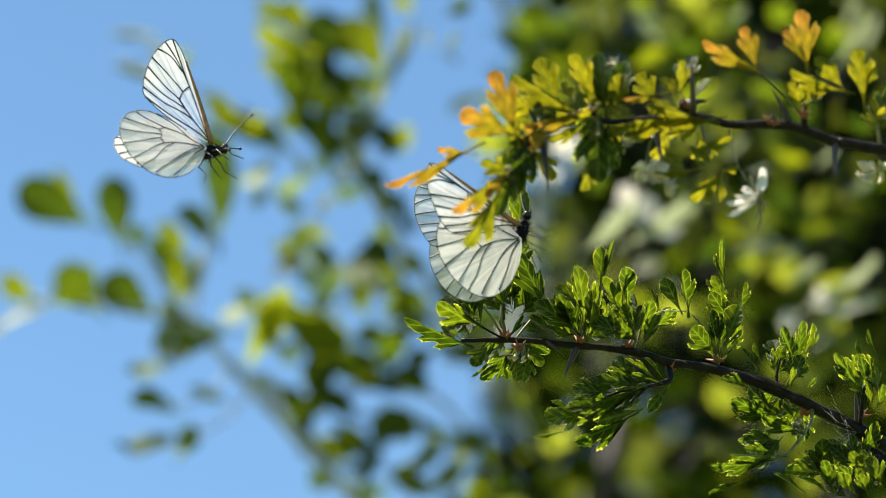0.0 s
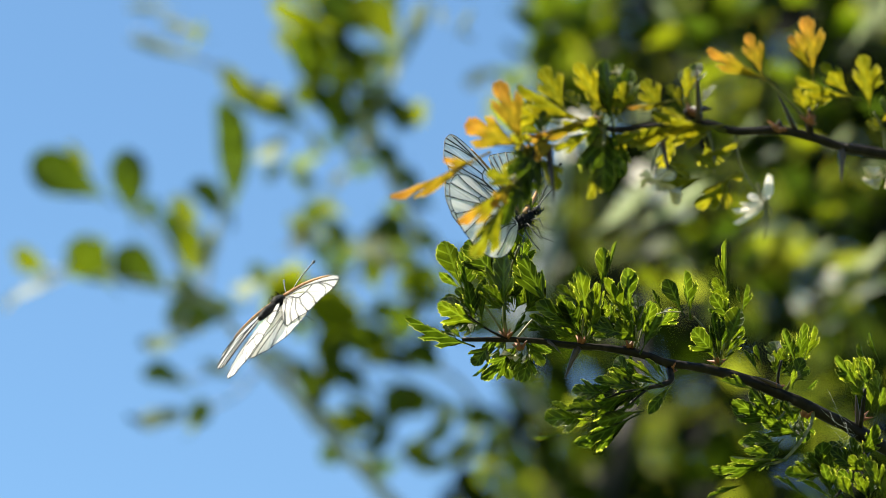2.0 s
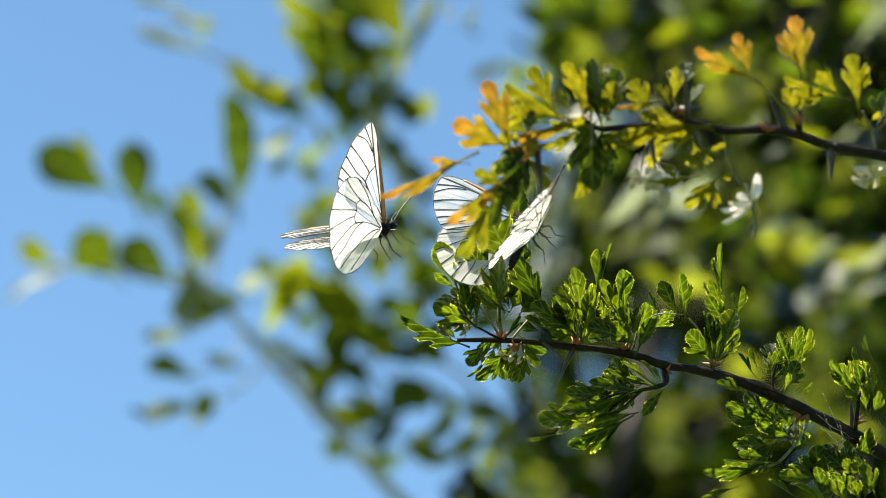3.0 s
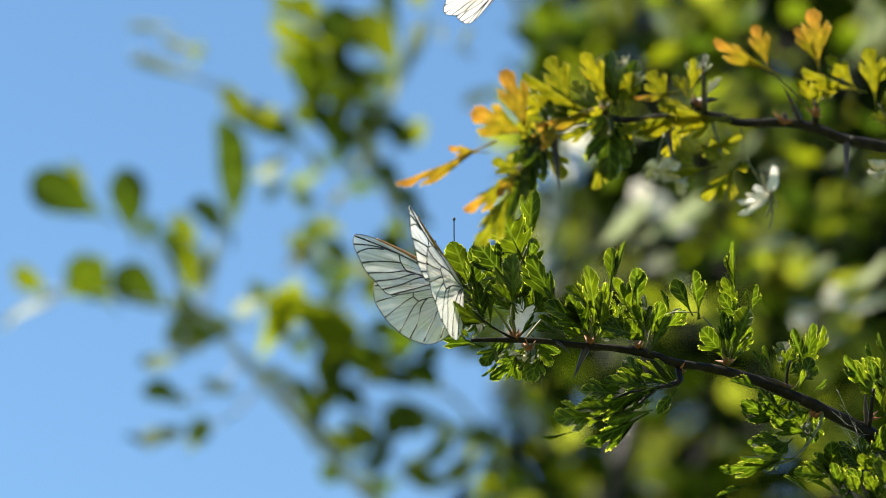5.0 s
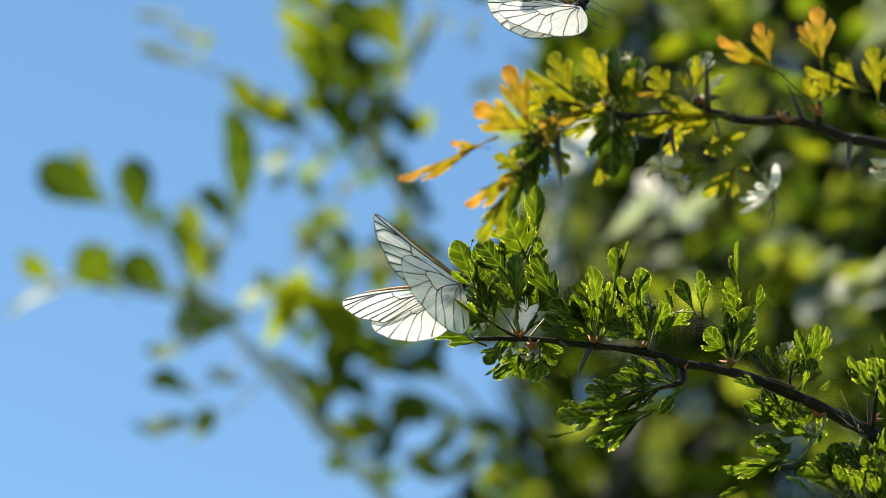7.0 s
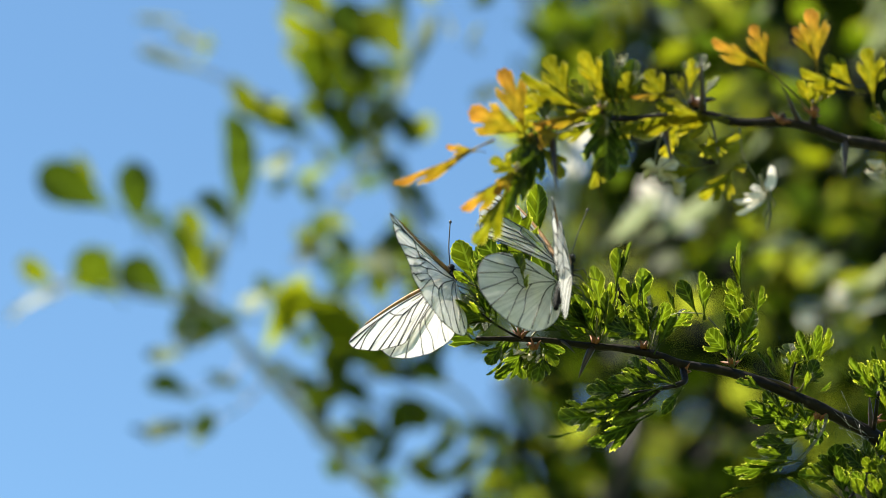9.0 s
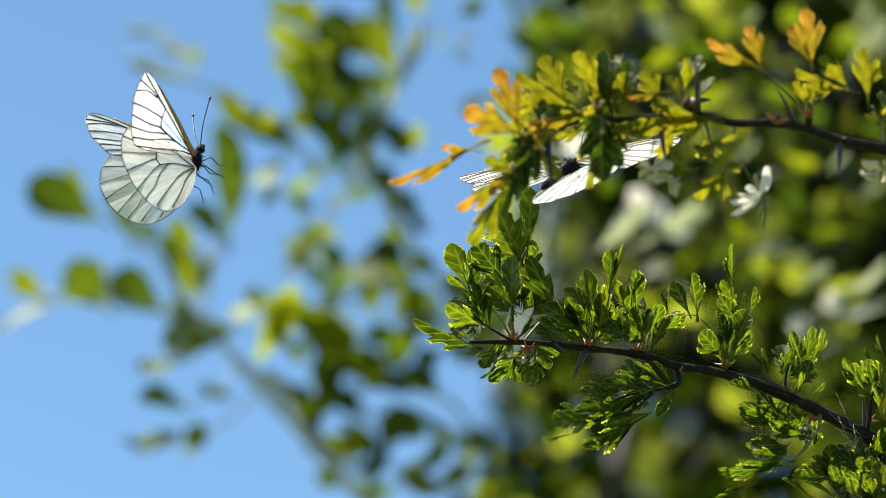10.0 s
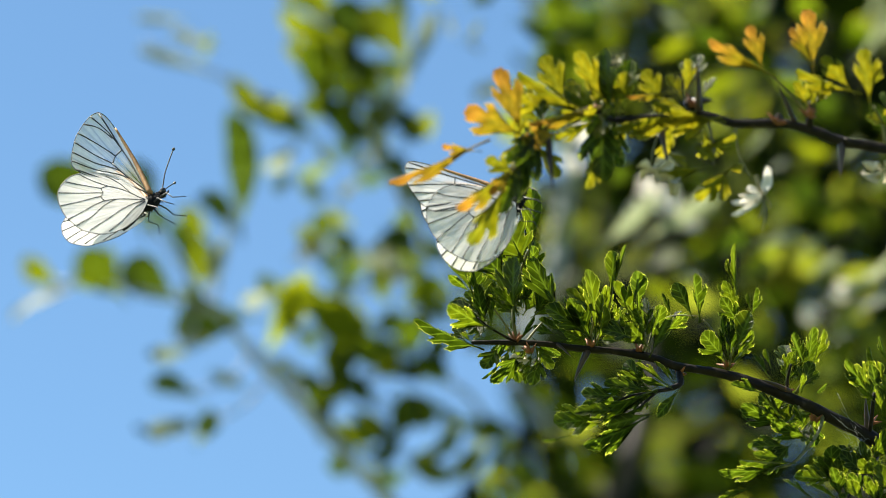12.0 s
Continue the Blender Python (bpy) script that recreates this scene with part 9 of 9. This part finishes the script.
        (8.85, fore(-1, 8, -16, -4)),
        (8.9, fore(-1, -40, -1, -8)),
        (8.95, fore(-1, 11, -25, 3)),
        (9, fore(-1, 62, -49, 14)),
        (9.1, fore(-1, 49, -30, 0)),
        (9.15, fore(-1, 0, -21, -2)),
        (9.2, fore(-1, -50, -12, -3)),
        (9.25, fore(-1, -16, -15, 2)),
        (9.3, fore(-1, 18, -18, 7)),
        (9.4, fore(-1, 9, -43, 1)),
        (9.5, fore(-1, -31, -15, 11)),
        (9.55, fore(-1, 5, -17, 5)),
        (9.6, fore(-1, 40, -18, -2)),
        (9.7, fore(-1, 21, -18, -4)),
        (9.8, fore(-1, 35, -18, 0)),
        (9.9, fore(-1, 39, -18, 4)),
        (10, fore(-1, -2, -12, 13)),
        (10.1, fore(-1, 15, -35, 1)),
        (10.2, fore(-1, 54, -27, 16)),
        (10.25, fore(-1, 12, -23, 15)),
        (10.3, fore(-1, -31, -19, 14)),
        (10.35, fore(-1, 20, -24, 12)),
        (10.4, fore(-1, 72, -30, 11)),
        (10.5, fore(-1, 70, -19, 12)),
        (10.55, fore(-1, 28, -42, 9)),
        (10.6, fore(-1, -14, -65, 6)),
        (10.65, fore(-1, -36, -14, -3)),
        (10.7, fore(-1, -57, 37, -12)),
        (10.733, fore(-1, -7, 35, -1)),
        (10.767, fore(-1, 44, 32, 10)),
        (10.8, fore(-1, 94, 30, 21)),
        (10.833, fore(-1, 47, 8, 15)),
        (10.867, fore(-1, 1, -15, 10)),
        (10.9, fore(-1, -46, -37, 4)),
        (10.933, fore(-1, -5, -25, 14)),
        (10.967, fore(-1, 37, -12, 24)),
        (11, fore(-1, 78, 0, 34)),
        (11.05, fore(-1, 60, -15, 7)),
        (11.1, fore(-1, 42, -29, -20)),
        (11.2, fore(-1, 67, -64, -5)),
        (11.3, fore(-1, 38, -18, -2)),
        (11.4, fore(-1, 55, -18, -10)),
        (11.45, fore(-1, 59, -8, 21)),
        (11.5, fore(-1, 63, 3, 52)),
        (11.55, fore(-1, 49, -8, 26)),
        (11.6, fore(-1, 36, -18, 0)),
        (11.7, fore(-1, 58, -18, 0)),
        (11.8, fore(-1, 40, -18, 0)),
        (11.9, fore(-1, 36, -18, 0)),
        (12, fore(-1, 80, -32, 16)),
    ])
    walk(sitter_wings["hind", "left"], [
        (0, hind(1, 70, -5, 2)),
        (0.1, hind(1, 91, -35, 1)),
        (0.15, hind(1, 60, -34, 4)),
        (0.2, hind(1, 28, -34, -8)),
        (0.3, hind(1, 28, -50, -2)),
        (0.4, hind(1, 26, -43, 4)),
        (0.5, hind(1, 44, -46, -8)),
        (0.6, hind(1, 80, -28, -32)),
        (0.7, hind(1, 67, -19, 3)),
        (0.8, hind(1, 38, -28, -29)),
        (0.85, hind(1, 34, -14, 6)),
        (0.9, hind(1, 29, -1, 42)),
        (1, hind(1, 12, -26, 4)),
        (1.1, hind(1, 23, -12, -8)),
        (1.2, hind(1, 39, -12, -1)),
        (1.3, hind(1, 19, -43, 0)),
        (1.35, hind(1, -9, -35, 9)),
        (1.4, hind(1, -37, -27, 18)),
        (1.45, hind(1, 12, -16, 8)),
        (1.5, hind(1, 61, -5, 4)),
        (1.6, hind(1, 31, -12, 2)),
        (1.7, hind(1, 21, -12, 1)),
        (1.8, hind(1, -13, -12, 1)),
        (1.85, hind(1, 28, -12, 1)),
        (1.9, hind(1, 70, -12, 3)),
        (2, hind(1, 93, -12, -37)),
        (2.1, hind(1, 55, -12, 5)),
        (2.2, hind(1, 7, -24, 8)),
        (2.3, hind(1, 36, -12, -2)),
        (2.4, hind(1, 56, -12, 6)),
        (2.5, hind(1, 0, -5, -4)),
        (2.55, hind(1, 44, -8, -1)),
        (2.6, hind(1, 88, -12, 2)),
        (2.7, hind(1, 36, -12, 0)),
        (2.8, hind(1, 32, -12, 0)),
        (2.9, hind(1, 2, -12, 0)),
        (3, hind(1, 31, -12, 0)),
        (3.1, hind(1, 67, -12, 2)),
        (3.2, hind(1, 31, -12, 0)),
        (3.3, hind(1, -9, -12, 0)),
        (3.4, hind(1, 30, -12, 0)),
        (3.5, hind(1, 70, -12, 2)),
        (3.6, hind(1, 30, -12, 0)),
        (3.7, hind(1, -8, -12, 0)),
        (3.8, hind(1, 32, -12, 0)),
        (3.9, hind(1, 70, -12, 2)),
        (4, hind(1, 36, -12, 0)),
        (4.1, hind(1, 11, -12, 0)),
        (4.2, hind(1, 47, -12, 8)),
        (4.3, hind(1, 74, -12, 2)),
        (4.35, hind(1, 40, -12, 0)),
        (4.4, hind(1, 5, -12, 0)),
        (4.5, hind(1, -5, -12, -1)),
        (4.6, hind(1, 45, -12, 8)),
        (4.65, hind(1, 16, -12, 0)),
        (4.7, hind(1, -14, -12, 1)),
        (4.8, hind(1, 37, -12, 0)),
        (4.9, hind(1, 6, -12, -1)),
        (5, hind(1, -24, -12, -2)),
        (5.1, hind(1, 23, -12, -2)),
        (5.2, hind(1, -10, -12, -2)),
        (5.3, hind(1, 30, -12, -1)),
        (5.4, hind(1, 61, -12, 4)),
        (5.5, hind(1, 14, -12, 0)),
        (5.6, hind(1, 56, -12, 6)),
        (5.7, hind(1, 53, -12, 6)),
        (5.75, hind(1, 7, -10, 6)),
        (5.8, hind(1, -39, -9, 13)),
        (5.833, hind(1, 5, -10, 6)),
        (5.867, hind(1, 49, -11, 6)),
        (5.9, hind(1, 93, -12, -1)),
        (5.95, hind(1, 60, -11, 5)),
        (6, hind(1, 26, -10, -7)),
        (6.05, hind(1, -8, -17, 3)),
        (6.1, hind(1, -43, -25, 13)),
        (6.15, hind(1, 14, -18, 7)),
        (6.2, hind(1, 70, -12, 3)),
        (6.3, hind(1, 47, -12, 7)),
        (6.4, hind(1, 17, -29, -7)),
        (6.5, hind(1, 58, -12, 4)),
        (6.55, hind(1, 18, -12, -4)),
        (6.6, hind(1, -22, -12, 2)),
        (6.65, hind(1, 7, -12, 1)),
        (6.7, hind(1, 36, -12, 0)),
        (6.8, hind(1, 36, -12, 1)),
        (6.9, hind(1, 0, -12, 3)),
        (6.95, hind(1, 39, -8, 2)),
        (7, hind(1, 78, -3, 0)),
        (7.1, hind(1, 49, -3, 6)),
        (7.2, hind(1, 14, -3, 0)),
        (7.3, hind(1, 39, -3, -1)),
        (7.4, hind(1, 71, -4, 1)),
        (7.5, hind(1, 34, -4, -2)),
        (7.6, hind(1, -5, -5, -2)),
        (7.7, hind(1, 33, -5, -3)),
        (7.8, hind(1, 73, -6, 2)),
        (7.9, hind(1, 33, -7, -4)),
        (8, hind(1, -6, -7, -5)),
        (8.1, hind(1, 35, -8, -6)),
        (8.2, hind(1, 74, -8, 1)),
        (8.3, hind(1, 37, -9, -7)),
        (8.4, hind(1, 3, -9, -8)),
        (8.5, hind(1, 39, -10, -8)),
        (8.6, hind(1, 69, -10, 2)),
        (8.7, hind(1, 42, -10, -9)),
        (8.8, hind(1, 50, -10, 7)),
        (8.85, hind(1, 6, -11, -6)),
        (8.9, hind(1, -37, -12, -4)),
        (8.95, hind(1, 11, -15, -4)),
        (9, hind(1, 59, -18, 5)),
        (9.1, hind(1, 50, -5, 7)),
        (9.15, hind(1, 5, -8, -10)),
        (9.2, hind(1, -40, -12, -6)),
        (9.25, hind(1, -8, -12, -3)),
        (9.3, hind(1, 24, -12, 0)),
        (9.4, hind(1, 4, -12, -2)),
        (9.5, hind(1, -25, -5, 36)),
        (9.55, hind(1, 6, -8, 18)),
        (9.6, hind(1, 37, -12, 0)),
        (9.7, hind(1, 4, -12, -7)),
        (9.8, hind(1, 33, -12, 0)),
        (9.9, hind(1, 46, -12, 8)),
        (10, hind(1, 4, -12, 2)),
        (10.1, hind(1, 17, -12, 0)),
        (10.2, hind(1, 37, -12, -4)),
        (10.3, hind(1, -9, -12, 0)),
        (10.35, hind(1, 28, -12, 0)),
        (10.4, hind(1, 64, -12, 4)),
        (10.5, hind(1, 91, -2, 16)),
        (10.55, hind(1, 29, -8, 0)),
        (10.6, hind(1, -12, -12, 1)),
        (10.7, hind(1, -24, -31, 14)),
        (10.75, hind(1, 26, -22, 7)),
        (10.8, hind(1, 77, -12, 0)),
        (10.85, hind(1, 34, -12, 0)),
        (10.9, hind(1, -9, -12, 0)),
        (10.95, hind(1, 37, -8, 8)),
        (11, hind(1, 82, -5, 16)),
        (11.1, hind(1, 28, -12, 2)),
        (11.2, hind(1, 64, -12, 4)),
        (11.3, hind(1, 33, -12, 1)),
        (11.4, hind(1, 45, -12, 7)),
        (11.5, hind(1, 65, -5, 4)),
        (11.6, hind(1, 39, -16, 12)),
        (11.7, hind(1, 67, -24, 23)),
        (11.8, hind(1, 43, -33, 2)),
        (11.9, hind(1, 34, -28, 1)),
        (12, hind(1, 78, -5, 0)),
    ])
    walk(sitter_wings["hind", "right"], [
        (0, hind(-1, 82, -11, 8)),
        (0.1, hind(-1, 29, -9, 12)),
        (0.2, hind(-1, 14, -37, -1)),
        (0.3, hind(-1, 10, -21, 11)),
        (0.4, hind(-1, -2, -49, 25)),
        (0.5, hind(-1, 5, -32, 18)),
        (0.55, hind(-1, 34, -16, 21)),
        (0.6, hind(-1, 64, 0, 24)),
        (0.7, hind(-1, 58, -3, 4)),
        (0.8, hind(-1, 35, -8, -14)),
        (0.9, hind(-1, 17, -27, -16)),
        (1, hind(-1, 9, -27, 7)),
        (1.05, hind(-1, 42, -34, -8)),
        (1.1, hind(-1, 74, -41, -24)),
        (1.2, hind(-1, 70, -61, -50)),
        (1.25, hind(-1, 39, -56, -20)),
        (1.3, hind(-1, 8, -51, 11)),
        (1.35, hind(-1, -26, -40, -6)),
        (1.4, hind(-1, -60, -30, -22)),
        (1.433, hind(-1, -15, -25, -35)),
        (1.467, hind(-1, 30, -20, -47)),
        (1.5, hind(-1, 76, -15, -60)),
        (1.55, hind(-1, 61, -10, -33)),
        (1.6, hind(-1, 46, -5, 8)),
        (1.7, hind(-1, 26, -18, -12)),
        (1.75, hind(-1, -2, -18, 0)),
        (1.8, hind(-1, -29, -17, 13)),
        (1.833, hind(-1, 14, -19, 15)),
        (1.867, hind(-1, 56, -22, 17)),
        (1.9, hind(-1, 99, -24, 19)),
        (2, hind(-1, 76, -30, 39)),
        (2.05, hind(-1, 66, -38, 3)),
        (2.1, hind(-1, 57, -45, -53)),
        (2.15, hind(-1, 23, -44, -6)),
        (2.2, hind(-1, -11, -44, 40)),
        (2.25, hind(-1, 26, -42, 20)),
        (2.3, hind(-1, 62, -41, 3)),
        (2.35, hind(-1, 64, -47, -37)),
        (2.4, hind(-1, 67, -53, -75)),
        (2.45, hind(-1, 41, -29, -38)),
        (2.5, hind(-1, 14, -5, 0)),
        (2.533, hind(-1, 42, -18, -24)),
        (2.567, hind(-1, 69, -31, -47)),
        (2.6, hind(-1, 97, -44, -71)),
        (2.65, hind(-1, 69, -20, -40)),
        (2.7, hind(-1, 41, 3, -8)),
        (2.8, hind(-1, 35, 3, -8)),
        (2.9, hind(-1, 5, 1, -8)),
        (3, hind(-1, 36, 0, -9)),
        (3.1, hind(-1, 72, -3, 2)),
        (3.2, hind(-1, 38, -6, -11)),
        (3.3, hind(-1, 0, -9, -12)),
        (3.4, hind(-1, 41, -12, -13)),
        (3.5, hind(-1, 83, -16, 0)),
        (3.6, hind(-1, 45, -19, 7)),
        (3.7, hind(-1, 9, -23, -16)),
        (3.8, hind(-1, 52, -26, 7)),
        (3.9, hind(-1, 92, -29, -2)),
        (4, hind(-1, 61, -31, 5)),
        (4.1, hind(-1, 38, -33, -20)),
        (4.2, hind(-1, 77, -34, 0)),
        (4.3, hind(-1, 112, -35, -2)),
        (4.333, hind(-1, 72, -27, 2)),
        (4.367, hind(-1, 32, -20, -3)),
        (4.4, hind(-1, -8, -12, 5)),
        (4.5, hind(-1, -17, -10, 11)),
        (4.55, hind(-1, 16, -17, 4)),
        (4.6, hind(-1, 48, -24, 8)),
        (4.7, hind(-1, 0, -12, 0)),
        (4.8, hind(-1, 35, -10, 11)),
        (5, hind(-1, -17, -12, 2)),
        (5.1, hind(-1, 23, -12, -1)),
        (5.2, hind(-1, -10, -12, -7)),
        (5.3, hind(-1, 29, -12, -15)),
        (5.4, hind(-1, 60, -12, -22)),
        (5.45, hind(-1, 31, -12, -24)),
        (5.5, hind(-1, 2, -12, -25)),
        (5.55, hind(-1, 34, -26, -32)),
        (5.6, hind(-1, 65, -41, -39)),
        (5.65, hind(-1, 60, -22, 5)),
        (5.7, hind(-1, 54, -2, 25)),
        (5.75, hind(-1, 0, -8, 24)),
        (5.8, hind(-1, -55, -15, 24)),
        (5.833, hind(-1, -1, -31, 11)),
        (5.867, hind(-1, 52, -47, 7)),
        (5.9, hind(-1, 106, -63, -2)),
        (5.95, hind(-1, 76, -45, -35)),
        (6, hind(-1, 45, -27, -54)),
        (6.033, hind(-1, 11, -22, -15)),
        (6.067, hind(-1, -23, -17, 23)),
        (6.1, hind(-1, -57, -12, 62)),
        (6.133, hind(-1, -2, -24, 37)),
        (6.167, hind(-1, 53, -36, 13)),
        (6.2, hind(-1, 108, -48, -2)),
        (6.3, hind(-1, 97, -30, 5)),
        (6.35, hind(-1, 44, -40, 12)),
        (6.4, hind(-1, -10, -51, 19)),
        (6.433, hind(-1, 34, -45, 16)),
        (6.467, hind(-1, 78, -39, 14)),
        (6.5, hind(-1, 122, -33, 11)),
        (6.533, hind(-1, 71, -29, 10)),
        (6.567, hind(-1, 19, -25, 8)),
        (6.6, hind(-1, -32, -21, 7)),
        (6.65, hind(-1, 2, -16, 4)),
        (6.7, hind(-1, 35, -12, 1)),
        (6.8, hind(-1, 51, -29, -34)),
        (6.9, hind(-1, 4, -28, -15)),
        (6.95, hind(-1, 58, -30, 5)),
        (7, hind(-1, 111, -33, 5)),
        (7.1, hind(-1, 73, -33, 5)),
        (7.2, hind(-1, 35, -32, 5)),
        (7.3, hind(-1, 57, -31, 5)),
        (7.4, hind(-1, 87, -30, 5)),
        (7.5, hind(-1, 48, -28, 8)),
        (7.6, hind(-1, 7, -26, 4)),
        (7.7, hind(-1, 42, -25, 4)),
        (7.8, hind(-1, 80, -23, 3)),
        (7.9, hind(-1, 38, -20, 3)),
        (8, hind(-1, -3, -18, 3)),
        (8.1, hind(-1, 36, -16, 2)),
        (8.2, hind(-1, 74, -14, 2)),
        (8.3, hind(-1, 36, -13, 2)),
        (8.4, hind(-1, 1, -11, 1)),
        (8.5, hind(-1, 37, -10, 1)),
        (8.6, hind(-1, 67, -9, 3)),
        (8.7, hind(-1, 41, -8, 1)),
        (8.8, hind(-1, 56, -8, 5)),
        (8.85, hind(-1, 8, -21, -4)),
        (8.9, hind(-1, -39, -34, -8)),
        (8.95, hind(-1, 12, -22, 3)),
        (9, hind(-1, 62, -11, 14)),
        (9.1, hind(-1, 49, -12, 6)),
        (9.15, hind(-1, 0, -11, -2)),
        (9.2, hind(-1, -50, -10, -3)),
        (9.25, hind(-1, -16, -28, 2)),
        (9.3, hind(-1, 17, -47, 7)),
        (9.4, hind(-1, 9, -62, 1)),
        (9.5, hind(-1, -1, -20, 23)),
        (9.6, hind(-1, 40, -29, -2)),
        (9.7, hind(-1, 22, -14, -4)),
        (9.8, hind(-1, 35, -27, 0)),
        (9.9, hind(-1, 39, -19, 4)),
        (10, hind(-1, 5, -16, 13)),
        (10.1, hind(-1, 15, -12, 1)),
        (10.2, hind(-1, 52, -17, 16)),
        (10.25, hind(-1, 10, -32, 15)),
        (10.3, hind(-1, -33, -48, 14)),
        (10.35, hind(-1, 19, -31, 12)),
        (10.4, hind(-1, 71, -14, 11)),
        (10.5, hind(-1, 82, -1, 22)),
        (10.55, hind(-1, 34, -7, 14)),
        (10.6, hind(-1, -14, -12, 6)),
        (10.7, hind(-1, -62, -11, -12)),
        (10.733, hind(-1, -8, -19, -1)),
        (10.767, hind(-1, 47, -28, 10)),
        (10.8, hind(-1, 101, -36, 21)),
        (10.833, hind(-1, 52, -32, 15)),
        (10.867, hind(-1, 3, -27, 10)),
        (10.9, hind(-1, -46, -23, 4)),
        (10.933, hind(-1, -3, -16, 14)),
        (10.967, hind(-1, 40, -9, 25)),
        (11, hind(-1, 84, -2, 35)),
        (11.05, hind(-1, 64, -10, 8)),
        (11.1, hind(-1, 44, -19, -20)),
        (11.2, hind(-1, 68, -23, 3)),
        (11.3, hind(-1, 38, -23, -2)),
        (11.4, hind(-1, 56, -17, 6)),
        (11.45, hind(-1, 60, -6, 19)),
        (11.5, hind(-1, 65, 4, 47)),
        (11.55, hind(-1, 50, -4, 24)),
        (11.6, hind(-1, 36, -12, 0)),
        (11.7, hind(-1, 58, -12, 4)),
        (11.8, hind(-1, 40, -12, 0)),
        (11.9, hind(-1, 36, -12, 0)),
        (12, hind(-1, 77, -13, 5)),
    ])


motions()
